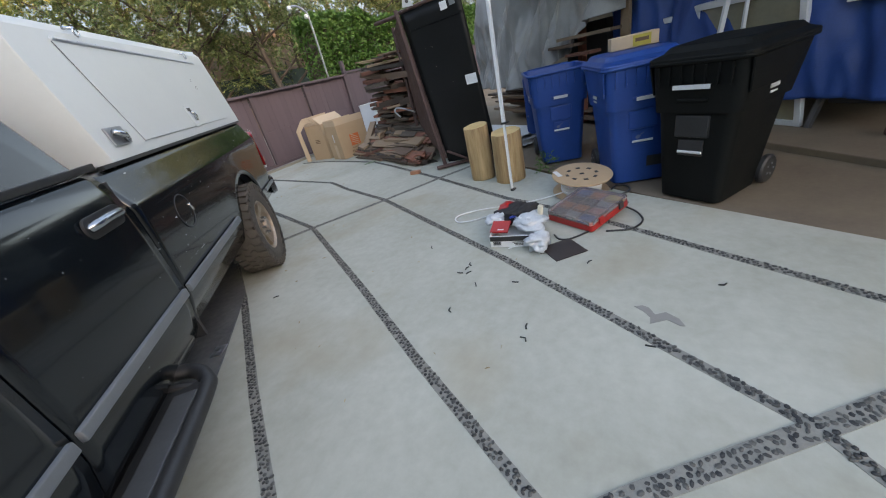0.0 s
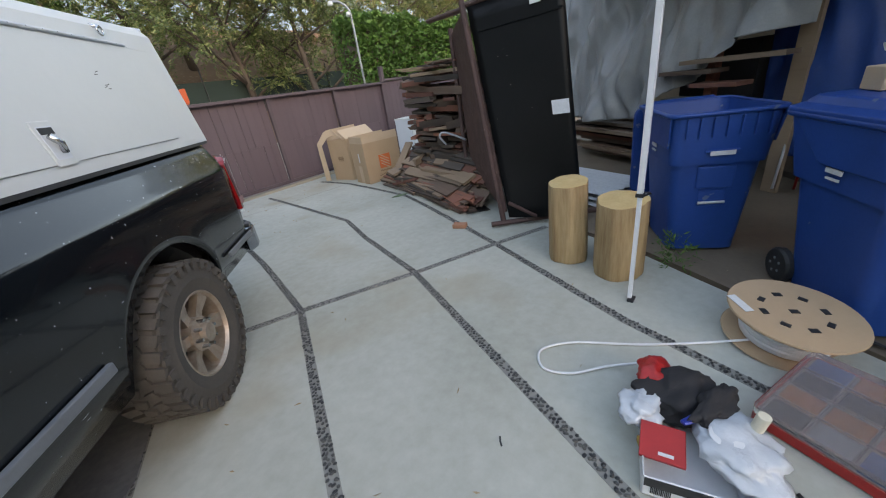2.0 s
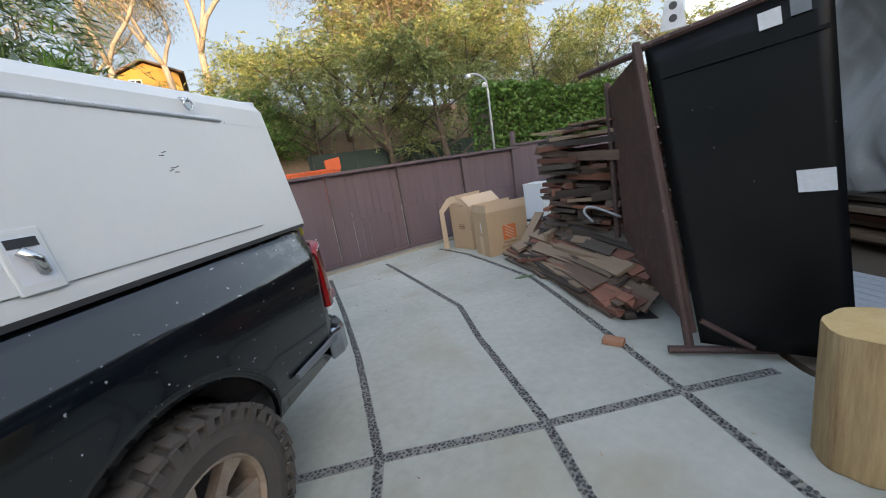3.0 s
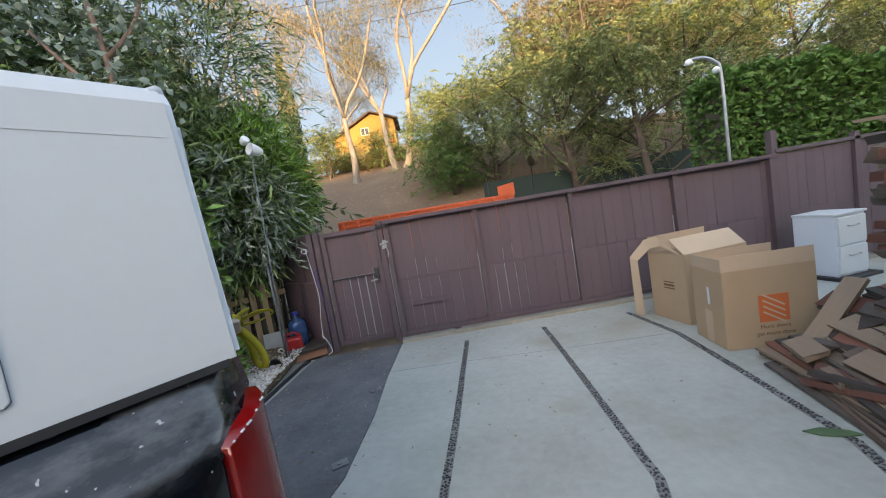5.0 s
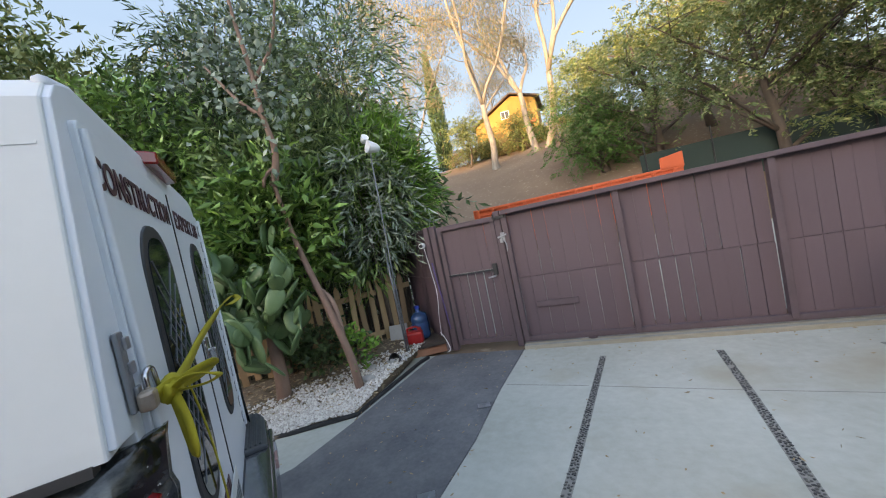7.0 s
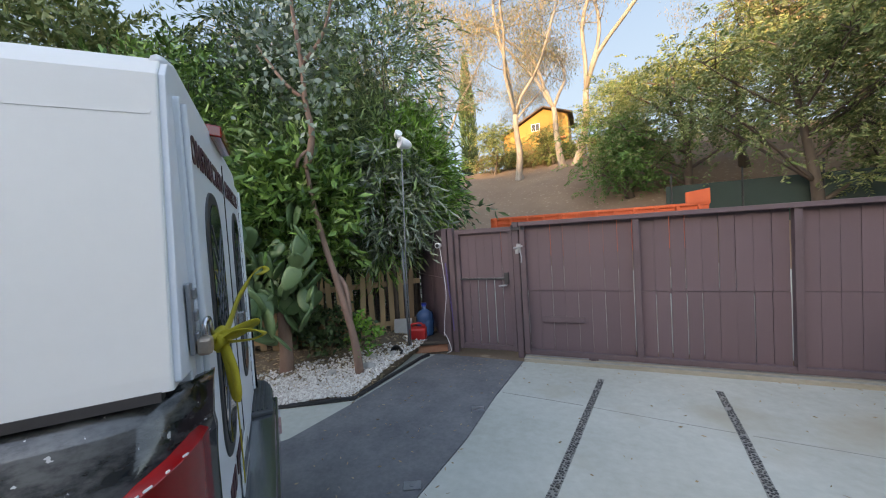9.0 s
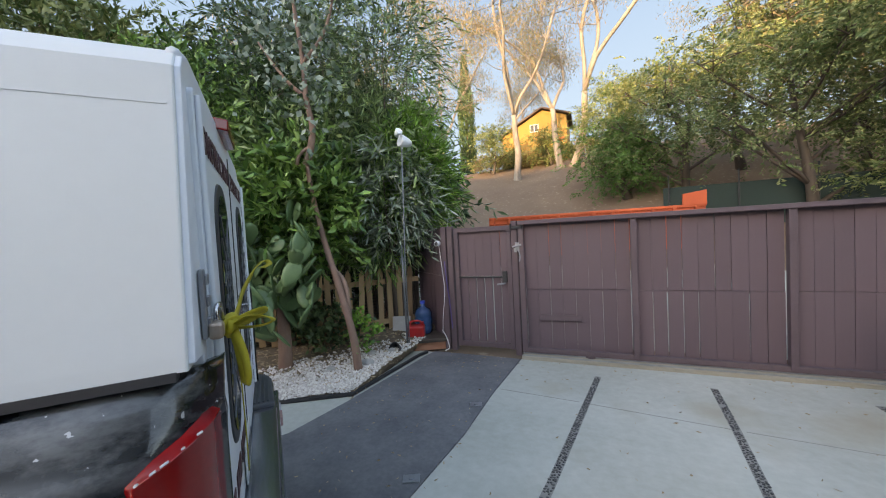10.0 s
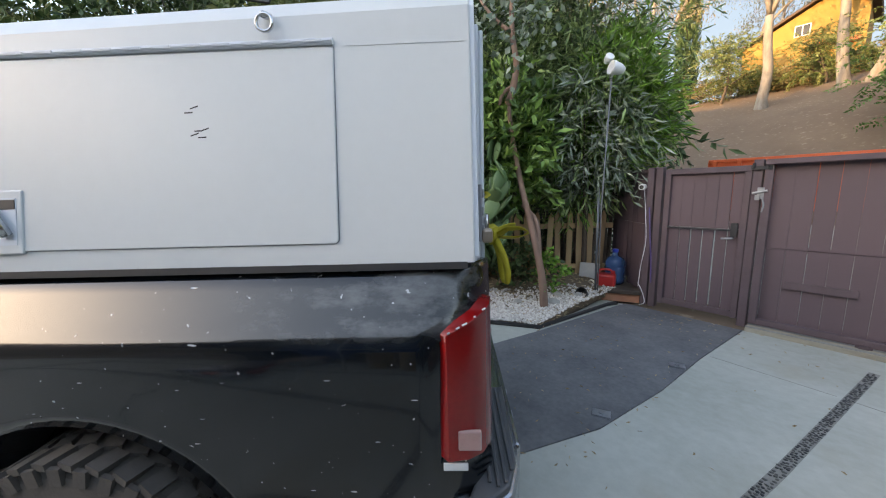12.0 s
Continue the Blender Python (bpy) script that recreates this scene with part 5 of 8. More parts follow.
# logs
def log(x, y, r, h, seed, lean):
    rn = random.Random(seed)
    e = thing("log_stump", pose(x, y, 0, lean, 0, 0), "peeled yellow-brown upright log round on the concrete", "log", group="log rounds")
    bm = bmesh.new()
    seg = 40
    wob = [1 + 0.035 * math.sin(3 * a + seed) + 0.025 * math.sin(7 * a + 2 * seed) + rn.uniform(-0.012, 0.012) for a in [2 * math.pi * k / seg for k in range(seg)]]
    rings = []
    for z, s in ((0, 0.97), (0.012, 1.0), (h * 0.35, 1.0), (h * 0.7, 0.985), (h - 0.012, 0.975), (h, 0.95)):
        rings.append([bm.verts.new((r * s * wob[k] * math.cos(2 * math.pi * k / seg), r * s * wob[k] * math.sin(2 * math.pi * k / seg), z + (0.015 * math.cos(2 * math.pi * k / seg) if z > h * 0.8 else 0))) for k in range(seg)])
    for p, q in zip(rings, rings[1:]):
        for k in range(seg):
            bm.faces.new((p[k], p[(k + 1) % seg], q[(k + 1) % seg], q[k]))
    bm.faces.new(rings[0][::-1])
    part("trunk", bm, LOGWOOD, e, smooth=True)
    bm = bmesh.new()
    top = [bm.verts.new((r * 0.955 * wob[k] * math.cos(2 * math.pi * k / seg), r * 0.955 * wob[k] * math.sin(2 * math.pi * k / seg), h + 0.001 + 0.015 * math.cos(2 * math.pi * k / seg))) for k in range(seg)]
    mid = [bm.verts.new((r * 0.5 * math.cos(2 * math.pi * k / seg), r * 0.5 * math.sin(2 * math.pi * k / seg), h + 0.004 + 0.008 * math.cos(2 * math.pi * k / seg))) for k in range(seg)]
    for k in range(seg):
        bm.faces.new((top[k], top[(k + 1) % seg], mid[(k + 1) % seg], mid[k]))
    bm.faces.new(mid)
    part("cut_face", bm, LOGEND, e, "pale sawn end")


log(6.42, 4.60, 0.150, 0.645, 1, -1)
log(6.335, 4.20, 0.170, 0.565, 5, 0)

# canopy leg
leg = thing("canopy_pole", pose(5.975, 4.025, 0), "white square canopy leg with a black clamp", "pole")
part("lower_tube", box((0, 0, 0.375), (0.024, 0.024, 0.70)), POLE_PAINT, leg, bevel=0.003)
part("upper_tube", box((0, 0, 1.75), (0.032, 0.032, 2.06)), POLE_PAINT, leg, bevel=0.003)
part("foot", box((0.012, -0.008, 0.008), (0.07, 0.04, 0.016)), BLACK, leg, "black foot plate", bevel=0.004)
bm = box((0, 0, 0.725), (0.042, 0.042, 0.022))
tube([(-0.02, -0.02, 0.725), (0.03, -0.045, 0.728), (0.055, -0.03, 0.72)], 0.006, 6, bm=bm)
part("clamp", bm, BLACK, leg, "black clamp")

# cable reel
reel = thing("cable_reel", pose(5.95, 3.29, 0.01, 3, -6, 30) @ Matrix.Diagonal((0.87, 0.87, 1, 1)), "brown fibreboard reel wound with white cable", "cable reel")
for z0, z1, r in ((0.0, 0.012, 0.30), (0.165, 0.178, 0.315)):
    part("flange", lathe([(0.03, z0), (r - 0.004, z0), (r, (z0 + z1) / 2), (r - 0.004, z1), (0.03, z1)], 40), CARD, reel, "tan fibreboard flange")
bm = bmesh.new()
for k in range(8):
    ring_r = 0.20 + 0.006 * (k % 2)
    tube([(ring_r * math.cos(a), ring_r * math.sin(a), 0.024 + k * 0.018) for a in [2 * math.pi * j / 40 for j in range(40)]], 0.011, 6, bm=bm, closed=True)
part("cable", bm, WHITE_PLASTIC, reel, "white electric cable", smooth=True)
for k in range(9):
    a, rr = 2 * math.pi * k / 8, 0.155 if k < 8 else 0.0
    part("hole", box((rr * math.cos(a), rr * math.sin(a), 0.1795), (0.032, 0.045, 0.003), m=Matrix.Rotation(a, 4, "Z")), BLACK, reel, "dark square hole")
part("paper_label", box((0.07, 0.245, 0.1805), (0.15, 0.05, 0.003), m=Matrix.Rotation(0.2, 4, "Z")), WHITE_MARK, reel, "white paper label")
tagged(ob_of("loose_cable", tube(smooth_line([(5.80, 3.42, 0.05), (5.71, 3.62, 0.012), (5.55, 3.88, 0.01), (5.40, 4.18, 0.01), (5.25, 4.31, 0.01), (5.13, 4.24, 0.01), (5.17, 4.10, 0.012), (5.30, 3.97, 0.014), (5.36, 3.82, 0.06)], 8), 0.0065, 8), WHITE_PLASTIC, smooth=True), "white electric cable looped on the concrete", "cable")

# open carton with odds and ends
tray = thing("open_carton", pose(4.98, 3.58, 0.002, 0, 0, -76) @ Matrix.Diagonal((0.9, 1.35, 0.9, 1)), "shallow open white carton holding odds and ends", "carton")
bm = box((0, 0, 0.006), (0.36, 0.30, 0.01))
for c, s in (((0, -0.15, 0.055), (0.36, 0.006, 0.11)), ((0, 0.15, 0.055), (0.36, 0.006, 0.11)), ((-0.18, 0, 0.055), (0.006, 0.30, 0.11)), ((0.18, 0, 0.055), (0.006, 0.30, 0.11))):
    box(c, s, bm=bm)
part("carton", bm, WHITE_PLASTIC, tray, bevel=0.003)
part("edge_print", box((0, -0.1545, 0.085), (0.355, 0.003, 0.045)), BLACK, tray, "black printed edge")
bm = bmesh.new()
for k in range(12):
    box((-0.15 + k * 0.006, -0.1545, 0.04), (0.003 if k % 3 else 0.0045, 0.002, 0.035), bm=bm)
part("barcode", bm, BLACK, tray)
bm = bmesh.new()
for k in range(3):
    box((0.08, -0.1545, 0.05 - 0.014 * k), (0.12 - 0.02 * k, 0.002, 0.006), bm=bm)
part("small_print", bm, BLACK, tray)


def crumple(r, squash, seed, sub=3, amp=0.35):
    """A crumpled lump."""
    bm = bmesh.new()
    bmesh.ops.create_icosphere(bm, subdivisions=sub, radius=1.0)
    for v in bm.verts:
        n = noise.noise(v.co * 1.6 + Vector((seed, 0, 0))) + 0.6 * abs(noise.noise(v.co * 3.7 + Vector((0, seed, 0)))) + 0.25 * noise.noise(v.co * 8 + Vector((0, 0, seed)))
        v.co *= 1 + amp * n
        v.co = Vector((v.co.x * r * squash[0], v.co.y * r * squash[1], v.co.z * r * squash[2]))
    return bm


def small(name, bm, material, x, y, z, label, category, rz=0.0, rx=0.0, smooth=False, bevel=0.0):
    o = ob_of(name, bm, material, smooth=smooth, bevel=bevel, m=pose(x, y, z, rx, 0, rz))
    return tagged(o, label, category)


FABRIC = mat("black_fabric", (0.014, 0.014, 0.016), (0.03, 0.028, 0.03), rough=0.85, scale=14, fine=120, bump=0.3)
small("tool_pouch", crumple(0.155, (1.05, 0.75, 0.42), 3.1, 4, 0.42), FABRIC, 5.18, 3.64, 0.11, "open black fabric tool pouch in the carton", "pouch", -40, smooth=True)
small("pouch_flap", crumple(0.10, (1.3, 0.5, 0.22), 6.4, 4, 0.5), FABRIC, 5.14, 3.52, 0.17, "stiff black pouch flap standing over the carton", "pouch", -20, 25, smooth=True)
small("red_cloth", crumple(0.075, (1.1, 0.8, 0.45), 7.3, 4, 0.45), RED_PLASTIC, 5.25, 3.76, 0.13, "crumpled red cloth beside the pouch", "cloth", smooth=True)
small("paper_wad", crumple(0.085, (1.1, 0.85, 0.45), 1.7, 4, 0.4), THIN_PLASTIC, 5.03, 3.76, 0.12, "crumpled white paper in the carton", "paper", smooth=True)
small("red_box", box((0, 0, 0.008), (0.15, 0.14, 0.016)), RED_PLASTIC, 4.90, 3.66, 0.105, "flat red packet in the carton", "packet", -80, 14, bevel=0.003)
small("packet_label", box((0, 0, 0.002), (0.05, 0.012, 0.003)), WHITE_MARK, 4.855, 3.64, 0.1085, "white label strip on the red packet", "label", -80, 14)
small("yellow_tape", box((0, 0, 0.015), (0.10, 0.05, 0.03)), mat("amber_card", (0.45, 0.25, 0.05), rough=0.7, scale=9), 4.90, 3.69, 0.07, "strip of amber card in the carton", "card", -60, bevel=0.003)
small("blue_marker", rod((0, -0.07, 0), (0, 0.07, 0), 0.009), mat("blue_pen", (0.02, 0.06, 0.42), rough=0.3, scale=9, bump=0.0), 5.06, 3.58, 0.15, "blue plastic pen on the carton", "pen", 60, bevel=0.002)
small("blue_marker", rod((0, -0.065, 0), (0, 0.065, 0), 0.008), bpy.data.materials["blue_pen"], 5.04, 3.565, 0.155, "blue plastic pen on the carton", "pen", 48, bevel=0.002)
small("tape_roll", lathe([(0.03, 0), (0.055, 0), (0.055, 0.05), (0.03, 0.05)], 28), WHITE_PLASTIC, 5.00, 3.48, 0.12, "white roll of tape in the carton", "tape roll", bevel=0.003)
small("glue_tube", rod((0, 0, 0), (0, 0, 0.10), 0.022, seg=20), mat("cream_plastic", (0.72, 0.68, 0.55), rough=0.4, scale=9), 5.11, 3.40, 0.12, "cream plastic tube standing in the carton", "tube", 0, 8, bevel=0.003)
small("plastic_bag", crumple(0.125, (1.15, 1.0, 0.36), 5.2, 4, 0.48), THIN_PLASTIC, 5.00, 3.45, 0.13, "crumpled thin white plastic bag over the carton", "plastic bag", 30, smooth=True)
small("plastic_bag", crumple(0.105, (1.15, 0.8, 0.62), 9.6, 4, 0.55), THIN_PLASTIC, 4.84, 3.33, 0.06, "crumpled thin white plastic bag trailing on the concrete", "plastic bag", 10, smooth=True)
small("dark_sheet", box((0, 0, 0.004), (0.25, 0.235, 0.006)), mat("dark_slate", (0.022, 0.02, 0.022), (0.05, 0.035, 0.03), rough=0.5, scale=5, bump=0.1), 4.815, 3.13, 0.002, "square dark sheet lying on the concrete", "sheet", -42, bevel=0.001)
small("paper_strip", tube(smooth_line([(0, 0, 0.004), (0.03, -0.03, 0.006), (0.05, -0.06, 0.004)], 4), 0.006, 6), WHITE_PLASTIC, 4.75, 3.54, 0.0, "white plastic tie on the concrete", "tie")

# parts organiser
org = thing("parts_organiser", pose(5.40, 3.10, 0.038, 0, -8, -25) @ Matrix.Diagonal((1, 1.14, 1, 1)), "red parts organiser with a clear compartment lid", "organiser")
bm = slab(rounded(0.46, 0.40, 0.03), 0.0, 0.055)
part("tray", bm, RED_PLASTIC, org, "red plastic tray", bevel=0.004)
part("well", slab(rounded(0.43, 0.37, 0.02), 0.056, 0.0565), mat("tray_grey", (0.40, 0.36, 0.37), (0.28, 0.24, 0.25), rough=0.6, scale=8), org)
tones = [mat("bits_" + n, c, rough=0.5, scale=40, fine=120, bump=0.4) for n, c in (("steel", (0.40, 0.42, 0.45)), ("blue", (0.12, 0.20, 0.42)), ("orange", (0.55, 0.24, 0.12)), ("pink", (0.58, 0.32, 0.32)), ("yellow", (0.55, 0.45, 0.15)), ("dark", (0.10, 0.10, 0.11)))]
rn = random.Random(11)
for i in range(4):
    for j in range(3):
        part("compartment", box((-0.16 + i * 0.107, -0.122 + j * 0.122, 0.064), (0.092, 0.106, 0.014)), tones[(i * 3 + j * 5 + rn.randrange(2)) % 6], org, "compartment of small fixings", bevel=0.004)
lidm = bmesh.new()
slab(rounded(0.455, 0.395, 0.03), 0.084, 0.089, bm=lidm)
lid = part("lid", lidm, CLEAR_PLASTIC, org, "clear plastic lid")
lid.visible_shadow = False
for i in range(5):
    part("divider", box((-0.2135 + i * 0.107, 0, 0.078), (0.003, 0.37, 0.010)), CLEAR_PLASTIC, lid).visible_shadow = False
for j in range(4):
    part("divider", box((0, -0.183 + j * 0.122, 0.0775), (0.43, 0.003, 0.009)), CLEAR_PLASTIC, lid).visible_shadow = False
bm = bmesh.new()
for k, (a, b) in enumerate(zip(rounded(0.46, 0.40, 0.03), rounded(0.46, 0.40, 0.03)[1:] + rounded(0.46, 0.40, 0.03)[:1])):
    v = [bm.verts.new((*a, 0.055)), bm.verts.new((*b, 0.055)), bm.verts.new((*b, 0.088)), bm.verts.new((*a, 0.088))]
    bm.faces.new(v)
part("rim", bm, CLEAR_PLASTIC, org, "clear reddish rim").visible_shadow = False
for s in (-1, 1):
    part("catch", box((s * 0.12, -0.205, 0.055), (0.05, 0.014, 0.06)), RED_PLASTIC if s < 0 else BLACK, org, "plastic catch", bevel=0.004)
tagged(ob_of("power_cord", tube(smooth_line([(5.12, 3.02, 0.008), (4.98, 3.12, 0.008), (4.96, 3.20, 0.008), (5.02, 3.26, 0.008)], 8), 0.0075, 6), BLACK, smooth=True), "black power cord on the concrete", "cord")
tagged(ob_of("power_cord", tube(smooth_line([(5.14, 2.90, 0.008), (5.20, 2.74, 0.008), (5.35, 2.68, 0.008), (5.50, 2.74, 0.01), (5.56, 2.84, 0.03)], 8), 0.008, 6), BLACK, smooth=True), "black power cord beside the organiser", "cord")
small("plug", crumple(0.035, (1.6, 0.7, 0.6), 2.0, 2, 0.15), BLACK, 5.62, 2.86, 0.022, "black plug lying on the concrete", "plug", -30, smooth=True)
small("wire_coil", tube(smooth_line([(5.98, 3.02, 0.012), (6.10, 2.98, 0.012), (6.04, 2.88, 0.012), (5.90, 2.86, 0.03), (5.82, 2.92, 0.02)], 6), 0.009, 6), BLACK, 0, 0, 0, "black wire coil beside the reel", "wire", smooth=True)

# brick, stain, scraps
small("brick", box((0, 0, 0.022), (0.085, 0.15, 0.044)), mat("brick_clay", (0.42, 0.20, 0.12), (0.34, 0.15, 0.09), rough=0.85, scale=9, fine=60, bump=0.3), 6.62, 5.88, 0.003, "single orange clay brick on the pebble band", "brick", 20, bevel=0.005)
spill_line = [(4.29, 2.59), (4.31, 2.55), (4.30, 2.52), (4.25, 2.485), (4.285, 2.44), (4.25, 2.38), (4.20, 2.35), (4.195, 2.37), (4.225, 2.43), (4.20, 2.46), (4.17, 2.50), (4.22, 2.505), (4.26, 2.54)]
stain = tagged(ob_of("spill", slab(spill_line, 0.0005, 0.0025), mat("dried_spill", (0.20, 0.20, 0.19), (0.26, 0.26, 0.25), rough=0.6, scale=9, bump=0.05)), "dried grey spill on the concrete", "spill", kind="structure")
rn = random.Random(3)
for x, y in ((4.64, 4.22), (4.34, 3.75), (4.41, 3.73), (4.47, 3.73), (4.36, 3.69), (4.24, 3.56), (4.34, 3.31), (3.95, 3.08), (3.85, 3.06), (4.01, 2.48), (4.61, 2.20), (4.69, 2.92), (3.63, 5.12), (3.94, 3.59)):
    a = rn.uniform(0, 180)
    small("scrap", tube([(-0.022, 0, 0.004), (0.0, rn.uniform(-0.012, 0.012), 0.005), (0.022, rn.uniform(-0.01, 0.01), 0.004)], 0.0045, 5), BLACK, x, y, 0, "scrap of black rubber on the concrete", "scrap", a)
small("leaf_litter", slab([(0, 0), (0.10, 0.045), (0.22, 0.03), (0.26, 0), (0.18, -0.03), (0.07, -0.035)], 0.003, 0.009), CACTUS, 7.22, 7.60, 0.0, "flat green leaf on the concrete", "leaf", -25)

# ---- leaning trailer with its black floor outwards ----
tr = thing("tipped_trailer", pose(0, 0, 0), "small brown steel trailer stood on end showing its black floor", "trailer")
BL, BR, TR, TL = Vector((6.86, 5.40, 0.09)), Vector((7.19, 4.75, 0.07)), Vector((7.23, 4.99, 2.12)), Vector((7.10, 5.86, 2.06))


def quad_plate(c, thick, bm=None):
    bm = bm or bmesh.new()
    n = (c[1] - c[0]).cross(c[3] - c[0]).normalized() * thick
    v = [bm.verts.new(p) for p in c] + [bm.verts.new(p + n) for p in c]
    bm.faces.new(v[:4])
    bm.faces.new(v[4:][::-1])
    for k in range(4):
        bm.faces.new((v[k], v[4 + k], v[4 + (k + 1) % 4], v[(k + 1) % 4]))
    return bm


bm = bmesh.new()
grid = [[bm.verts.new(BL.lerp(BR, i / 12).lerp(TL.lerp(TR, i / 12), j / 16)) for i in range(13)] for j in range(17)]
for j in range(16):
    for i in range(12):
        bm.faces.new((grid[j][i], grid[j][i + 1], grid[j + 1][i + 1], grid[j + 1][i]))
o = part("floor_sheet", bm, BLACK_SHEET, tr, "scuffed black sheet floor", smooth=True)
md = o.modifiers.new("thick", "SOLIDIFY")
md.thickness, md.offset = 0.02, 0
part("side_sheet", quad_plate([BL + Vector((0, 0.05, 0.05)), TL + Vector((0, 0.05, 0)), Vector((7.92, 6.68, 2.0)), Vector((7.75, 6.45, 0.35))], -0.03), RUST, tr, "brown steel side", bevel=0.004)
for a, b, r in ((BL + Vector((-0.03, 0.05, -0.05)), TL + Vector((-0.02, 0.05, 0.06)), 0.030), (TL + Vector((0, 0.08, 0.02)), TR + Vector((0, 0, 0.03)), 0.026), (BL + Vector((-0.13, 0.14, -0.05)), BR + Vector((0.25, -0.05, -0.02)), 0.028), (TL + Vector((0, 0.05, 0.0)), Vector((7.59, 6.76, 2.13)), 0.026), (Vector((7.94, 6.71, 2.05)), Vector((7.78, 6.55, 0.35)), 0.03), (BL + Vector((0.0, 0.0, 0.16)), BL + Vector((0.12, -0.25, 0.0)), 0.02), (TL + Vector((0.02, 0.02, -0.22)), TL + Vector((0.03, -0.10, 0.0)), 0.02)):
    part("frame_tube", tube([a, b], r, 8), RUST, tr, "brown steel tube")
br = bmesh.new()
base = Vector((6.98, 5.62, 2.10))
slab([(-0.07, 0), (0.07, 0), (0.035, 0.22), (0.0, 0.25), (-0.035, 0.22)], -0.008, 0.008, bm=br)
part("drilled_bracket", br, GALV, tr, "drilled steel bracket", m=Matrix.Translation(base) @ pose(0, 0, 0, 90, 0, -60))
for z in (0.06, 0.13):
    part("bracket_hole", lathe([(0.022, -0.011), (0.022, 0.011)], 16, m=Matrix.Translation(base) @ pose(0, 0, 0, 90, 0, -60) @ Matrix.Translation((0, z, 0))), BLACK, tr)
mid = lambda u, v: BL.lerp(BR, u).lerp(TL.lerp(TR, u), v)
out = (TL - BL).cross(BR - BL).normalized()
out = out if out.x < 0 else -out


def sheet_patch(u0, u1, v0, v1, off, material, name, label):
    return part(name, quad_plate([mid(u0, v0) + out * off, mid(u1, v0) + out * off, mid(u1, v1) + out * off, mid(u0, v1) + out * off], 0.003), material, tr, label)


sheet_patch(0.76, 0.95, 0.48, 0.54, 0.024, WHITE_MARK, "sticker", "white stickers")
sheet_patch(0.66, 0.77, 0.93, 0.975, 0.024, WHITE_MARK, "sticker", "white stickers")
sheet_patch(0.81, 0.90, 0.94, 0.985, 0.024, PAINT_TRIM, "sticker", "grey sticker")
sheet_patch(0.08, 0.97, 0.885, 0.895, 0.024, BLACK_SHEET, "ridge", "")

# ---- wood pile ----
pile = thing("wood_pile", pose(0, 0, 0), "tall pile of old broken planks and offcuts", "wood pile")
rn = random.Random(21)
plank_meshes = {}


def plank(x, y, z, ln, w, t, rz, rx, ry, mt):
    key = (round(ln, 1), round(w * 25) / 25, round(t * 50) / 50 or 0.02, mt.name)
    if key not in plank_meshes:
        bm = box((0, 0, 0), (key[1], key[0], key[2]))
        bmesh.ops.subdivide_edges(bm, edges=[e for e in bm.edges if abs((e.verts[0].co - e.verts[1].co).y) > 0.1], cuts=3)
        r2 = random.Random(len(plank_meshes))
        for v in bm.verts:
            end = abs(abs(v.co.y) - key[0] / 2) < 1e-4
            v.co += Vector((r2.uniform(-0.002, 0.002), r2.uniform(-0.03, 0.03) if end else 0, r2.uniform(-0.0015, 0.0015)))
        me = bpy.data.meshes.new("plank")
        bm.to_mesh(me)
        bm.free()
        me.materials.append(mt)
        plank_meshes[key] = me
    o = new("plank", plank_meshes[key])
    o.parent = pile
    o.matrix_basis = pose(x, y, z, rx, ry, rz)


MATS = (PLANK_A, PLANK_A, PLANK_B, PLANK_B, PLANK_C, PLANK_D, PLANK_D)
# the upright stack, laid roughly flat: some boards lie along the front, some show their sawn ends
for layer in range(19):
    z = 0.10 + layer * 0.083
    run = 6.35 + rn.uniform(-0.1, 0.1)
    end = 7.80 + rn.uniform(-0.12, 0.08)
    while run < end - 0.1:
        along = rn.random() < 0.55
        ln = min(rn.uniform(0.45, 1.1), end - run) if along else rn.uniform(0.45, 0.9)
        w = rn.choice((0.09, 0.12, 0.14, 0.19))
        t = rn.choice((0.03, 0.045, 0.06, 0.08, 0.10))
        set_back = 7.96 + 0.20 * (run - 6.35) / 1.6 + rn.uniform(-0.14, 0.14) + 0.06 * math.sin(layer * 1.3)
        tip = rn.choice((rn.uniform(-3, 3), rn.uniform(-3, 3), rn.uniform(-13, 13)))
        if along:
            a = rn.uniform(-18, 6)
            plank(set_back + 0.06, run + ln * 0.5, z + rn.uniform(-0.015, 0.02), ln, w, t, a, tip, rn.uniform(-8, 8), rn.choice(MATS))
            run += ln * rn.uniform(0.75, 1.0)
        else:
            a = rn.uniform(-92, -62)
            way = Vector((-math.sin(radians(a)), math.cos(radians(a)), 0))
            plank(set_back + way.x * ln / 2 - 0.05, run + way.y * ln / 2, z + rn.uniform(-0.015, 0.02), ln, w, t, a, tip * 0.5, rn.uniform(-6, 6), rn.choice(MATS))
            run += w * rn.uniform(1.0, 1.6)
    # the heart of the stack, further in
    for k in range(5):
        plank(8.42 + rn.uniform(-0.1, 0.15), 6.5 + 0.3 * k, z, 0.7, 0.19, 0.06, rn.uniform(-30, 10), 0, 0, rn.choice(MATS))
# thin strips and bright boards on top
for k in range(22):
    plank(8.15 + rn.uniform(-0.15, 0.35), 7.10 + rn.uniform(-0.35, 0.3), 1.655 + rn.uniform(0, 0.08), rn.choice((0.7, 0.9, 1.1)), rn.choice((0.04, 0.08, 0.14)), 0.02, rn.uniform(-50, 5), rn.uniform(-4, 5), rn.uniform(-6, 6), rn.choice(MATS + (PLANK_C, PLANK_C)))
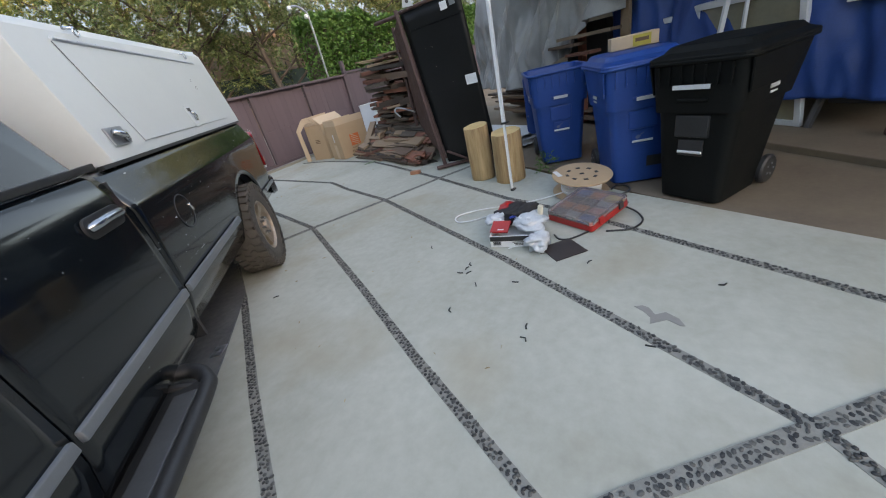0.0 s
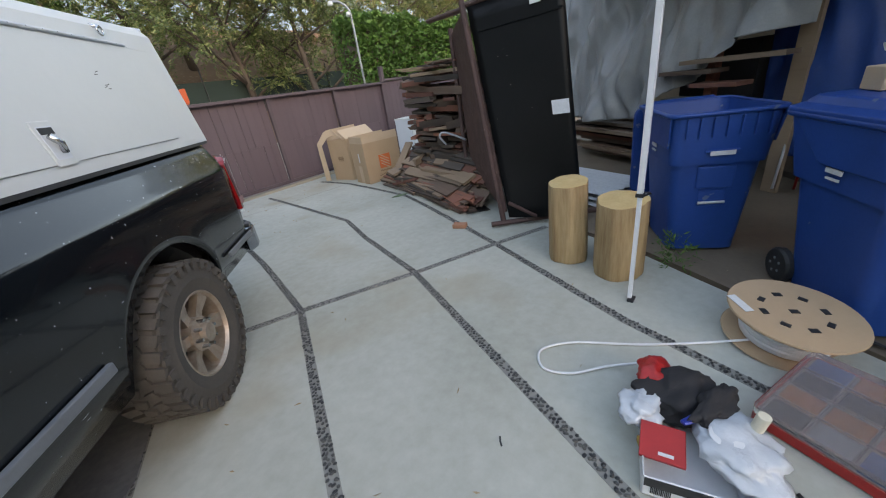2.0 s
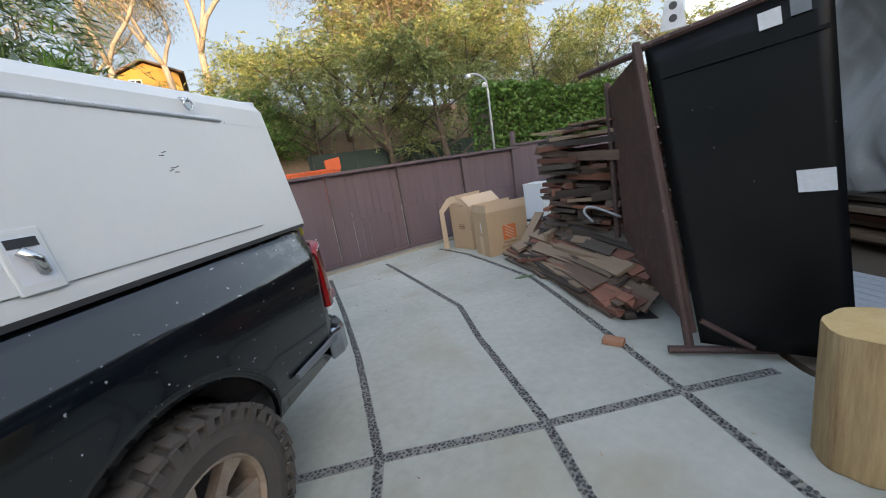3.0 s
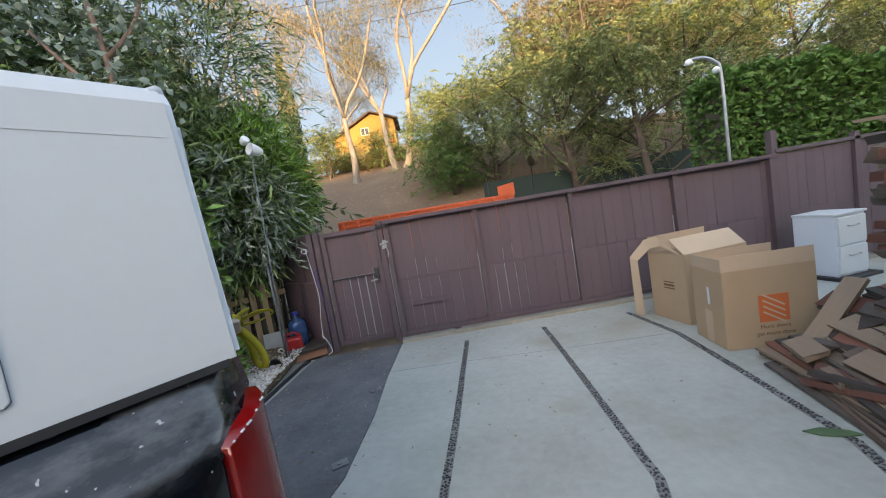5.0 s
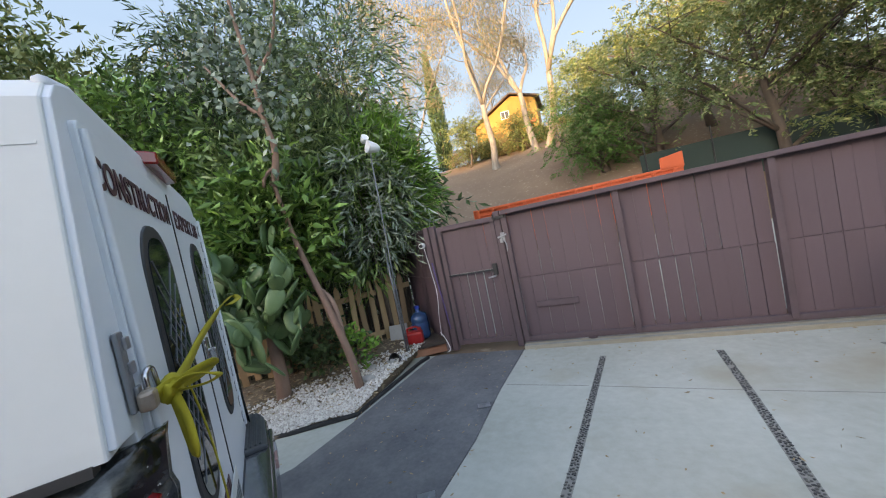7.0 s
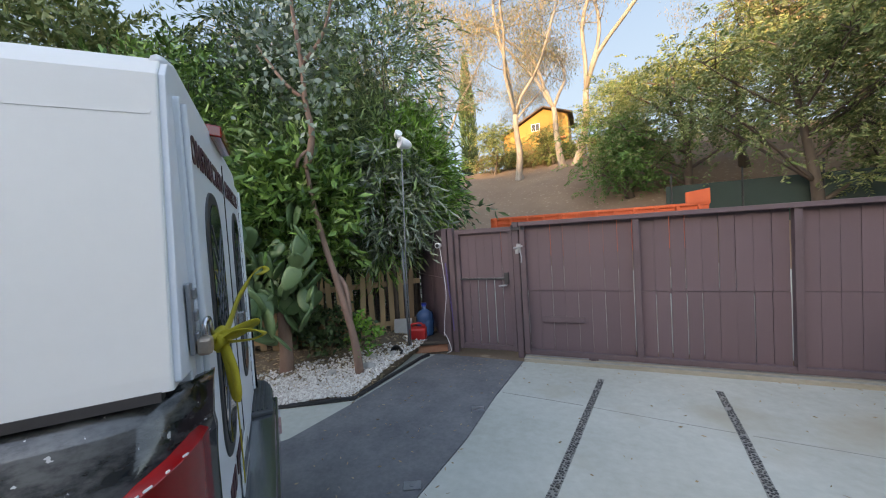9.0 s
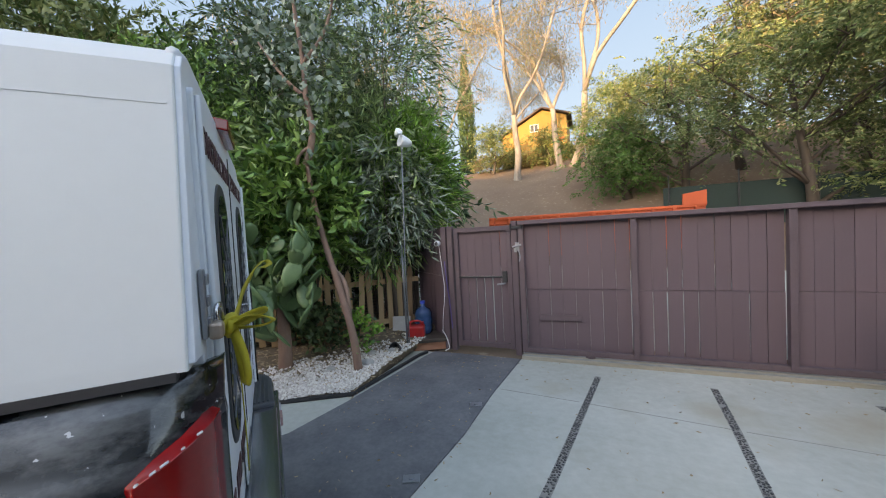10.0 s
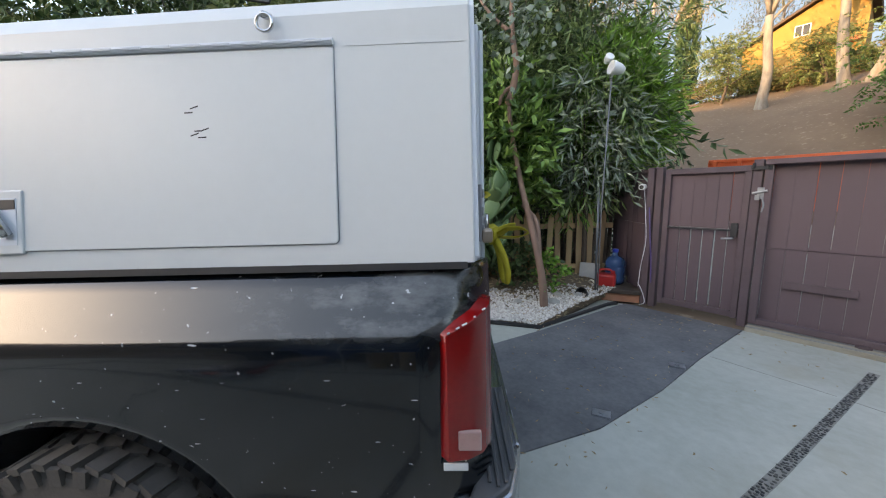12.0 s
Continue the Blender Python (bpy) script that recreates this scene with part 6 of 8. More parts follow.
# long boards slid out at its foot, running along the edge of the driveway
FOOT, RUN, IN = Vector((6.98, 6.10, 0)), Vector((0.343, 0.939, 0)), Vector((0.939, -0.343, 0))
for k in range(120):
    u = 0.80 * rn.random() ** 1.3
    ln = rn.choice((0.6, 1.1, 1.5, 1.9, 2.2))
    s0 = rn.uniform(0.25, 2.45) if ln < 1 else rn.uniform(ln * 0.5 - 0.15, 2.55 - ln * 0.5)
    w = rn.choice((0.09, 0.12, 0.14, 0.19))
    base = FOOT + RUN * s0 + IN * (u + w / 2)
    plank(base.x, base.y, 0.022 + 0.66 * u + rn.uniform(0.0, 0.05), ln, w, rn.choice((0.02, 0.02, 0.04)), -20 + rn.gauss(0, 3.5 if ln > 1 else 14), rn.gauss(0, 1.6), rn.gauss(-24, 9) if u > 0.1 else rn.gauss(-6, 4), rn.choice((PLANK_A, PLANK_A, PLANK_D, PLANK_B, PLANK_C)))
# short offcuts at the far end
for k in range(30):
    base = FOOT + RUN * rn.uniform(1.6, 2.35) + IN * rn.uniform(0.05, 0.75)
    plank(base.x, base.y, 0.03 + rn.uniform(0, 0.22), rn.uniform(0.2, 0.5), rn.choice((0.06, 0.10, 0.14)), rn.choice((0.02, 0.04)), rn.uniform(-70, 20), rn.uniform(-14, 14), rn.uniform(-18, 14), rn.choice(MATS))
plank(8.12, 8.22, 0.30, 0.9, 0.12, 0.06, -72, 38, 10, PLANK_C)
hook = tagged(ob_of("bent_pipe", tube(smooth_line([(7.50, 6.64, 0.72), (7.48, 6.72, 0.82), (7.52, 6.70, 0.87), (7.58, 6.58, 0.83), (7.64, 6.42, 0.75)], 6), 0.014, 8), GALV, smooth=True), "bent grey pipe sticking out of the wood pile", "pipe")
small("plastic_sheet", slab([(7.0, 6.05), (7.22, 6.35), (7.45, 6.2), (7.2, 5.85)], 0.002, 0.01), BLACK, 0, 0, 0, "black plastic sheeting under the planks", "sheeting")


# ---- cartons by the fence ----
def carton(x, y, w, d, h, rz, label, flaps):
    c = thing("cardboard_box", pose(x, y, 0.002, 0, 0, rz), label, "cardboard box", group="cardboard boxes by the fence")
    part("bottom", box((0, 0, 0.004), (w - 0.014, d - 0.014, 0.006)), CARD, c)
    for cc, ss in (((0, -d / 2, h / 2), (w, 0.006, h)), ((0, d / 2, h / 2), (w, 0.006, h)), ((-w / 2, 0, h / 2), (0.006, d - 0.008, h)), ((w / 2, 0, h / 2), (0.006, d - 0.008, h))):
        part("side", box(cc, ss), CARD, c, bevel=0.002)
    for px, py, pz, lx, ly, ang_x, ang_y in flaps:
        part("flap", box((0, 0, 0), (lx, ly, 0.005)), CARD_IN, c, "folded cardboard flap", m=pose(px, py, pz, ang_x, ang_y, 0))
    return c


c2 = carton(8.10, 8.81, 0.73, 0.45, 0.70, -9, "brown cardboard box printed with an orange square", [(0, -0.222, 0.765, 0.73, 0.13, 88, 0), (0, 0.222, 0.755, 0.72, 0.12, 94, 0), (-0.362, 0.0, 0.755, 0.11, 0.43, 0, 88)])
part("orange_square", box((0.02, -0.2295, 0.34), (0.235, 0.003, 0.235)), ORANGE_INK, c2, "faded orange printed square")
bm = bmesh.new()
for k in range(4):
    box((0.02, -0.2312, 0.26 + 0.05 * k), (0.20, 0.002, 0.014), m=Matrix.Rotation(radians(32), 4, "Y"), bm=bm)
part("square_pattern", bm, CARD_IN, c2, "pale slanting shapes")


def card_words(text, size, x, z, y, parent):
    cu = bpy.data.curves.new("print", "FONT")
    cu.body, cu.size, cu.extrude, cu.align_x = text, size, 0.0008, "CENTER"
    o = new("tmp", cu)
    me = bpy.data.meshes.new_from_object(o.evaluated_get(bpy.context.evaluated_depsgraph_get()))
    bpy.data.objects.remove(o)
    me.materials.clear()
    me.materials.append(BROWN_INK)
    ob = new("print", me)
    ob.parent = parent
    ob.matrix_basis = Matrix.Translation((x, y, z)) @ pose(0, 0, 0, 90, 0, 0)


card_words("More doers", 0.05, 0.02, 0.165, -0.2305, c2)
card_words("get more done", 0.05, 0.02, 0.105, -0.2305, c2)
part("tape", box((-0.3695, 0.0, 0.16), (0.003, 0.10, 0.30)), CARD_IN, c2, "pale packing tape")
part("tape", box((-0.3695, -0.02, 0.45), (0.003, 0.03, 0.16)), WHITE_MARK, c2, "torn white tape")
c1 = carton(8.24, 9.62, 0.80, 0.50, 0.76, 8, "opened brown cardboard box with a drooping flap", [(0.0, -0.16, 0.84, 0.79, 0.24, -138 + 180, 0), (0.0, 0.24, 0.84, 0.79, 0.20, 95, 0), (-0.40, 0.06, 0.80, 0.005, 0.10, 0, 0)])
fl = bmesh.new()
pts = [(-0.42, -0.22, 0.76), (-0.42, 0.06, 0.96), (-0.46, 0.22, 0.92), (-0.56, 0.36, 0.72), (-0.58, 0.34, 0.02), (-0.54, 0.24, 0.02), (-0.54, 0.26, 0.68), (-0.46, 0.14, 0.82), (-0.42, 0.02, 0.85)]
v = [fl.verts.new(p) for p in pts]
fl.faces.new((v[0], v[1], v[8]))
fl.faces.new((v[1], v[2], v[7], v[8]))
fl.faces.new((v[2], v[3], v[6], v[7]))
fl.faces.new((v[3], v[4], v[5], v[6]))
fo = part("drooping_flap", fl, CARD_IN, c1, "torn flap hanging to the ground")
md = fo.modifiers.new("thick", "SOLIDIFY")
md.thickness = 0.006
bm = bmesh.new()
for k in range(3):
    box((-0.4045, -0.02, 0.44 - 0.035 * k), (0.003, 0.14, 0.012 if k != 1 else 0.022), bm=bm)
part("print", bm, BROWN_INK, c1, "brown printed bars")
cab = thing("filing_cabinet", pose(10.335, 10.045, 0.0, 0, 0, 8), "bluish white two-drawer filing cabinet by the fence", "cabinet")
part("plinth", box((0.02, 0.0, 0.02), (0.62, 0.60, 0.04)), BLACK, cab, "dark board under the cabinet", bevel=0.004)
part("body", box((0, 0.01, 0.42), (0.46, 0.45, 0.76)), SHELL_REAR, cab, bevel=0.008)
part("top", box((0, 0, 0.81), (0.475, 0.485, 0.03)), SHELL, cab, bevel=0.006)
for z in (0.24, 0.60):
    dr = part("drawer", box((0, -0.226, z), (0.43, 0.022, 0.335)), SHELL, cab, "white drawer front", bevel=0.005)
    part("handle", tube([(-0.08, -0.236, z + 0.06), (-0.08, -0.258, z + 0.055), (0.08, -0.258, z + 0.055), (0.08, -0.236, z + 0.06)], 0.006, 6), GALV, dr, "thin steel handle", smooth=True)

# ---- lean-to stuff: stack under a grey tarp, blue tarp, old windows, bench ----
WD, WN = Vector((0.59, 0.81, 0)).normalized(), Vector((0.81, -0.59, 0)).normalized()
W0 = Vector((8.3, 3.5, 0))


def drape(name, s0, s1, zlow, ztop, off, material, label, folds, seed, lean=0.15):
    """A hanging sheet along the wall line: zlow(s) gives its lower hem."""
    n, mrows = 130, 80
    verts, faces = [], []
    for j in range(mrows):
        v = j / (mrows - 1)
        for i in range(n):
            u = i / (n - 1)
            s = s0 + (s1 - s0) * u
            z = zlow(s) + (ztop - zlow(s)) * v
            d = off + folds * (noise.noise(Vector((s * 2.2 + 0.5 * z, z * 0.7, seed))) + 0.5 * abs(noise.noise(Vector((s * 5 - z, z * 1.6, seed + 3)))) + 0.22 * abs(noise.noise(Vector((s * 6 + z * 1.2, z * 0.9, seed + 11)))) + 0.05 * noise.noise(Vector((s * 12, z * 5, seed + 6)))) + lean * v
            p = W0 + WD * s + WN * d
            verts.append((p.x, p.y, z))
    faces = [(j * n + i, j * n + i + 1, (j + 1) * n + i + 1, (j + 1) * n + i) for j in range(mrows - 1) for i in range(n - 1)]
    o = raw(name, verts, faces, material, smooth=True)
    md = o.modifiers.new("thick", "SOLIDIFY")
    md.thickness = 0.004
    return tagged(o, label, "tarpaulin")


def hem(s):
    pts = ((-0.05, 1.50), (0.45, 1.46), (0.62, 1.36), (0.78, 1.15), (0.95, 1.08), (1.3, 0.98), (1.5, 0.70), (1.9, 0.63), (5.0, 0.66))
    for (a, za), (b, zb) in zip(pts, pts[1:]):
        if s <= b:
            return za + (zb - za) * max(0.0, (s - a) / (b - a))
    return pts[-1][1]


drape("grey_tarp", -0.05, 4.6, hem, 2.75, 0.0, TARP_GREY, "creased silver-grey tarpaulin draped over stacked timber", 0.34, 4.0, 0.5)
drape("blue_tarp", -3.2, 0.45, lambda s: 0.35, 2.9, 0.42, TARP_BLUE, "creased blue tarpaulin hung at the back", 0.14, 9.0, 0.1)
stack = thing("timber_stack", pose(W0.x, W0.y, 0, 0, 0, math.degrees(math.atan2(0.81, 0.59)) - 90), "stack of reddish boards under the grey tarpaulin", "timber stack")
rn = random.Random(8)
for k in range(26):
    w, h, ln = rn.choice((0.15, 0.2, 0.25)), rn.choice((0.03, 0.045)), rn.uniform(1.6, 2.8)
    o = part("stack_board", box((0, 0, 0), (w, ln, h)), rn.choice((PLANK_B, PLANK_A, PLANK_C, PLANK_D)), stack, m=pose(0.28 + rn.uniform(-0.1, 0.5), 2.2 + rn.uniform(-0.5, 0.5), 0.10 + k * 0.022, 0, 0, rn.uniform(-3, 3)))
for s, z, ln, rz, mt in ((0.45, 1.30, 0.95, 8, PLANK_C), (0.55, 1.07, 0.5, 2, PLANK_B), (0.9, 1.20, 0.7, -4, PLANK_A), (0.75, 0.92, 0.8, 3, PLANK_D)):
    part("shelf_board", box((0, 0, 0), (0.22, ln, 0.04)), mt, stack, m=pose(0.05, s, z, 0, 0, rz))
part("cross_post", box((0.35, 0.05, 1.2), (0.045, 0.14, 2.6)), PLANK_C, stack, "upright tan board")
part("cross_post", box((0.30, 0.85, 0.7), (0.09, 0.09, 1.4)), PLANK_B, stack)
# one plain black block behind the shelf boards
part("dark_shelf", box((0.60, 0.95, 0.75), (0.3, 0.9, 1.4)), BLACK, stack, "plain black block behind the boards")
pipes = thing("corrugated_sheets", pose(7.55, 4.72, 0.0, 0, 0, -30), "pale corrugated sheets stacked on the floor", "sheets")
for k in range(3):
    bm = bmesh.new()
    rows = [[bm.verts.new((x * 0.05, y, 0.012 * (x % 2) + 0.03 + 0.06 * k)) for x in range(16)] for y in (-0.1, 1.5)]
    for i in range(15):
        bm.faces.new((rows[0][i], rows[0][i + 1], rows[1][i + 1], rows[1][i]))
    o = part("sheet", bm, WHITE_MARK, pipes, m=pose(0.02 * k, 0.04 * k, 0.0, 0, 0, 3 * k))
    md = o.modifiers.new("thick", "SOLIDIFY")
    md.thickness = 0.004
for q, col, ln in (((8.52, 3.16), RED_PLASTIC, 1.9), ((8.50, 3.32), POLE_PAINT, 1.7)):
    tagged(ob_of("stick", tube([(q[0], q[1], 0.05), (q[0] + 0.28, q[1] - 0.08, ln)], 0.012, 8), col, smooth=True), "thin stick leaning on the tarpaulin", "stick")


def old_window(x, y, w, h, rz, tilt, pane, label):
    e = thing("old_window", pose(x, y, 0.05, tilt, 0, rz), label, "window", group="old windows leaning at the back")
    for c, s in (((0, 0, 0.03), (w, 0.05, 0.06)), ((0, 0, h - 0.03), (w, 0.05, 0.06)), ((-w / 2 + 0.03, 0, h / 2), (0.06, 0.05, h)), ((w / 2 - 0.03, 0, h / 2), (0.06, 0.05, h))):
        part("frame_bar", box(c, s), POLE_PAINT, e, bevel=0.004)
    part("pane", box((0, 0, h / 2), (w - 0.1, 0.008, h - 0.1)), pane, e, "dusty glass pane")


old_window(8.35, 2.35, 1.3, 1.25, 52, -10, DUSTY_GLASS, "old white-framed window leaning at the back")
old_window(8.0, 1.95, 1.15, 1.32, 46, -12, DUSTY_GLASS, "old white-framed window with dusty glass")
tagged(ob_of("canopy_pole", box((0, 0, 1.35), (0.03, 0.03, 2.7)), POLE_PAINT, bevel=0.003, m=pose(7.55, 2.15, 0.03, 5, 6, 30)), "white square canopy leg beside old windows", "pole")
tagged(ob_of("canopy_pole", box((0, 0, 1.35), (0.04, 0.04, 2.7)), POLE_PAINT, bevel=0.003, m=pose(7.72, 2.42, 0.03, 3, -7, 30)), "white square canopy leg beside old windows", "pole")
bench = thing("work_bench", pose(7.75, 0.95, 0.05, 0, 0, -38), "dark steel work stand with a pale shelf", "work stand")
part("skirt", box((0.25, 0, 0.42), (1.3, 0.5, 0.42)), mat("bench_grey", (0.055, 0.055, 0.06), (0.035, 0.035, 0.04), rough=0.6, scale=6), bench, bevel=0.01)
for s in (-1, 1):
    part("leg", tube([(-0.36, s * 0.25, 0.62), (-0.52, s * 0.30, 0.0)], 0.035, 6), bpy.data.materials["bench_grey"], bench)
    part("leg", tube([(0.85, s * 0.25, 0.62), (1.0, s * 0.30, 0.0)], 0.035, 6), bpy.data.materials["bench_grey"], bench)
part("machine", box((0.3, 0.05, 0.85), (0.8, 0.5, 0.5)), BLACK, bench, "black machine body", bevel=0.04)
part("shelf", box((0.1, -0.05, 1.08), (1.5, 0.45, 0.035)), POLE_PAINT, bench, "pale shelf board", bevel=0.004)
part("crate", box((0.35, 0, 1.25), (0.6, 0.4, 0.30)), BLACK, bench, "black crate", bevel=0.01)
part("castor", lathe([(0.03, -0.02), (0.045, -0.015), (0.045, 0.015), (0.03, 0.02)], 14, m=Matrix.Translation((-0.56, -0.30, 0.045)) @ Matrix.Rotation(radians(90), 4, "X")), RUST, bench)
# house wall, raised to darken the truck's reflections; unseen roof added for shade
wall_m = pose(10.4, 2.4, 0, 0, 0, math.degrees(math.atan2(0.81, 0.59)))
tagged(ob_of("house_wall", box((-1.0, -0.1, 2.7), (11.0, 0.2, 5.6)), WALLPAINT, m=wall_m), "tan stucco house wall behind the lean-to, raised to block sky light", "wall", kind="structure")
tagged(ob_of("lean_to_roof", box((-2.2, 1.75, 3.05), (8.5, 3.3, 0.08)), PLANK_D, m=wall_m), "unseen grey boarded roof added to shade the lean-to", "roof", kind="structure")

# ---- garden bed behind the truck ----
GRAVEL = mat("white_gravel", (0.66, 0.63, 0.58), (0.42, 0.39, 0.35), rough=0.85, island=True, scale=20, fine=90, bump=0.2)
SOIL = mat("garden_soil", (0.20, 0.15, 0.10), (0.11, 0.08, 0.055), rough=0.95, scale=3, fine=30, bump=0.6, spots=(0.34, 0.27, 0.17), spot_scale=14, spot_at=0.60)
CEDAR = mat("cedar_picket", (0.36, 0.24, 0.13), (0.24, 0.155, 0.085), rough=0.8, scale=4, fine=40, bump=0.25, stretch=(1, 1, 0.12), obj=True, mix=0.3)
STEP_WOOD = mat("dark_timber", (0.07, 0.052, 0.04), (0.04, 0.03, 0.025), rough=0.8, scale=6, fine=50, bump=0.25)
BRICK = bpy.data.materials["brick_clay"]
JUG = mat("blue_jug", (0.05, 0.16, 0.36), (0.04, 0.12, 0.28), rough=0.15, scale=6, bump=0.02, trans=0.45, rvar=0.05)
STICK = mat("dry_litter", (0.42, 0.32, 0.20), (0.30, 0.21, 0.12), rough=0.9, island=True, scale=9, bump=0.1)


def bed_z(x, y):
    """The garden bed rises gently from its edging to the picket fence."""
    t = max(0.0, min(1.0, ((3.35 - x) * 0.35 + (y - 9.0) * 0.55) / 1.1))
    return 0.03 + 0.20 * t + 0.03 * noise.noise(Vector((x * 2, y * 2, 1)))


bv, bf, n = [], [], 46
for j in range(n):
    for i in range(n):
        u, v = i / (n - 1), j / (n - 1)
        y = 8.0 + 4.2 * v
        edge = 3.24 + 0.06 * (y - 9.0) / 1.3 if y > 9.0 else 2.74 + 0.50 * max(-1.5, (y - 8.68)) / 0.36
        x = -2.6 + (min(edge, 3.40) + 2.6) * u
        bv.append((x, y, bed_z(x, y)))
bf = [(j * n + i, j * n + i + 1, (j + 1) * n + i + 1, (j + 1) * n + i) for j in range(n - 1) for i in range(n - 1)]
bed = raw("garden_bed", bv, bf, SOIL, smooth=True)
md = bed.modifiers.new("thick", "SOLIDIFY")
md.thickness, md.offset = 0.12, -1
tagged(bed, "dry brown garden bed with litter", "garden bed", kind="structure")
edging = tagged(ob_of("edging", tube([(3.47, 10.34, 0.02), (3.42, 10.2, 0.02), (3.28, 9.0, 0.02), (2.74, 8.68, 0.02), (2.0, 8.35, 0.02)], 0.022, 6), BLACK), "black plastic garden edging", "edging", kind="structure")

rng = np.random.default_rng(5)
gv, gf = [], []
count = 0
while count < 5200:
    x, y = rng.uniform(1.2, 3.42), rng.uniform(8.3, 10.5)
    if y > 9.0:
        if x > 3.24 + 0.14 * (y - 9.0) / 1.3:
            continue
    elif x > 2.70 + 0.54 * (y - 8.66) / 0.34:
        continue
    d = (3.35 - x) + 0.9 * (y - 9.4)
    if rng.random() > 1.2 - d * 1.05 or y < 8.0 + 0.2:
        continue
    r = rng.uniform(0.009, 0.022)
    c = np.array([x, y, bed_z(x, y) + r * 0.4])
    octa = np.array([[1, 0, 0], [-1, 0, 0], [0, 1, 0], [0, -1, 0], [0, 0, 0.8], [0, 0, -0.8]]) * rng.uniform(0.7, 1.2, (6, 1)) * r
    a = rng.uniform(0, 3.14)
    rot = np.array([[np.cos(a), -np.sin(a), 0], [np.sin(a), np.cos(a), 0], [0, 0, 1]])
    b0 = len(gv)
    gv += [tuple(p) for p in octa @ rot.T + c]
    gf += [(b0 + i, b0 + j, b0 + k) for i, j, k in ((0, 2, 4), (2, 1, 4), (1, 3, 4), (3, 0, 4), (2, 0, 5), (1, 2, 5), (3, 1, 5), (0, 3, 5))]
    count += 1
tagged(raw("white_gravel", gv, gf, GRAVEL), "white gravel scattered over the garden bed", "gravel", kind="stuff")
pos = np.stack([rng.uniform(1.5, 3.35, 900), rng.uniform(8.9, 10.9, 900), np.zeros(900)], 1)
pos[:, 2] = [bed_z(x, y) + 0.012 for x, y in pos[:, :2]]
tagged(leaves("leaf_litter_scatter", pos, rng.normal(size=(900, 3)) * [1, 1, 0.12], 0.06, 0.014, STICK, seed=3), "dry leaves and twigs littering the bed", "leaf litter", kind="stuff")

scatter = np.concatenate([np.stack([rng.uniform(3.4, 4.6, 130), rng.uniform(7.2, 10.35, 130), np.full(130, 0.016)], 1), np.stack([rng.uniform(3.2, 8.5, 170), 10.4 - 2.6 * rng.random(170) ** 2.2, np.full(170, 0.014)], 1), np.stack([rng.uniform(3.0, 7.0, 60), rng.uniform(3.0, 9.0, 60), np.full(60, 0.004)], 1)])
tagged(leaves("driveway_litter", scatter, rng.normal(size=(len(scatter), 3)) * [1, 1, 0.05], 0.035, 0.011, STICK, seed=4), "dry leaf bits blown over the driveway", "leaf litter", kind="stuff")

# picket fence
pk = thing("picket_fence", pose(0, 0, 0), "weathered cedar picket fence behind the bed", "fence")
A, B = Vector((3.02, 10.86, 0.24)), Vector((1.15, 9.05, 0.24))
d = (B - A).normalized()
ang = math.degrees(math.atan2(d.y, d.x))
bm = bmesh.new()
v0 = [(-0.037, 0), (0.037, 0), (0.037, 0.86), (0.0, 0.93), (-0.037, 0.86)]
slab(v0, -0.009, 0.009, bm=bm)
bmesh.ops.transform(bm, verts=bm.verts, matrix=Matrix.Rotation(radians(90), 4, "X"))
me = bpy.data.meshes.new("picket")
bm.to_mesh(me)
bm.free()
me.materials.append(CEDAR)
rn = random.Random(9)
for k in range(18):
    o = new("picket", me)
    o.parent = pk
    p = A + d * (0.06 + 0.142 * k)
    o.matrix_basis = pose(p.x, p.y, 0.20 + rn.uniform(-0.02, 0.03), rn.uniform(-2, 2), rn.uniform(-3, 3), ang)
for z in (0.34, 0.92):
    part("cross_rail", box((0, 0, 0), (2.7, 0.035, 0.07)), CEDAR, pk, m=Matrix.Translation((A + B) / 2 + Vector((0.03, 0.05, z - 0.24))) @ Matrix.Rotation(radians(ang), 4, "Z"))
mesh_back = thing("wire_mesh", pose(0, 0, 0), "dark wire mesh behind the pickets", "wire mesh")
bm = bmesh.new()
off = Vector((-d.y, d.x, 0)) * -0.14
for k in range(24):
    z = 0.22 + k * 0.045
    tube([A + off + Vector((0, 0, z - 0.24)), B + off + Vector((0, 0, z - 0.24))], 0.0035, 4, bm=bm)
for k in range(40):
    p = A + off + d * (k * 0.065)
    tube([p + Vector((0, 0, -0.05)), p + Vector((0, 0, 1.05))], 0.0035, 4, bm=bm)
part("mesh", bm, BLACK, mesh_back)

# brick and timber step with the jug and the can
st = thing("garden_step", pose(3.35, 10.66, 0, 0, 0, 28), "low brick step with a dark timber top", "step")
part("brick_base", box((0, 0, 0.055), (0.44, 0.42, 0.11)), BRICK, st, bevel=0.006)
part("timber_top", box((-0.01, -0.01, 0.135), (0.50, 0.47, 0.05)), STEP_WOOD, st, bevel=0.006)
jug = thing("water_jug", pose(3.25, 10.72, 0.162), "translucent blue water jug on the step", "water jug")
part("body", lathe([(0.10, 0), (0.125, 0.015), (0.128, 0.09), (0.120, 0.11), (0.128, 0.13), (0.128, 0.22), (0.120, 0.235), (0.127, 0.25), (0.126, 0.30), (0.105, 0.345), (0.045, 0.375), (0.034, 0.39), (0.034, 0.43)], 32), JUG, jug, smooth=True)
part("cap", lathe([(0.038, 0.425), (0.038, 0.465), (0.02, 0.47)], 20), bpy.data.materials["blue_pen"], jug, "blue cap")
can = thing("fuel_can", pose(3.24, 10.50, 0.162, 0, 0, 20), "red plastic fuel can on the step", "fuel can")
part("body", box((0, 0, 0.085), (0.24, 0.16, 0.17)), RED_PLASTIC, can, bevel=0.03)
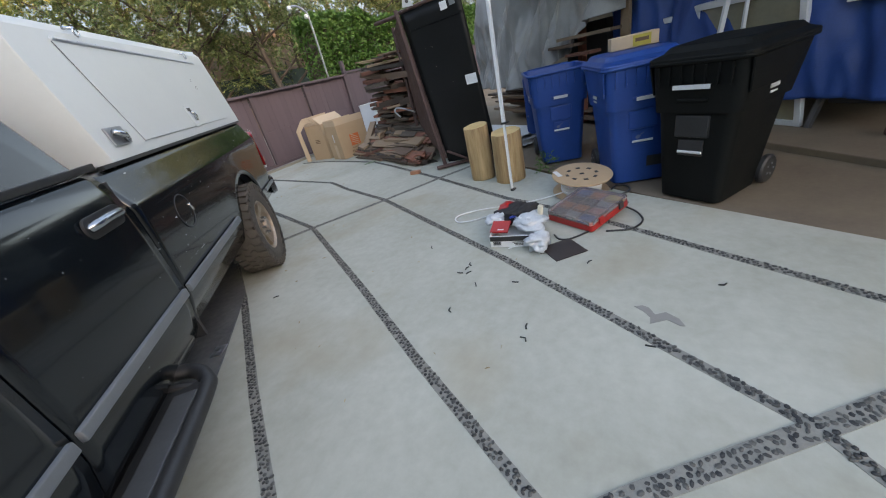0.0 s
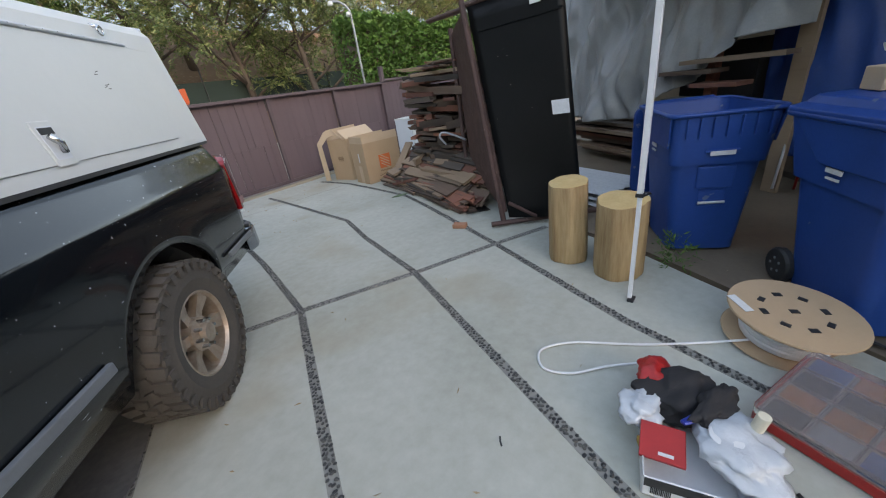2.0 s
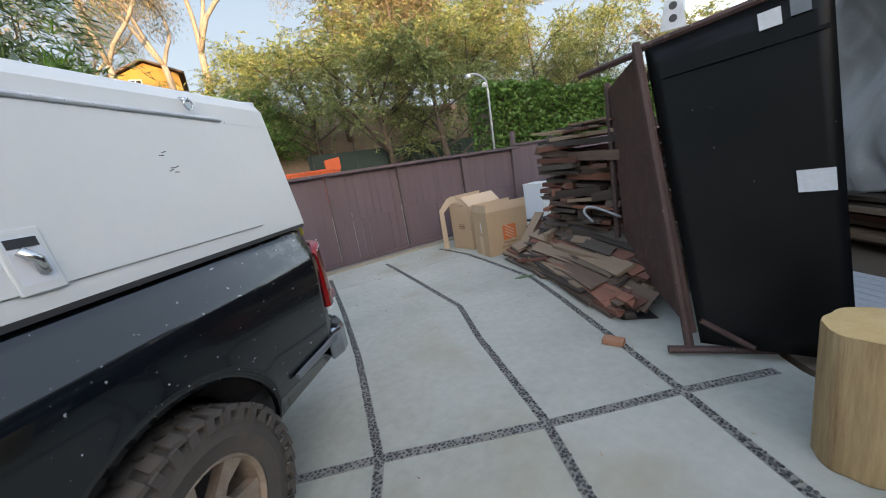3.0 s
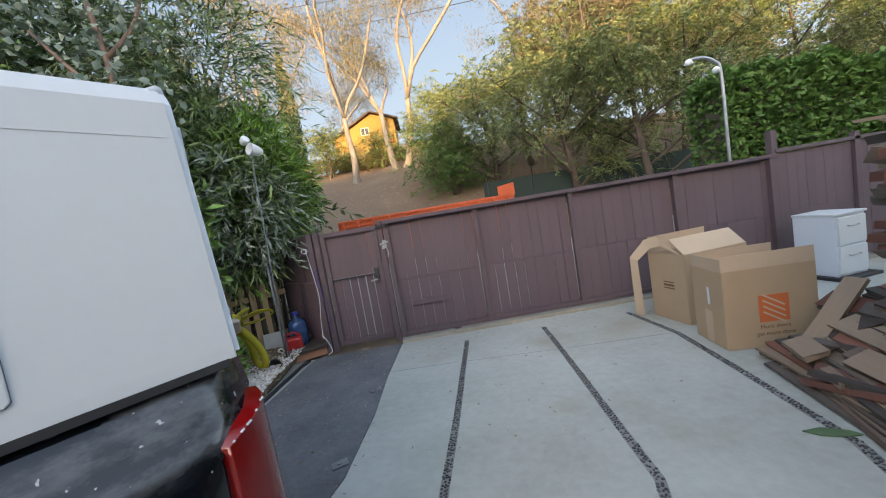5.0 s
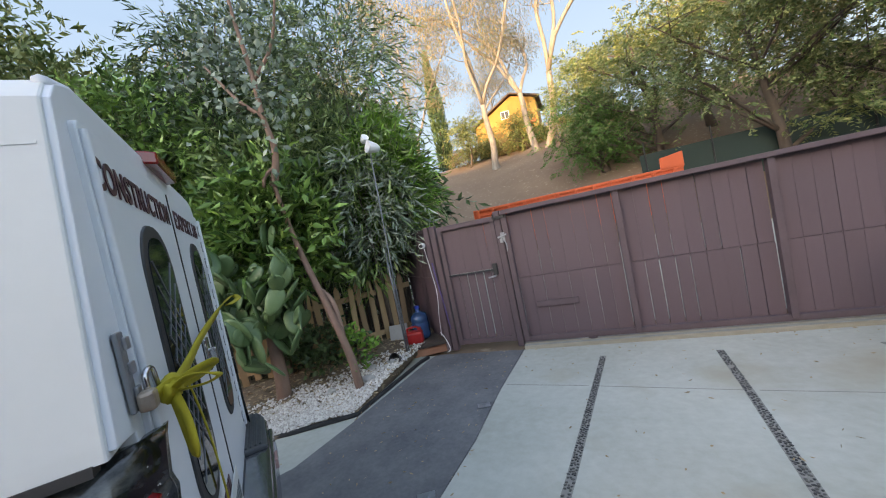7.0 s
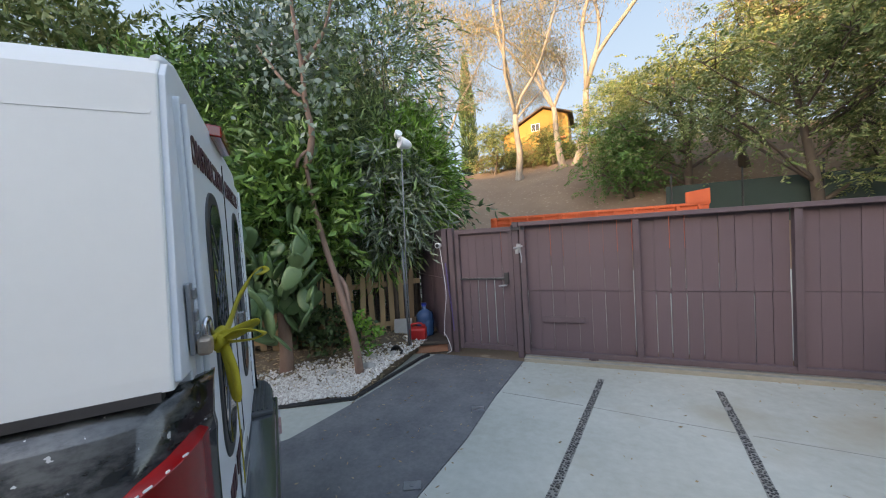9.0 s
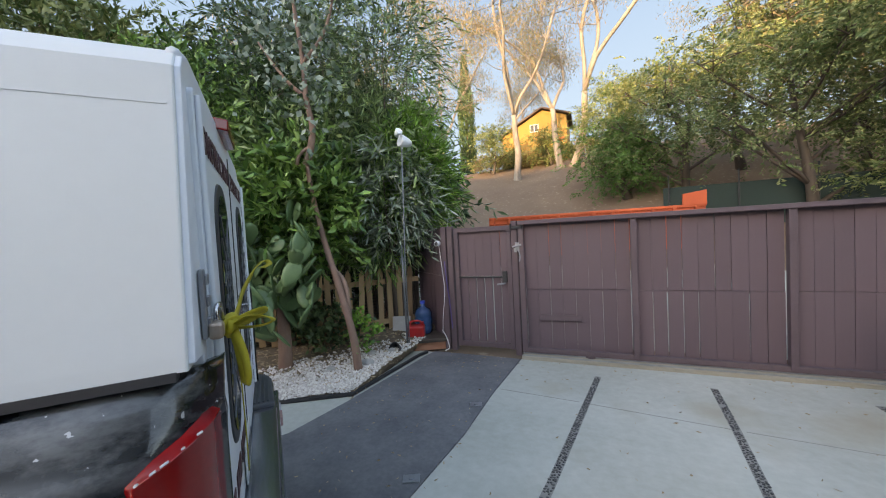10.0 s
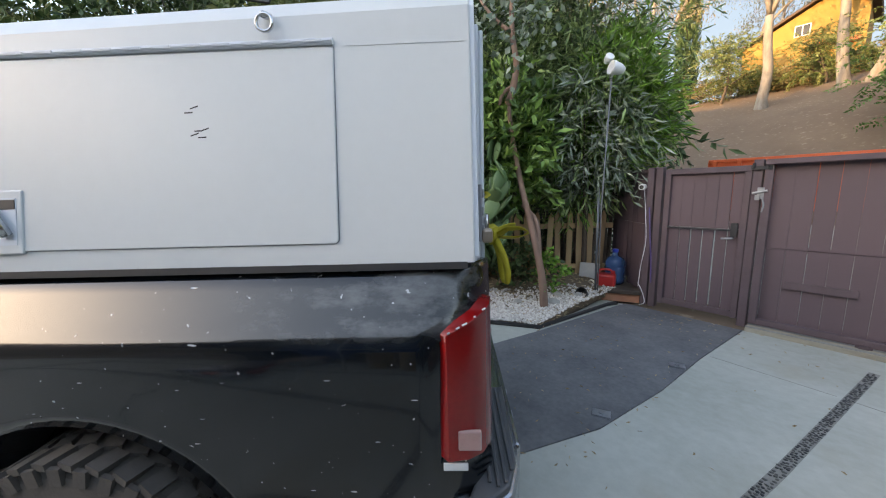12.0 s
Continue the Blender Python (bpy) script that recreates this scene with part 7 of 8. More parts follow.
part("grip", tube(smooth_line([(-0.08, 0, 0.165), (-0.07, 0, 0.215), (0.05, 0, 0.22), (0.08, 0, 0.165)], 5), 0.014, 8), RED_PLASTIC, can, smooth=True)
part("spout", rod((0.09, 0, 0.16), (0.09, 0, 0.21), 0.02), RED_PLASTIC, can, "red spout cap")
tagged(ob_of("paver", box((0, 0, 0.14), (0.26, 0.04, 0.28)), mat("grey_paver", (0.42, 0.41, 0.38), rough=0.85, scale=8, fine=60), bevel=0.006, m=pose(2.97, 10.56, 0.14, -20, 0, 20)), "square grey concrete paver leaning on the step", "paver")
for x, y, s in ((3.08, 9.55, 0.07), (3.16, 9.95, 0.05), (2.72, 9.35, 0.045), (2.95, 9.80, 0.06)):
    small("rock", crumple(s, (1.3, 0.9, 0.6), x * 7, 2, 0.2), bpy.data.materials["grey_paver"], x, y, bed_z(x, y) + s * 0.2, "grey rock in the garden bed", "rock", smooth=False)
small("dark_pot", lathe([(0.05, 0), (0.075, 0.10), (0.07, 0.10), (0.048, 0.01)], 20), BLACK, 3.22, 10.02, bed_z(3.22, 10.02), "small dark plant pot lying in the bed", "pot", 0, 65)
small("hose_end", tube(smooth_line([(3.20, 10.33, 0.20), (3.16, 10.30, 0.26), (3.10, 10.34, 0.22), (3.14, 10.42, 0.16)], 5), 0.011, 8), bpy.data.materials["cream_plastic"], 0, 0, 0, "cream hose end beside the step", "hose", smooth=True)
small("drain_hose", tube(smooth_line([(3.66, 10.44, 0.30), (3.72, 10.42, 0.22), (3.76, 10.42, 0.08), (3.70, 10.42, 0.03)], 5), 0.005, 8), WHITE_PLASTIC, 0, 0, 0, "white hose hanging beside the door", "hose", smooth=True)
fcam = thing("security_camera", pose(3.62, 10.52, 1.44, 0, 0, 10), "small white security camera on the fence", "camera")
part("housing", rod((0, 0.05, 0), (0, -0.06, 0), 0.036, 0.033, seg=20), WHITE_PLASTIC, fcam, bevel=0.005)
part("lens", rod((0, -0.061, 0), (0, -0.064, 0), 0.024, seg=16), BLACK, fcam)
tagged(ob_of("camera_cable", tube(smooth_line([(3.64, 10.52, 1.42), (3.68, 10.50, 1.1), (3.70, 10.50, 0.8), (3.67, 10.48, 0.5), (3.66, 10.46, 0.25)], 6), 0.004, 6), WHITE_PLASTIC, smooth=True), "white cable down the fence", "cable")
tagged(ob_of("violet_cable", tube(smooth_line([(3.70, 10.54, 1.2), (3.74, 10.50, 0.9), (3.76, 10.52, 0.6), (3.77, 10.54, 0.3)], 6), 0.008, 6), mat("violet_cord", (0.10, 0.07, 0.22), rough=0.5, scale=9), smooth=True), "violet cord down the gate post", "cord")
# floodlight on a pole
fp = thing("flood_light", pose(3.28, 10.22, 0), "white round flood light on a thin grey pole", "flood light")
part("pole", tube([(0, 0, 0.15), (0.0, 0.0, 1.2), (0.05, 0, 2.70)], 0.009, 8), PAINT_TRIM, fp, smooth=True)
part("pole", tube([(-0.04, 0.02, 0.15), (-0.05, 0.02, 1.45)], 0.014, 8), PAINT_TRIM, fp, smooth=True)
part("lamp_head", lathe([(0.03, -0.10), (0.055, -0.06), (0.075, 0.04), (0.075, 0.06), (0.06, 0.05)], 24, m=Matrix.Translation((0.13, -0.08, 2.74)) @ pose(0, 0, 0, 78, 0, -35)), WHITE_PLASTIC, fp, "white conical lamp head", smooth=True)
part("lamp_head", lathe([(0.03, -0.06), (0.045, -0.03), (0.05, 0.03), (0.04, 0.03)], 20, m=Matrix.Translation((0.0, 0.02, 2.90)) @ pose(0, 0, 0, 60, 0, 60)), WHITE_PLASTIC, fp, smooth=True)
part("bracket", tube([(0.05, 0, 2.68), (0.10, -0.04, 2.72)], 0.012, 6), WHITE_PLASTIC, fp)

# ---- plants ----
def unit(a):
    return a / (np.linalg.norm(a, axis=1, keepdims=True) + 1e-9)


def shrub(name, center, radii, shoots, per, length, width, material, label, category, seed, shoot_len=0.5, droop=0.5, spread=0.7, rise=0.5, stems=True, bark=None, floor=0.2, hollow=0.45, zmin=0.02):
    """A bush of leafy shoots: each shoot starts inside and bends outwards, its leaves set along it."""
    r = np.random.default_rng(seed)
    e = thing(name, pose(center[0], center[1], floor), label, category)
    c, rad = np.array([0, 0, center[2] - floor]), np.array(radii)
    q = unit(r.normal(size=(shoots, 3)))
    lump = 1 + 0.22 * np.sin(q[:, 0] * 5 + seed) * np.cos(q[:, 2] * 4 + seed * 2) + 0.15 * r.normal(size=shoots)
    start = c + q * rad * (hollow + (0.95 - hollow) * r.random(shoots) ** 0.6)[:, None] * lump[:, None]
    way = unit(q * [1, 1, 0.6] + [0, 0, rise] + 0.35 * r.normal(size=(shoots, 3)))
    t = np.linspace(0.1, 1, per)[None, :, None]
    sl = shoot_len * r.uniform(0.6, 1.3, (shoots, 1, 1))
    pts = start[:, None] + way[:, None] * t * sl + np.array([0, 0, -1]) * droop * (t ** 2) * sl
    side = unit(r.normal(size=(shoots * per, 3))).reshape(shoots, per, 3)
    al = way[:, None] * 0.7 + side * spread + np.array([0, 0, -1.0]) * droop * t
    pos, al = pts.reshape(-1, 3), al.reshape(-1, 3)
    keep = pos[:, 2] > zmin + 0.12 * np.sin(pos[:, 0] * 9)
    leaves("foliage", pos[keep], al[keep], length, width, material, e, seed=seed + 1)
    if stems:
        for k in range(10):
            a = q[k] * rad * 0.85 + c
            b = Vector((0.25 * q[k][0] * rad[0], 0.25 * q[k][1] * rad[1], 0))
            part("stem", tube([b, b.lerp(Vector(a), 0.5) + Vector((0, 0, 0.15)), Vector(a)], [0.022, 0.015, 0.006], 5), bark or BARK_DARK, e)
    return e


def tree(name, base, height, spread, label, seed, bark, leaf_mat, leaf_n, leaf_len, leaf_wid, trunk_r, lean=(0, 0), first=0.35, limbs=7, clump=0.6, droop=0.6, twigs=4, bend=0.3, up=0.7, aim=None):
    """A tapered trunk with limbs and twigs; leaves hang in uneven clumps at the twigs' ends."""
    rn = random.Random(seed)
    r = np.random.default_rng(seed)
    e = thing(name, pose(*base), label, "tree")
    bm = bmesh.new()
    path, p = [], Vector((0, 0, -0.2))
    steps = 9
    for k in range(steps + 1):
        f = k / steps
        path.append(Vector((lean[0] * f + bend * 0.5 * math.sin(f * 4 + seed), lean[1] * f + bend * 0.5 * math.cos(f * 3.3 + seed), -0.2 + (height * 0.86 + 0.2) * f)))
    tube(path, [trunk_r * (1.25 if k == 0 else 1 - 0.85 * k / steps) for k in range(steps + 1)], 9, bm=bm)
    tips = [path[-1]]
    for k in range(limbs):
        f = first + (0.97 - first) * (k + rn.random() * 0.6) / limbs
        o = path[min(steps, int(f * steps))]
        a = rn.uniform(0, 2 * math.pi) if aim is None else aim + rn.uniform(-1.3, 1.3)
        ln = spread * (1.15 - 0.65 * f) * rn.uniform(0.75, 1.2)
        way = Vector((math.cos(a), math.sin(a), up * rn.uniform(0.6, 1.3)))
        m1 = o + way * ln * 0.5 + Vector((0, 0, 0.08 * ln))
        end = o + way * ln + Vector((0, 0, rn.uniform(-0.1, 0.25) * ln))
        rad = trunk_r * 0.45 * (1.1 - f * 0.7)
        tube(smooth_line([o, m1, end], 3), [rad * (1 - 0.12 * j) for j in range(7)], 6, bm=bm)
        tips.append(end)
        for j in range(twigs):
            b0 = o.lerp(end, rn.uniform(0.35, 0.95))
            b1 = b0 + Vector((rn.uniform(-1, 1), rn.uniform(-1, 1), rn.uniform(-0.15, 0.9))) * ln * 0.42
            tube([b0, b0.lerp(b1, 0.5) + Vector((0, 0, 0.05)), b1], [rad * 0.4, rad * 0.3, rad * 0.12], 5, bm=bm)
            tips += [b1, b0.lerp(b1, 0.6)]
    part("trunk", bm, bark, e, smooth=True)
    tp = np.array([tuple(t) for t in tips])
    # feathery sprays round the twigs' ends, each with its leaflets set along it
    per = 17
    sprays = leaf_n // 5
    size = clump * r.uniform(0.45, 1.1, len(tp))
    which = r.integers(0, len(tp), sprays)
    off = np.clip(r.normal(size=(sprays, 3)), -1.4, 1.4) * size[which][:, None] * [1, 1, 0.7]
    way = unit(off * [1, 1, 0.5] + r.normal(size=(sprays, 3)) * 0.45 * clump)
    t = np.linspace(0.0, 1.0, per)[None, :, None]
    ln = (leaf_len * 2.1 * r.uniform(0.7, 1.3, sprays))[:, None, None]
    stem = (tp[which] + off * 0.8)[:, None] + way[:, None] * t * ln + np.array([0, 0, -1.0]) * droop * 0.7 * t ** 2 * ln
    side = unit(np.cross(way, r.normal(size=(sprays, 3)) * 0.5 + [0, 0, 1.0]))[:, None] * np.where(np.arange(per) % 2, 1.0, -1.0)[None, :, None]
    pos = stem.reshape(-1, 3)
    al = (side + way[:, None] * 0.55 + np.array([0, 0, -droop * 0.6]) + 0.25 * r.normal(size=(sprays, per, 3))).reshape(-1, 3)
    leaves("crown", pos, al, leaf_len * 0.5, leaf_wid * 0.62, leaf_mat, e, seed=seed + 2)
    return e


# the reddish leaning tree in the bed
lt = thing("leaning_tree", pose(3.05, 9.42, 0.16), "slender reddish tree leaning over the garden bed", "tree")
bm = tube(smooth_line([(0, 0, -0.1), (-0.06, 0.02, 0.3), (-0.22, 0.03, 0.85), (-0.40, 0.04, 1.4), (-0.54, 0.05, 1.95), (-0.60, 0.05, 2.35)], 5), [0.050 - 0.0011 * k for k in range(26)], 9)
tube(smooth_line([(-0.12, 0.06, 0.5), (-0.20, 0.10, 0.9), (-0.42, 0.12, 1.1)], 4), 0.03, 7, bm=bm)
part("trunk", bm, BARK_WARM, lt, "peeling reddish trunk", smooth=True)
bm = tube(smooth_line([(-0.60, 0.05, 2.30), (-0.52, 0.06, 2.52), (-0.50, 0.08, 2.75), (-0.58, 0.10, 3.1), (-0.60, 0.10, 3.6), (-0.70, 0.12, 4.3), (-0.8, 0.2, 5.2)], 4), [0.045 - 0.0012 * k for k in range(25)], 8)
tube(smooth_line([(-0.52, 0.06, 2.52), (-0.62, -0.02, 2.42), (-0.66, -0.04, 2.30)], 3), 0.02, 6, bm=bm)
tube(smooth_line([(-0.58, 0.1, 3.1), (-0.9, 0.1, 3.4), (-1.4, 0.2, 4.0)], 4), [0.03 - 0.0022 * k for k in range(9)], 6, bm=bm)
tube(smooth_line([(-0.60, 0.1, 3.5), (-0.3, 0.2, 3.9), (-0.05, 0.2, 4.6)], 4), [0.025 - 0.002 * k for k in range(9)], 6, bm=bm)
part("limb", bm, BARK_WARM, lt, "mossy upper limb", smooth=True)
r = np.random.default_rng(77)
ctr = np.array([[-0.45, -0.1, 3.2], [-0.25, 0.0, 3.7], [-0.6, -0.1, 4.0], [-0.95, 0.0, 3.7], [-0.4, 0.1, 4.5], [-0.8, 0.1, 4.8], [-1.3, 0.1, 4.1], [0.0, 0.2, 4.6], [-0.35, -0.15, 2.95]])
w = r.integers(0, len(ctr), 700)
leaves("silver_leaves", ctr[w] + r.normal(size=(700, 3)) * [0.24, 0.22, 0.22], r.normal(size=(700, 3)) + [0, 0, -0.5], 0.09, 0.07, LEAF_SILVER, lt, "round silvery leaves", seed=78)

# oleanders, bamboo and dark undergrowth along the fence
shrub("oleander", (2.35, 11.15, 2.35), (1.0, 0.75, 1.15), 800, 11, 0.20, 0.032, LEAF_OLEANDER, "dense dark oleander with hanging narrow leaves", "shrub", 1, 0.55, 0.75, 0.55, 0.3, zmin=0.95)
shrub("oleander", (2.82, 10.75, 2.1), (0.52, 0.45, 0.75), 300, 11, 0.18, 0.030, LEAF_SILVER, "grey-green oleander drooping over the pickets", "shrub", 2, 0.42, 0.75, 0.75, 0.3, zmin=0.95)
shrub("bamboo", (2.86, 11.3, 2.45), (0.45, 0.5, 0.95), 900, 11, 0.18, 0.025, LEAF_BAMBOO, "bright green bamboo leaning over the fence", "bamboo", 3, 0.42, 0.35, 0.55, 0.7, zmin=1.0)
shrub("oleander", (1.45, 10.7, 2.4), (1.0, 0.9, 1.3), 750, 11, 0.19, 0.045, LEAF_OLEANDER, "green oleander bush behind the garden bed", "shrub", 4, 0.5, 0.4, 0.6, 0.5)
shrub("oleander", (1.95, 9.75, 2.0), (0.62, 0.5, 0.75), 480, 10, 0.17, 0.06, LEAF_BROAD, "broad-leaved green bush in the garden bed", "shrub", 5, 0.42, 0.3, 0.7, 0.6)
shrub("willow_shrub", (2.2, 11.5, 4.3), (1.2, 0.9, 1.7), 520, 12, 0.17, 0.024, LEAF_OLEANDER, "tall airy willow-leaved tree above the bushes", "tree", 6, 0.7, 0.8, 0.45, 0.4, hollow=0.2)
shrub("willow_shrub", (0.4, 11.4, 4.6), (1.8, 1.2, 2.3), 850, 11, 0.17, 0.028, LEAF_DEEP, "tall dark leafy tree above the bushes", "tree", 7, 0.7, 0.5, 0.5, 0.4, hollow=0.2)
shrub("ground_ivy", (2.45, 9.75, 0.42), (0.42, 0.30, 0.22), 120, 7, 0.075, 0.06, LEAF_DEEP, "low dark-leaved bush at the tree's foot", "shrub", 8, 0.2, 0.3, 0.8, 0.6, stems=False, floor=0.15)
shrub("ground_ivy", (2.98, 9.62, 0.48), (0.12, 0.12, 0.20), 40, 6, 0.06, 0.045, LEAF_BAMBOO, "small leafy plant beside the leaning trunk", "shrub", 9, 0.15, 0.2, 0.8, 0.6, stems=False, floor=0.15)
shrub("fern_tuft", (2.72, 10.55, 1.22), (0.16, 0.12, 0.10), 40, 8, 0.11, 0.014, LEAF_BAMBOO, "tuft of thin leaves over the pickets", "shrub", 10, 0.25, 0.9, 0.3, 0.6, stems=False, floor=0.2)
shrub("laurel", (-0.6, 9.8, 2.8), (1.3, 1.3, 1.9), 1300, 10, 0.15, 0.05, LEAF_BROAD, "broad-leaved green bush beyond the truck", "shrub", 11, 0.5, 0.3, 0.7, 0.5)
shrub("laurel", (-2.6, 9.4, 3.8), (1.9, 1.8, 2.8), 1500, 10, 0.18, 0.06, LEAF_OLIVE, "tall olive-green bush beyond the truck", "shrub", 12, 0.6, 0.5, 0.7, 0.4)
shrub("laurel", (-4.4, 6.8, 3.8), (2.0, 2.0, 3.0), 1500, 10, 0.19, 0.065, LEAF_DEEP, "tall dark bush beyond the truck", "shrub", 13, 0.6, 0.5, 0.7, 0.4)
shrub("laurel", (-5.2, 3.4, 3.4), (2.0, 2.4, 2.8), 1300, 10, 0.19, 0.065, LEAF_OLIVE, "tall olive-green bush beyond the truck", "shrub", 14, 0.6, 0.5, 0.7, 0.4)
shrub("weed", (6.70, 3.88, 0.06), (0.13, 0.09, 0.06), 60, 6, 0.05, 0.01, LEAF_HEDGE, "small green weed at the edge of the concrete", "weed", 15, 0.1, 0.3, 0.7, 0.6, stems=False, floor=0.0)

shrub("dark_thicket", (0.9, 12.5, 2.4), (1.8, 0.7, 2.2), 1500, 9, 0.22, 0.07, LEAF_DEEP, "dark leafy thicket behind the bushes", "shrub", 16, 0.5, 0.4, 0.7, 0.4)
shrub("dark_thicket", (-1.8, 11.8, 3.0), (2.2, 1.0, 3.0), 1500, 9, 0.22, 0.07, LEAF_DEEP, "dark leafy thicket behind the bushes", "shrub", 17, 0.5, 0.4, 0.7, 0.4)
# prickly pear
cac = thing("prickly_pear", pose(2.16, 9.20, 0.08), "tall prickly pear cactus with broad green pads", "cactus")
pad_meshes = []
for k in range(3):
    bm = bmesh.new()
    bmesh.ops.create_icosphere(bm, subdivisions=2, radius=1.0)
    for v in bm.verts:
        taper_z = 0.62 + 0.38 * (v.co.z + 1) / 2
        v.co = Vector((v.co.x * 0.105 * taper_z * (1 + 0.06 * k), v.co.y * 0.022, (v.co.z + 1) * 0.145))
    me = bpy.data.meshes.new("pad")
    bm.to_mesh(me)
    bm.free()
    me.materials.append(CACTUS)
    me.polygons.foreach_set("use_smooth", [True] * len(me.polygons))
    pad_meshes.append(me)
part("stalk", tube(smooth_line([(0, 0, -0.1), (0.02, 0.02, 0.3), (-0.02, 0.05, 1.15)], 4), [0.09 - 0.004 * k for k in range(9)], 9), BARK_WARM, cac, "woody grey-brown stalk", smooth=True)
rn = random.Random(31)
heads = [(Vector((rn.uniform(-0.45, 0.38), rn.uniform(-0.28, 0.28), rn.uniform(0.35, 1.25))), 0) for _ in range(30)]
made = 0
while heads and made < 130:
    p, level = heads.pop(0)
    o = new("pad", rn.choice(pad_meshes))
    o.parent = cac
    m = Matrix.Translation(p) @ pose(0, 0, 0, rn.uniform(-45, 45), rn.uniform(-55, 55), rn.uniform(0, 180))
    s = rn.uniform(0.8, 1.25)
    o.matrix_basis = m @ Matrix.Diagonal((s, s, s, 1))
    made += 1
    tip = m @ Vector((0, 0, 0.26 * s))
    if level < 2:
        for _ in range(rn.choice((1, 2, 2))):
            heads.append((tip + Vector((rn.uniform(-0.05, 0.05), rn.uniform(-0.03, 0.03), -0.02)), level + 1))

# ---- beyond the fence ----
ORANGE = mat("orange_steel", (0.62, 0.10, 0.025), (0.48, 0.075, 0.02), rough=0.5, scale=3, fine=40, bump=0.1)
YELLOW = mat("yellow_stucco", (0.36, 0.21, 0.06), (0.28, 0.165, 0.05), rough=0.9, scale=1, fine=30, bump=0.1)
ROOFING = mat("brown_roofing", (0.11, 0.075, 0.055), (0.07, 0.05, 0.04), rough=0.9, scale=2, fine=20, bump=0.3)
NETTING = mat("green_netting", (0.012, 0.028, 0.024), (0.02, 0.04, 0.032), rough=0.8, scale=2, fine=40, bump=0.2)
skip = thing("skip_container", pose(5.38, 19.0, 0.55), "long orange steel skip container on the road", "skip")
for c, s in (((0, -0.8, 0.70), (6.2, 0.06, 1.45)), ((0, 0.8, 0.70), (6.2, 0.06, 1.45)), ((-3.1, 0, 0.70), (0.06, 1.6, 1.45)), ((3.07, 0, 0.88), (0.06, 1.6, 1.85)), ((0, 0, 0.02), (6.2, 1.6, 0.06))):
    part("side", box(c, s), ORANGE, skip, bevel=0.01)
part("rim", box((0, -0.84, 1.45), (6.2, 0.10, 0.08)), ORANGE, skip, bevel=0.01)
part("rim", box((0, -0.84, 1.27), (6.2, 0.06, 0.04)), ORANGE, skip, bevel=0.01)
for k in range(12):
    part("rib", box((-2.95 + k * 0.53, -0.86, 0.75), (0.09, 0.09, 1.4)), ORANGE, skip, bevel=0.01)
part("end_cheek", slab([(2.55, 0), (3.12, 0), (3.12, 0.42), (2.55, 0.34)], -0.05, 0.05), ORANGE, skip, m=Matrix.Translation((0, -0.84, 1.45)) @ Matrix.Rotation(radians(90), 4, "X"), bevel=0.01)
part("load", box((0, 0, 0.6), (6.0, 1.5, 1.0)), SOIL, skip, "earth load")

hs = thing("hill_house", pose(2.1, 34.5, 7.75) @ Matrix.Diagonal((0.62, 0.62, 0.62, 1)), "yellow hillside house with a white-framed window", "house")
bm = bmesh.new()
front = [(-4.6, -1.8), (3.2, -1.8), (3.2, 3.6), (0.4, 4.6), (-4.6, 2.0)]
slab(front, 0, 7.0, bm=bm)
bmesh.ops.transform(bm, verts=bm.verts, matrix=Matrix.Rotation(radians(90), 4, "X") @ Matrix.Translation((0, 0, -7.0)))
part("wall", bm, YELLOW, hs, "sunlit yellow stucco walls")
for a, b in (((-5.1, 1.85), (0.4, 4.72)), ((0.4, 4.72), (3.7, 3.5))):
    q = quad_plate([Vector((a[0], -0.5, a[1])), Vector((b[0], -0.5, b[1])), Vector((b[0], 7.3, b[1])), Vector((a[0], 7.3, a[1]))], 0.18)
    part("roof", q, ROOFING, hs, "brown roof")
wf = part("window", box((-0.6, -0.03, 2.55), (1.05, 0.08, 0.95)), SHELL, hs, "white window frame", bevel=0.01)
for x in (-0.84, -0.36):
    part("pane", box((x, -0.08, 2.55), (0.40, 0.03, 0.78)), GLASS_DARK, wf)
part("porch", box((1.6, -0.4, 0.9), (2.6, 0.5, 0.35)), ORANGE, hs, "orange porch beam")

for k, (x, y) in enumerate(((-1.6, 33.0), (0.2, 33.4), (2.0, 33.2), (3.6, 33.0), (5.4, 33.4), (7.6, 32.0))):
    shrub("hill_brush", (x, y, ground_z(x, y) + 0.55), (1.1, 0.7, 0.55), 260, 8, 0.22, 0.06, LEAF_OLIVE if k % 2 else LEAF_RUST, "low dry brush on top of the slope", "brush", 90 + k, 0.4, 0.4, 0.7, 0.5, stems=False, floor=ground_z(x, y) - 0.1)

for x, y, h, sp, sd, n in ((-0.6, 30.5, 3.6, 1.5, 81, 2600), (6.6, 26.5, 4.6, 1.9, 82, 3600), (3.0, 31.5, 2.6, 1.2, 83, 1800)):
    tree("ash_tree", (x, y, ground_z(x, y)), h, sp, "small olive-green tree on the slope", sd, BARK_DARK, LEAF_OLIVE, n, 0.26, 0.08, 0.08, (0, 0), 0.14, 10, 0.5, 0.45, 5, 0.4, 0.55)

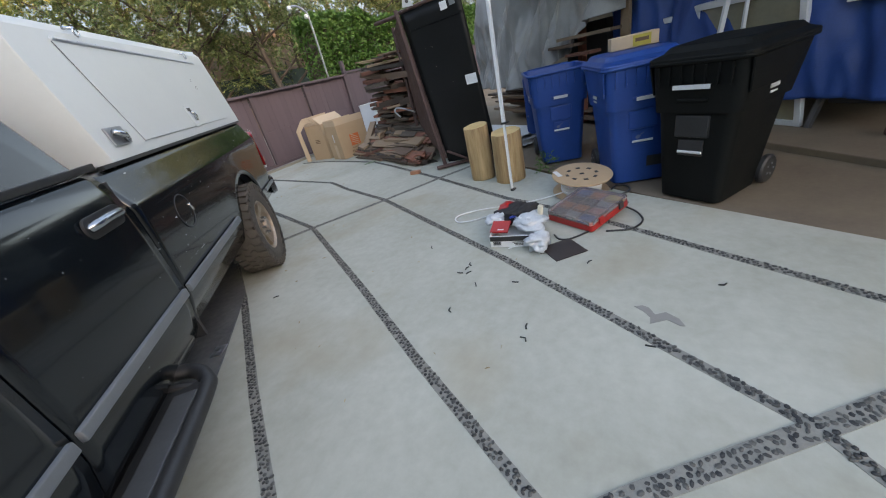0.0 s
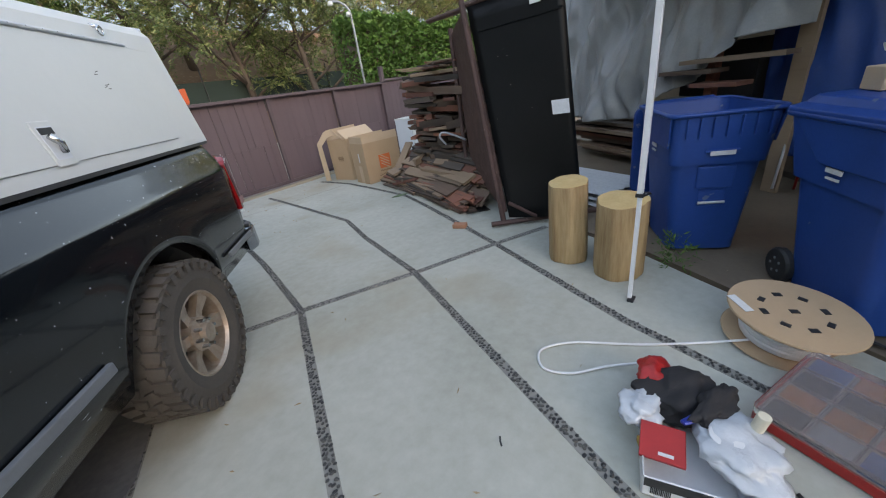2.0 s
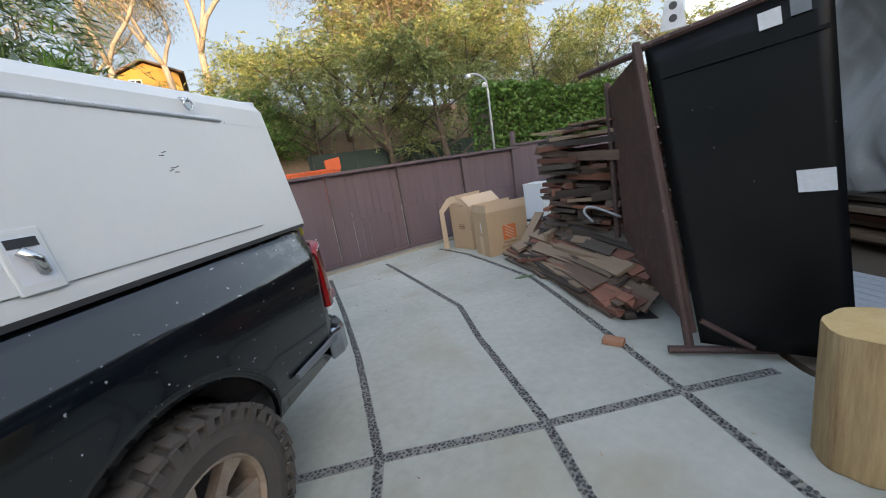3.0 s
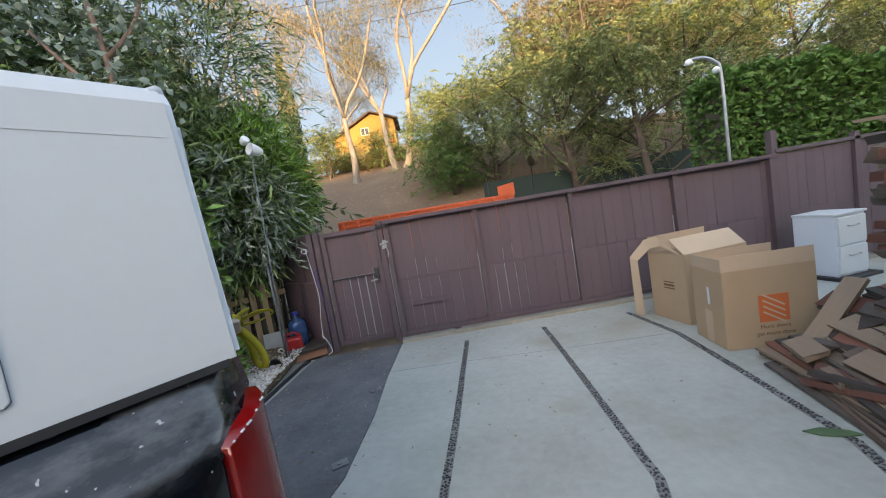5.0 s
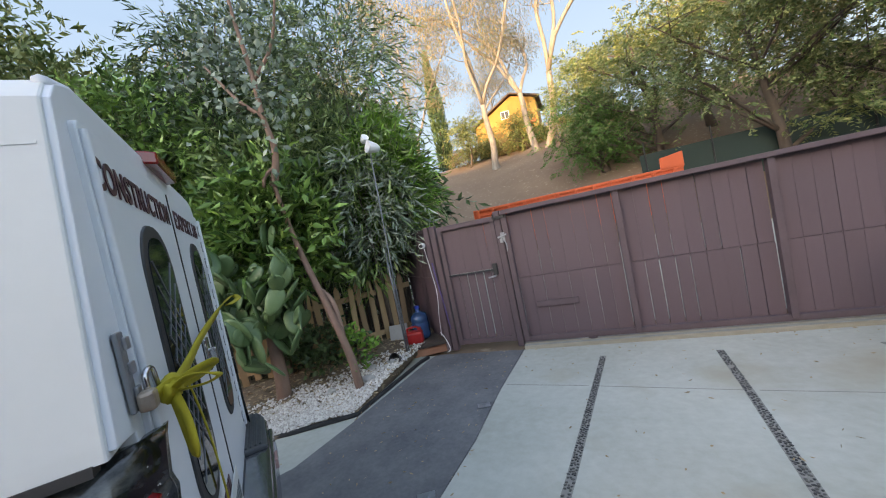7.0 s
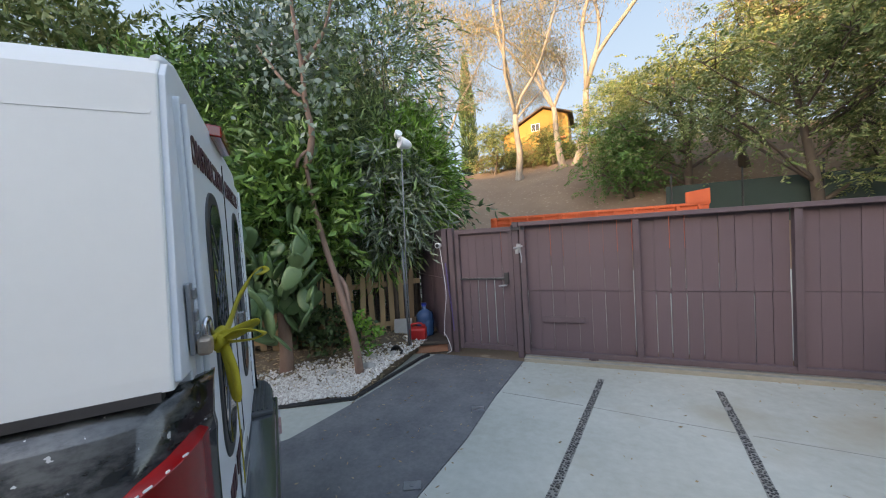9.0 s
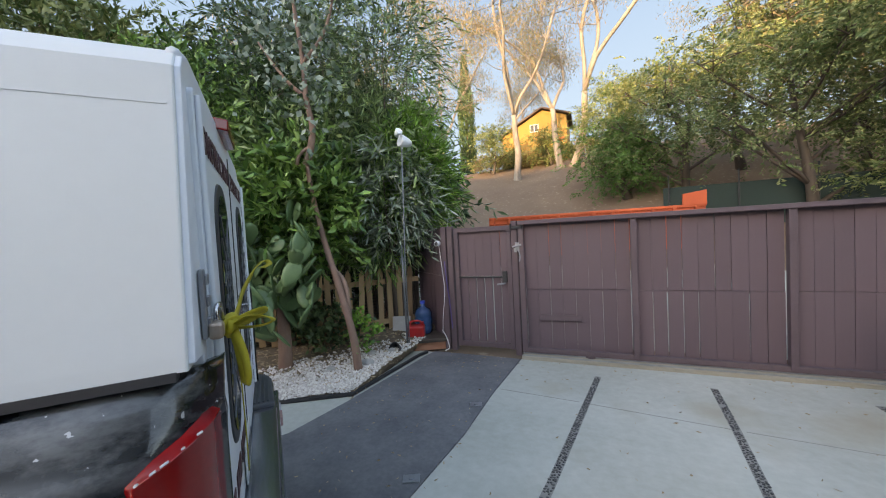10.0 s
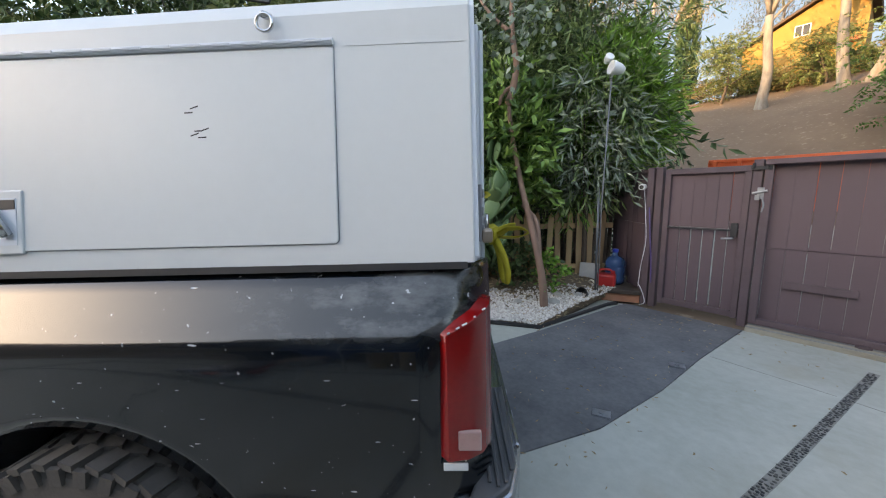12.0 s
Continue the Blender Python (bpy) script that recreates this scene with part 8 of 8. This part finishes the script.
# slim cypress
cy = thing("cypress", pose(-6.6, 43.5, ground_z(-6.6, 43.5)), "tall slim dark cypress on the hill", "tree")
part("trunk", tube([(0, 0, 0), (0, 0, 12.0)], [0.25, 0.05], 8), BARK_DARK, cy)
r = np.random.default_rng(12)
nl = 5200
h = r.random(nl)
rad = 0.85 * np.minimum(1.0, (1 - h) * 2.2 + 0.06) * r.uniform(0.4, 1, nl)
a = r.uniform(0, 6.283, nl)
leaves("crown", np.stack([rad * np.cos(a), rad * np.sin(a), 0.6 + h * 12.6], 1), np.stack([np.cos(a) * 0.4, np.sin(a) * 0.4, np.ones(nl)], 1), 0.5, 0.12, LEAF_DEEP, cy, seed=13)


def gum(x, y, height, lean, seed, spread, n=8500, thick=0.21):
    """A pale gum: a bare trunk that forks, crooked limbs, thin twigs with sparse hanging leaves."""
    rn = random.Random(seed)
    r = np.random.default_rng(seed)
    e = thing("gum_tree", pose(x, y, ground_z(x, y)), "tall pale-barked gum tree on the slope", "tree")
    bm = bmesh.new()
    tips = []

    def limb(p, way, ln, rad, level):
        pts, rads, d = [p], [rad], way.normalized()
        steps = 6 if level < 2 else 4
        for k in range(steps):
            bend = (0.10, 0.20, 0.30, 0.35)[level]
            d = (d + Vector((rn.gauss(0, bend), rn.gauss(0, bend), rn.gauss(0.05 if level < 2 else -0.02, bend * 0.5)))).normalized()
            pts.append(pts[-1] + d * ln / steps)
            rads.append(rad * (1 - (0.35 if level < 2 else 0.7) * (k + 1) / steps))
        if level == 0:
            rads[0] = rad * 1.5
        tube(smooth_line(pts, 2), [rads[min(len(rads) - 1, k // 2)] * (1 if k % 2 == 0 or k // 2 + 1 >= len(rads) else 0.5 + 0.5 * rads[k // 2 + 1] / rads[k // 2]) for k in range(2 * steps + 1)], (10, 8, 6, 4)[level], bm=bm)
        if level == 3:
            tips.extend((pts[-1], pts[2], pts[3]))
            return
        kids = (3, 6, 5)[level]
        for k in range(kids):
            at = pts[-1] if level == 0 else pts[rn.randrange(2, steps + 1)]
            a = rn.uniform(0, 6.283) if level else 6.283 * (k + rn.random() * 0.5) / kids
            tilt = (rn.uniform(0.2, 0.5), rn.uniform(0.5, 1.2), rn.uniform(0.5, 1.3))[level]
            out_way = Vector((math.cos(a), math.sin(a), 0))
            w = d * math.cos(tilt) + out_way * math.sin(tilt) + Vector((0, 0, 0.15))
            limb(at, w, (height * 0.55, spread * 0.6, spread * 0.32)[level] * rn.uniform(0.7, 1.2), rads[-1] * (0.72, 0.42, 0.45)[level], level + 1)

    limb(Vector((0, 0, -0.3)), Vector((lean[0] / height * 1.6, lean[1] / height, 1)), height * 0.26, thick, 0)
    part("trunk", bm, BARK_PALE, e, smooth=True)
    tp = np.array([tuple(t) for t in tips])
    which = r.integers(0, len(tp), n)
    off = np.clip(r.normal(size=(n, 3)), -1.6, 1.6) * [0.42, 0.42, 0.36] + [0, 0, -0.15]
    leaves("crown", tp[which] + off, r.normal(size=(n, 3)) * 0.5 + [0, 0, -1], 0.20, 0.040, LEAF_RUST, e, seed=seed + 2)
    return e


gum(1.65, 27.4, 15.5, (-0.2, 0.5), 41, 4.2)
gum(4.05, 28.2, 14.5, (-1.8, 0.4), 42, 4.0)
gum(4.75, 28.0, 16.5, (1.0, 0.6), 43, 4.6, 8500, 0.24)
gum(-4.5, 31.0, 13.0, (0.5, 0.2), 44, 4.4)
gum(-1.0, 36.0, 13.0, (0.5, 0.2), 45, 4.4)
gum(15.5, 32.0, 17.0, (-0.5, 0.0), 47, 5.0, 7000)
gum(-1.4, 14.8, 10.5, (0.4, 0.3), 48, 2.4, 4200, 0.16)


def yard_tree(x, y, height, spread, seed, material, n=6500, ll=0.28, lw=0.085):
    return tree("ash_tree", (x, y, ground_z(x, y)), height, spread, "broad olive-green feathery tree behind the fence", seed, BARK_DARK, material, int(n * 0.85), ll, lw, 0.16, (0, 0), 0.14, 12, 0.72, 0.45, 5, 0.5, 0.55)


yard_tree(8.6, 22.0, 5.8, 2.4, 51, LEAF_OLIVE, 5000)
yard_tree(11.2, 19.8, 6.4, 3.2, 52, LEAF_OLIVE, 5600)
yard_tree(13.6, 18.6, 7.8, 3.6, 53, LEAF_OLIVE)
yard_tree(11.2, 24.0, 7.0, 3.2, 54, LEAF_OLIVE)
yard_tree(16.5, 20.0, 8.2, 4.0, 55, LEAF_OLIVE)
yard_tree(15.0, 25.0, 10.5, 4.4, 56, LEAF_RUST, 5200)
yard_tree(21.0, 20.0, 8.0, 4.2, 57, LEAF_OLIVE)
yard_tree(20.5, 27.0, 10.0, 4.6, 58, LEAF_RUST, 5200)
yard_tree(26.0, 19.0, 8.5, 4.4, 59, LEAF_OLIVE, 5200)
yard_tree(7.0, 22.6, 3.2, 1.25, 60, LEAF_HEDGE, 4200, 0.26, 0.09)
yard_tree(-8.5, 15.0, 8.5, 4.2, 61, LEAF_OLIVE, 5200)
yard_tree(-11.0, 9.0, 8.5, 4.2, 62, LEAF_DEEP, 5200)
yard_tree(-11.5, 3.0, 8.0, 4.2, 63, LEAF_OLIVE, 5200)
yard_tree(-4.0, 17.0, 7.0, 3.4, 64, LEAF_DEEP, 5200)
yard_tree(31.0, 15.0, 9.0, 4.4, 65, LEAF_OLIVE, 5200)

yard_tree(-5.5, 10.5, 8.0, 3.4, 66, LEAF_OLIVE, 7000, 0.22, 0.08)
yard_tree(-7.0, 6.5, 8.5, 3.6, 67, LEAF_OLIVE, 7000, 0.22, 0.08)
yard_tree(-7.5, 1.5, 8.0, 3.6, 68, LEAF_DEEP, 7000, 0.22, 0.08)
yard_tree(-1.6, 14.0, 8.5, 3.0, 69, LEAF_DEEP, 7000, 0.22, 0.07)

for k, (x, y, h) in enumerate(((17, 29, 8.5), (22, 31, 9), (27, 28, 9), (32, 24, 9), (36, 19, 9), (-9, 27, 8), (-14, 21, 9))):
    yard_tree(x, y, h, 4.0, 70 + k, LEAF_OLIVE if k % 2 else LEAF_RUST, 5200, 0.42, 0.16)

# dark shade netting under the trees
net = thing("shade_netting", pose(13.5, 19.9, ground_z(13.5, 19.9) - 0.5), "dark green shade netting on posts", "netting")
part("net", box((0, 0, 0.95), (11.5, 0.03, 1.7)), NETTING, net)
for k in range(7):
    part("post", rod((-5.6 + k * 1.85, -0.05, 0), (-5.6 + k * 1.85, -0.05, 2.2), 0.025), BLACK, net)

# clipped hedge
hd = thing("hedge", pose(16.8, 13.5, 0.0), "clipped green ivy hedge behind the fence", "hedge")
r = np.random.default_rng(33)
nh = 26000
face = r.random(nh)
px = r.uniform(-5.0, 9.5, nh)
top = 3.55 + 0.12 * np.sin(px * 1.3) + 0.08 * np.sin(px * 4.1)
py = np.where(face < 0.72, -0.55 + 0.16 * np.abs(r.normal(size=nh)), r.uniform(-0.55, 0.7, nh))
pz = np.where(face < 0.72, r.uniform(0.3, 1.0, nh) * top, top - 0.12 * np.abs(r.normal(size=nh)))
left = r.random(nh) < 0.05
px = np.where(left, -5.0 + 0.15 * np.abs(r.normal(size=nh)), px)
py = np.where(left, r.uniform(-0.5, 0.7, nh), py)
leaves("foliage", np.stack([px, py, pz], 1), np.stack([r.normal(size=nh) * 0.6, -0.7 + 0.5 * r.normal(size=nh), -0.2 + 0.6 * r.normal(size=nh)], 1), 0.15, 0.11, LEAF_HEDGE, hd, seed=34)
# solid bark-coloured block filling the hedge behind its leaves
part("core", box((2.2, 0.1, 1.6), (14.2, 0.9, 3.2)), BARK_DARK, hd, "solid dark brown block inside the leaves")

# street lamp with two heads
sl = thing("yard_lamp", pose(11.05, 12.2, 0), "grey curved lamp post with small white heads", "lamp post")
part("post", tube(smooth_line([(0, 0, 0), (0, 0, 2.0), (0.0, 0, 3.3), (-0.08, 0.02, 3.55), (-0.28, 0.05, 3.66), (-0.50, 0.08, 3.66)], 5), 0.028, 8), GALV, sl, smooth=True)
part("lamp_head", lathe([(0.02, 0.06), (0.05, 0.04), (0.075, -0.03), (0.03, -0.05)], 18, m=pose(-0.52, 0.08, 3.62, 10, -10, 0)), WHITE_PLASTIC, sl, smooth=True)
part("lamp_head", lathe([(0.02, 0.06), (0.05, 0.03), (0.06, -0.03), (0.02, -0.05)], 18, m=pose(-0.13, -0.05, 3.38, 40, -30, 0)), WHITE_PLASTIC, sl, smooth=True)
part("arm", tube([(0, 0, 3.3), (-0.10, -0.04, 3.40)], 0.014, 6), GALV, sl)

# overhead wires
wires = thing("overhead_wires", pose(0, 0, 0), "thin dark overhead wires crossing the sky", "wires")
for dz in (0.0, 0.9, 1.7):
    part("wire", tube(smooth_line([(-30, 33, 20.0 + dz), (-8, 31, 15.6 + dz), (14, 29, 15.0 + dz), (40, 27, 17.5 + dz)], 6), 0.022, 5), BLACK, wires)
# solar flood light on a pole beyond the truck
sp = thing("solar_light", pose(1.02, 7.30, 0), "black solar flood light on a pole", "flood light")
part("pole", tube([(0, 0, 0), (0, 0, 3.45)], 0.02, 8), BLACK, sp)
hm = pose(0.04, -0.10, 3.63, 62, 10, 48)
part("head", box((0, 0, 0), (0.26, 0.42, 0.03)), BLACK, sp, bevel=0.008, m=hm)
for k in range(3):
    part("cell", box((0, -0.05 + 0.10 * k, 0.018), (0.20, 0.07, 0.006)), WHITE_MARK, sp, "pale light cell", m=hm)

# ---- far evening sky behind the hill ----
SKY_FAR = bpy.data.materials.new("far_sky")
SKY_FAR.use_nodes = True
nt = SKY_FAR.node_tree
tc, sep, rg, mx = (nt.nodes.new("ShaderNode" + k) for k in ("TexCoord", "SeparateXYZ", "MapRange", "Mix"))
mx.data_type = "RGBA"
mx.inputs["A"].default_value, mx.inputs["B"].default_value = (0.105, 0.155, 0.215, 1), (0.066, 0.112, 0.185, 1)
rg.inputs["From Min"].default_value, rg.inputs["From Max"].default_value = 15.0, 170.0
nt.links.new(tc.outputs["Object"], sep.inputs[0])
nt.links.new(sep.outputs["Z"], rg.inputs["Value"])
nt.links.new(rg.outputs[0], mx.inputs["Factor"])
glow = nt.nodes.new("ShaderNodeEmission")
nt.links.new(mx.outputs["Result"], glow.inputs["Color"])
nt.links.new(glow.outputs[0], nt.nodes["Material Output"].inputs["Surface"])
bv = [(280 * math.sin(radians(a)), 280 * math.cos(radians(a)), z) for z in (-5.0, 230.0) for a in range(-75, 66, 5)]
m = len(bv) // 2
tagged(raw("backdrop", bv, [(k, k + 1, m + k + 1, m + k) for k in range(m - 1)], SKY_FAR, smooth=True), "clear pale blue evening sky", "sky", kind="structure")

# ---- single pebbles of the bands that the path passes nearest ----
for k, (q, ang, sx, sy) in enumerate(single):
    o = new("pebble", pebble_meshes[k % 6])
    o.parent = driveway
    o.matrix_basis = Matrix.Translation((q.x, q.y, 0.0055)) @ Matrix.Rotation(ang, 4, "Z") @ Matrix.Diagonal((sx, sy, 0.006, 1))
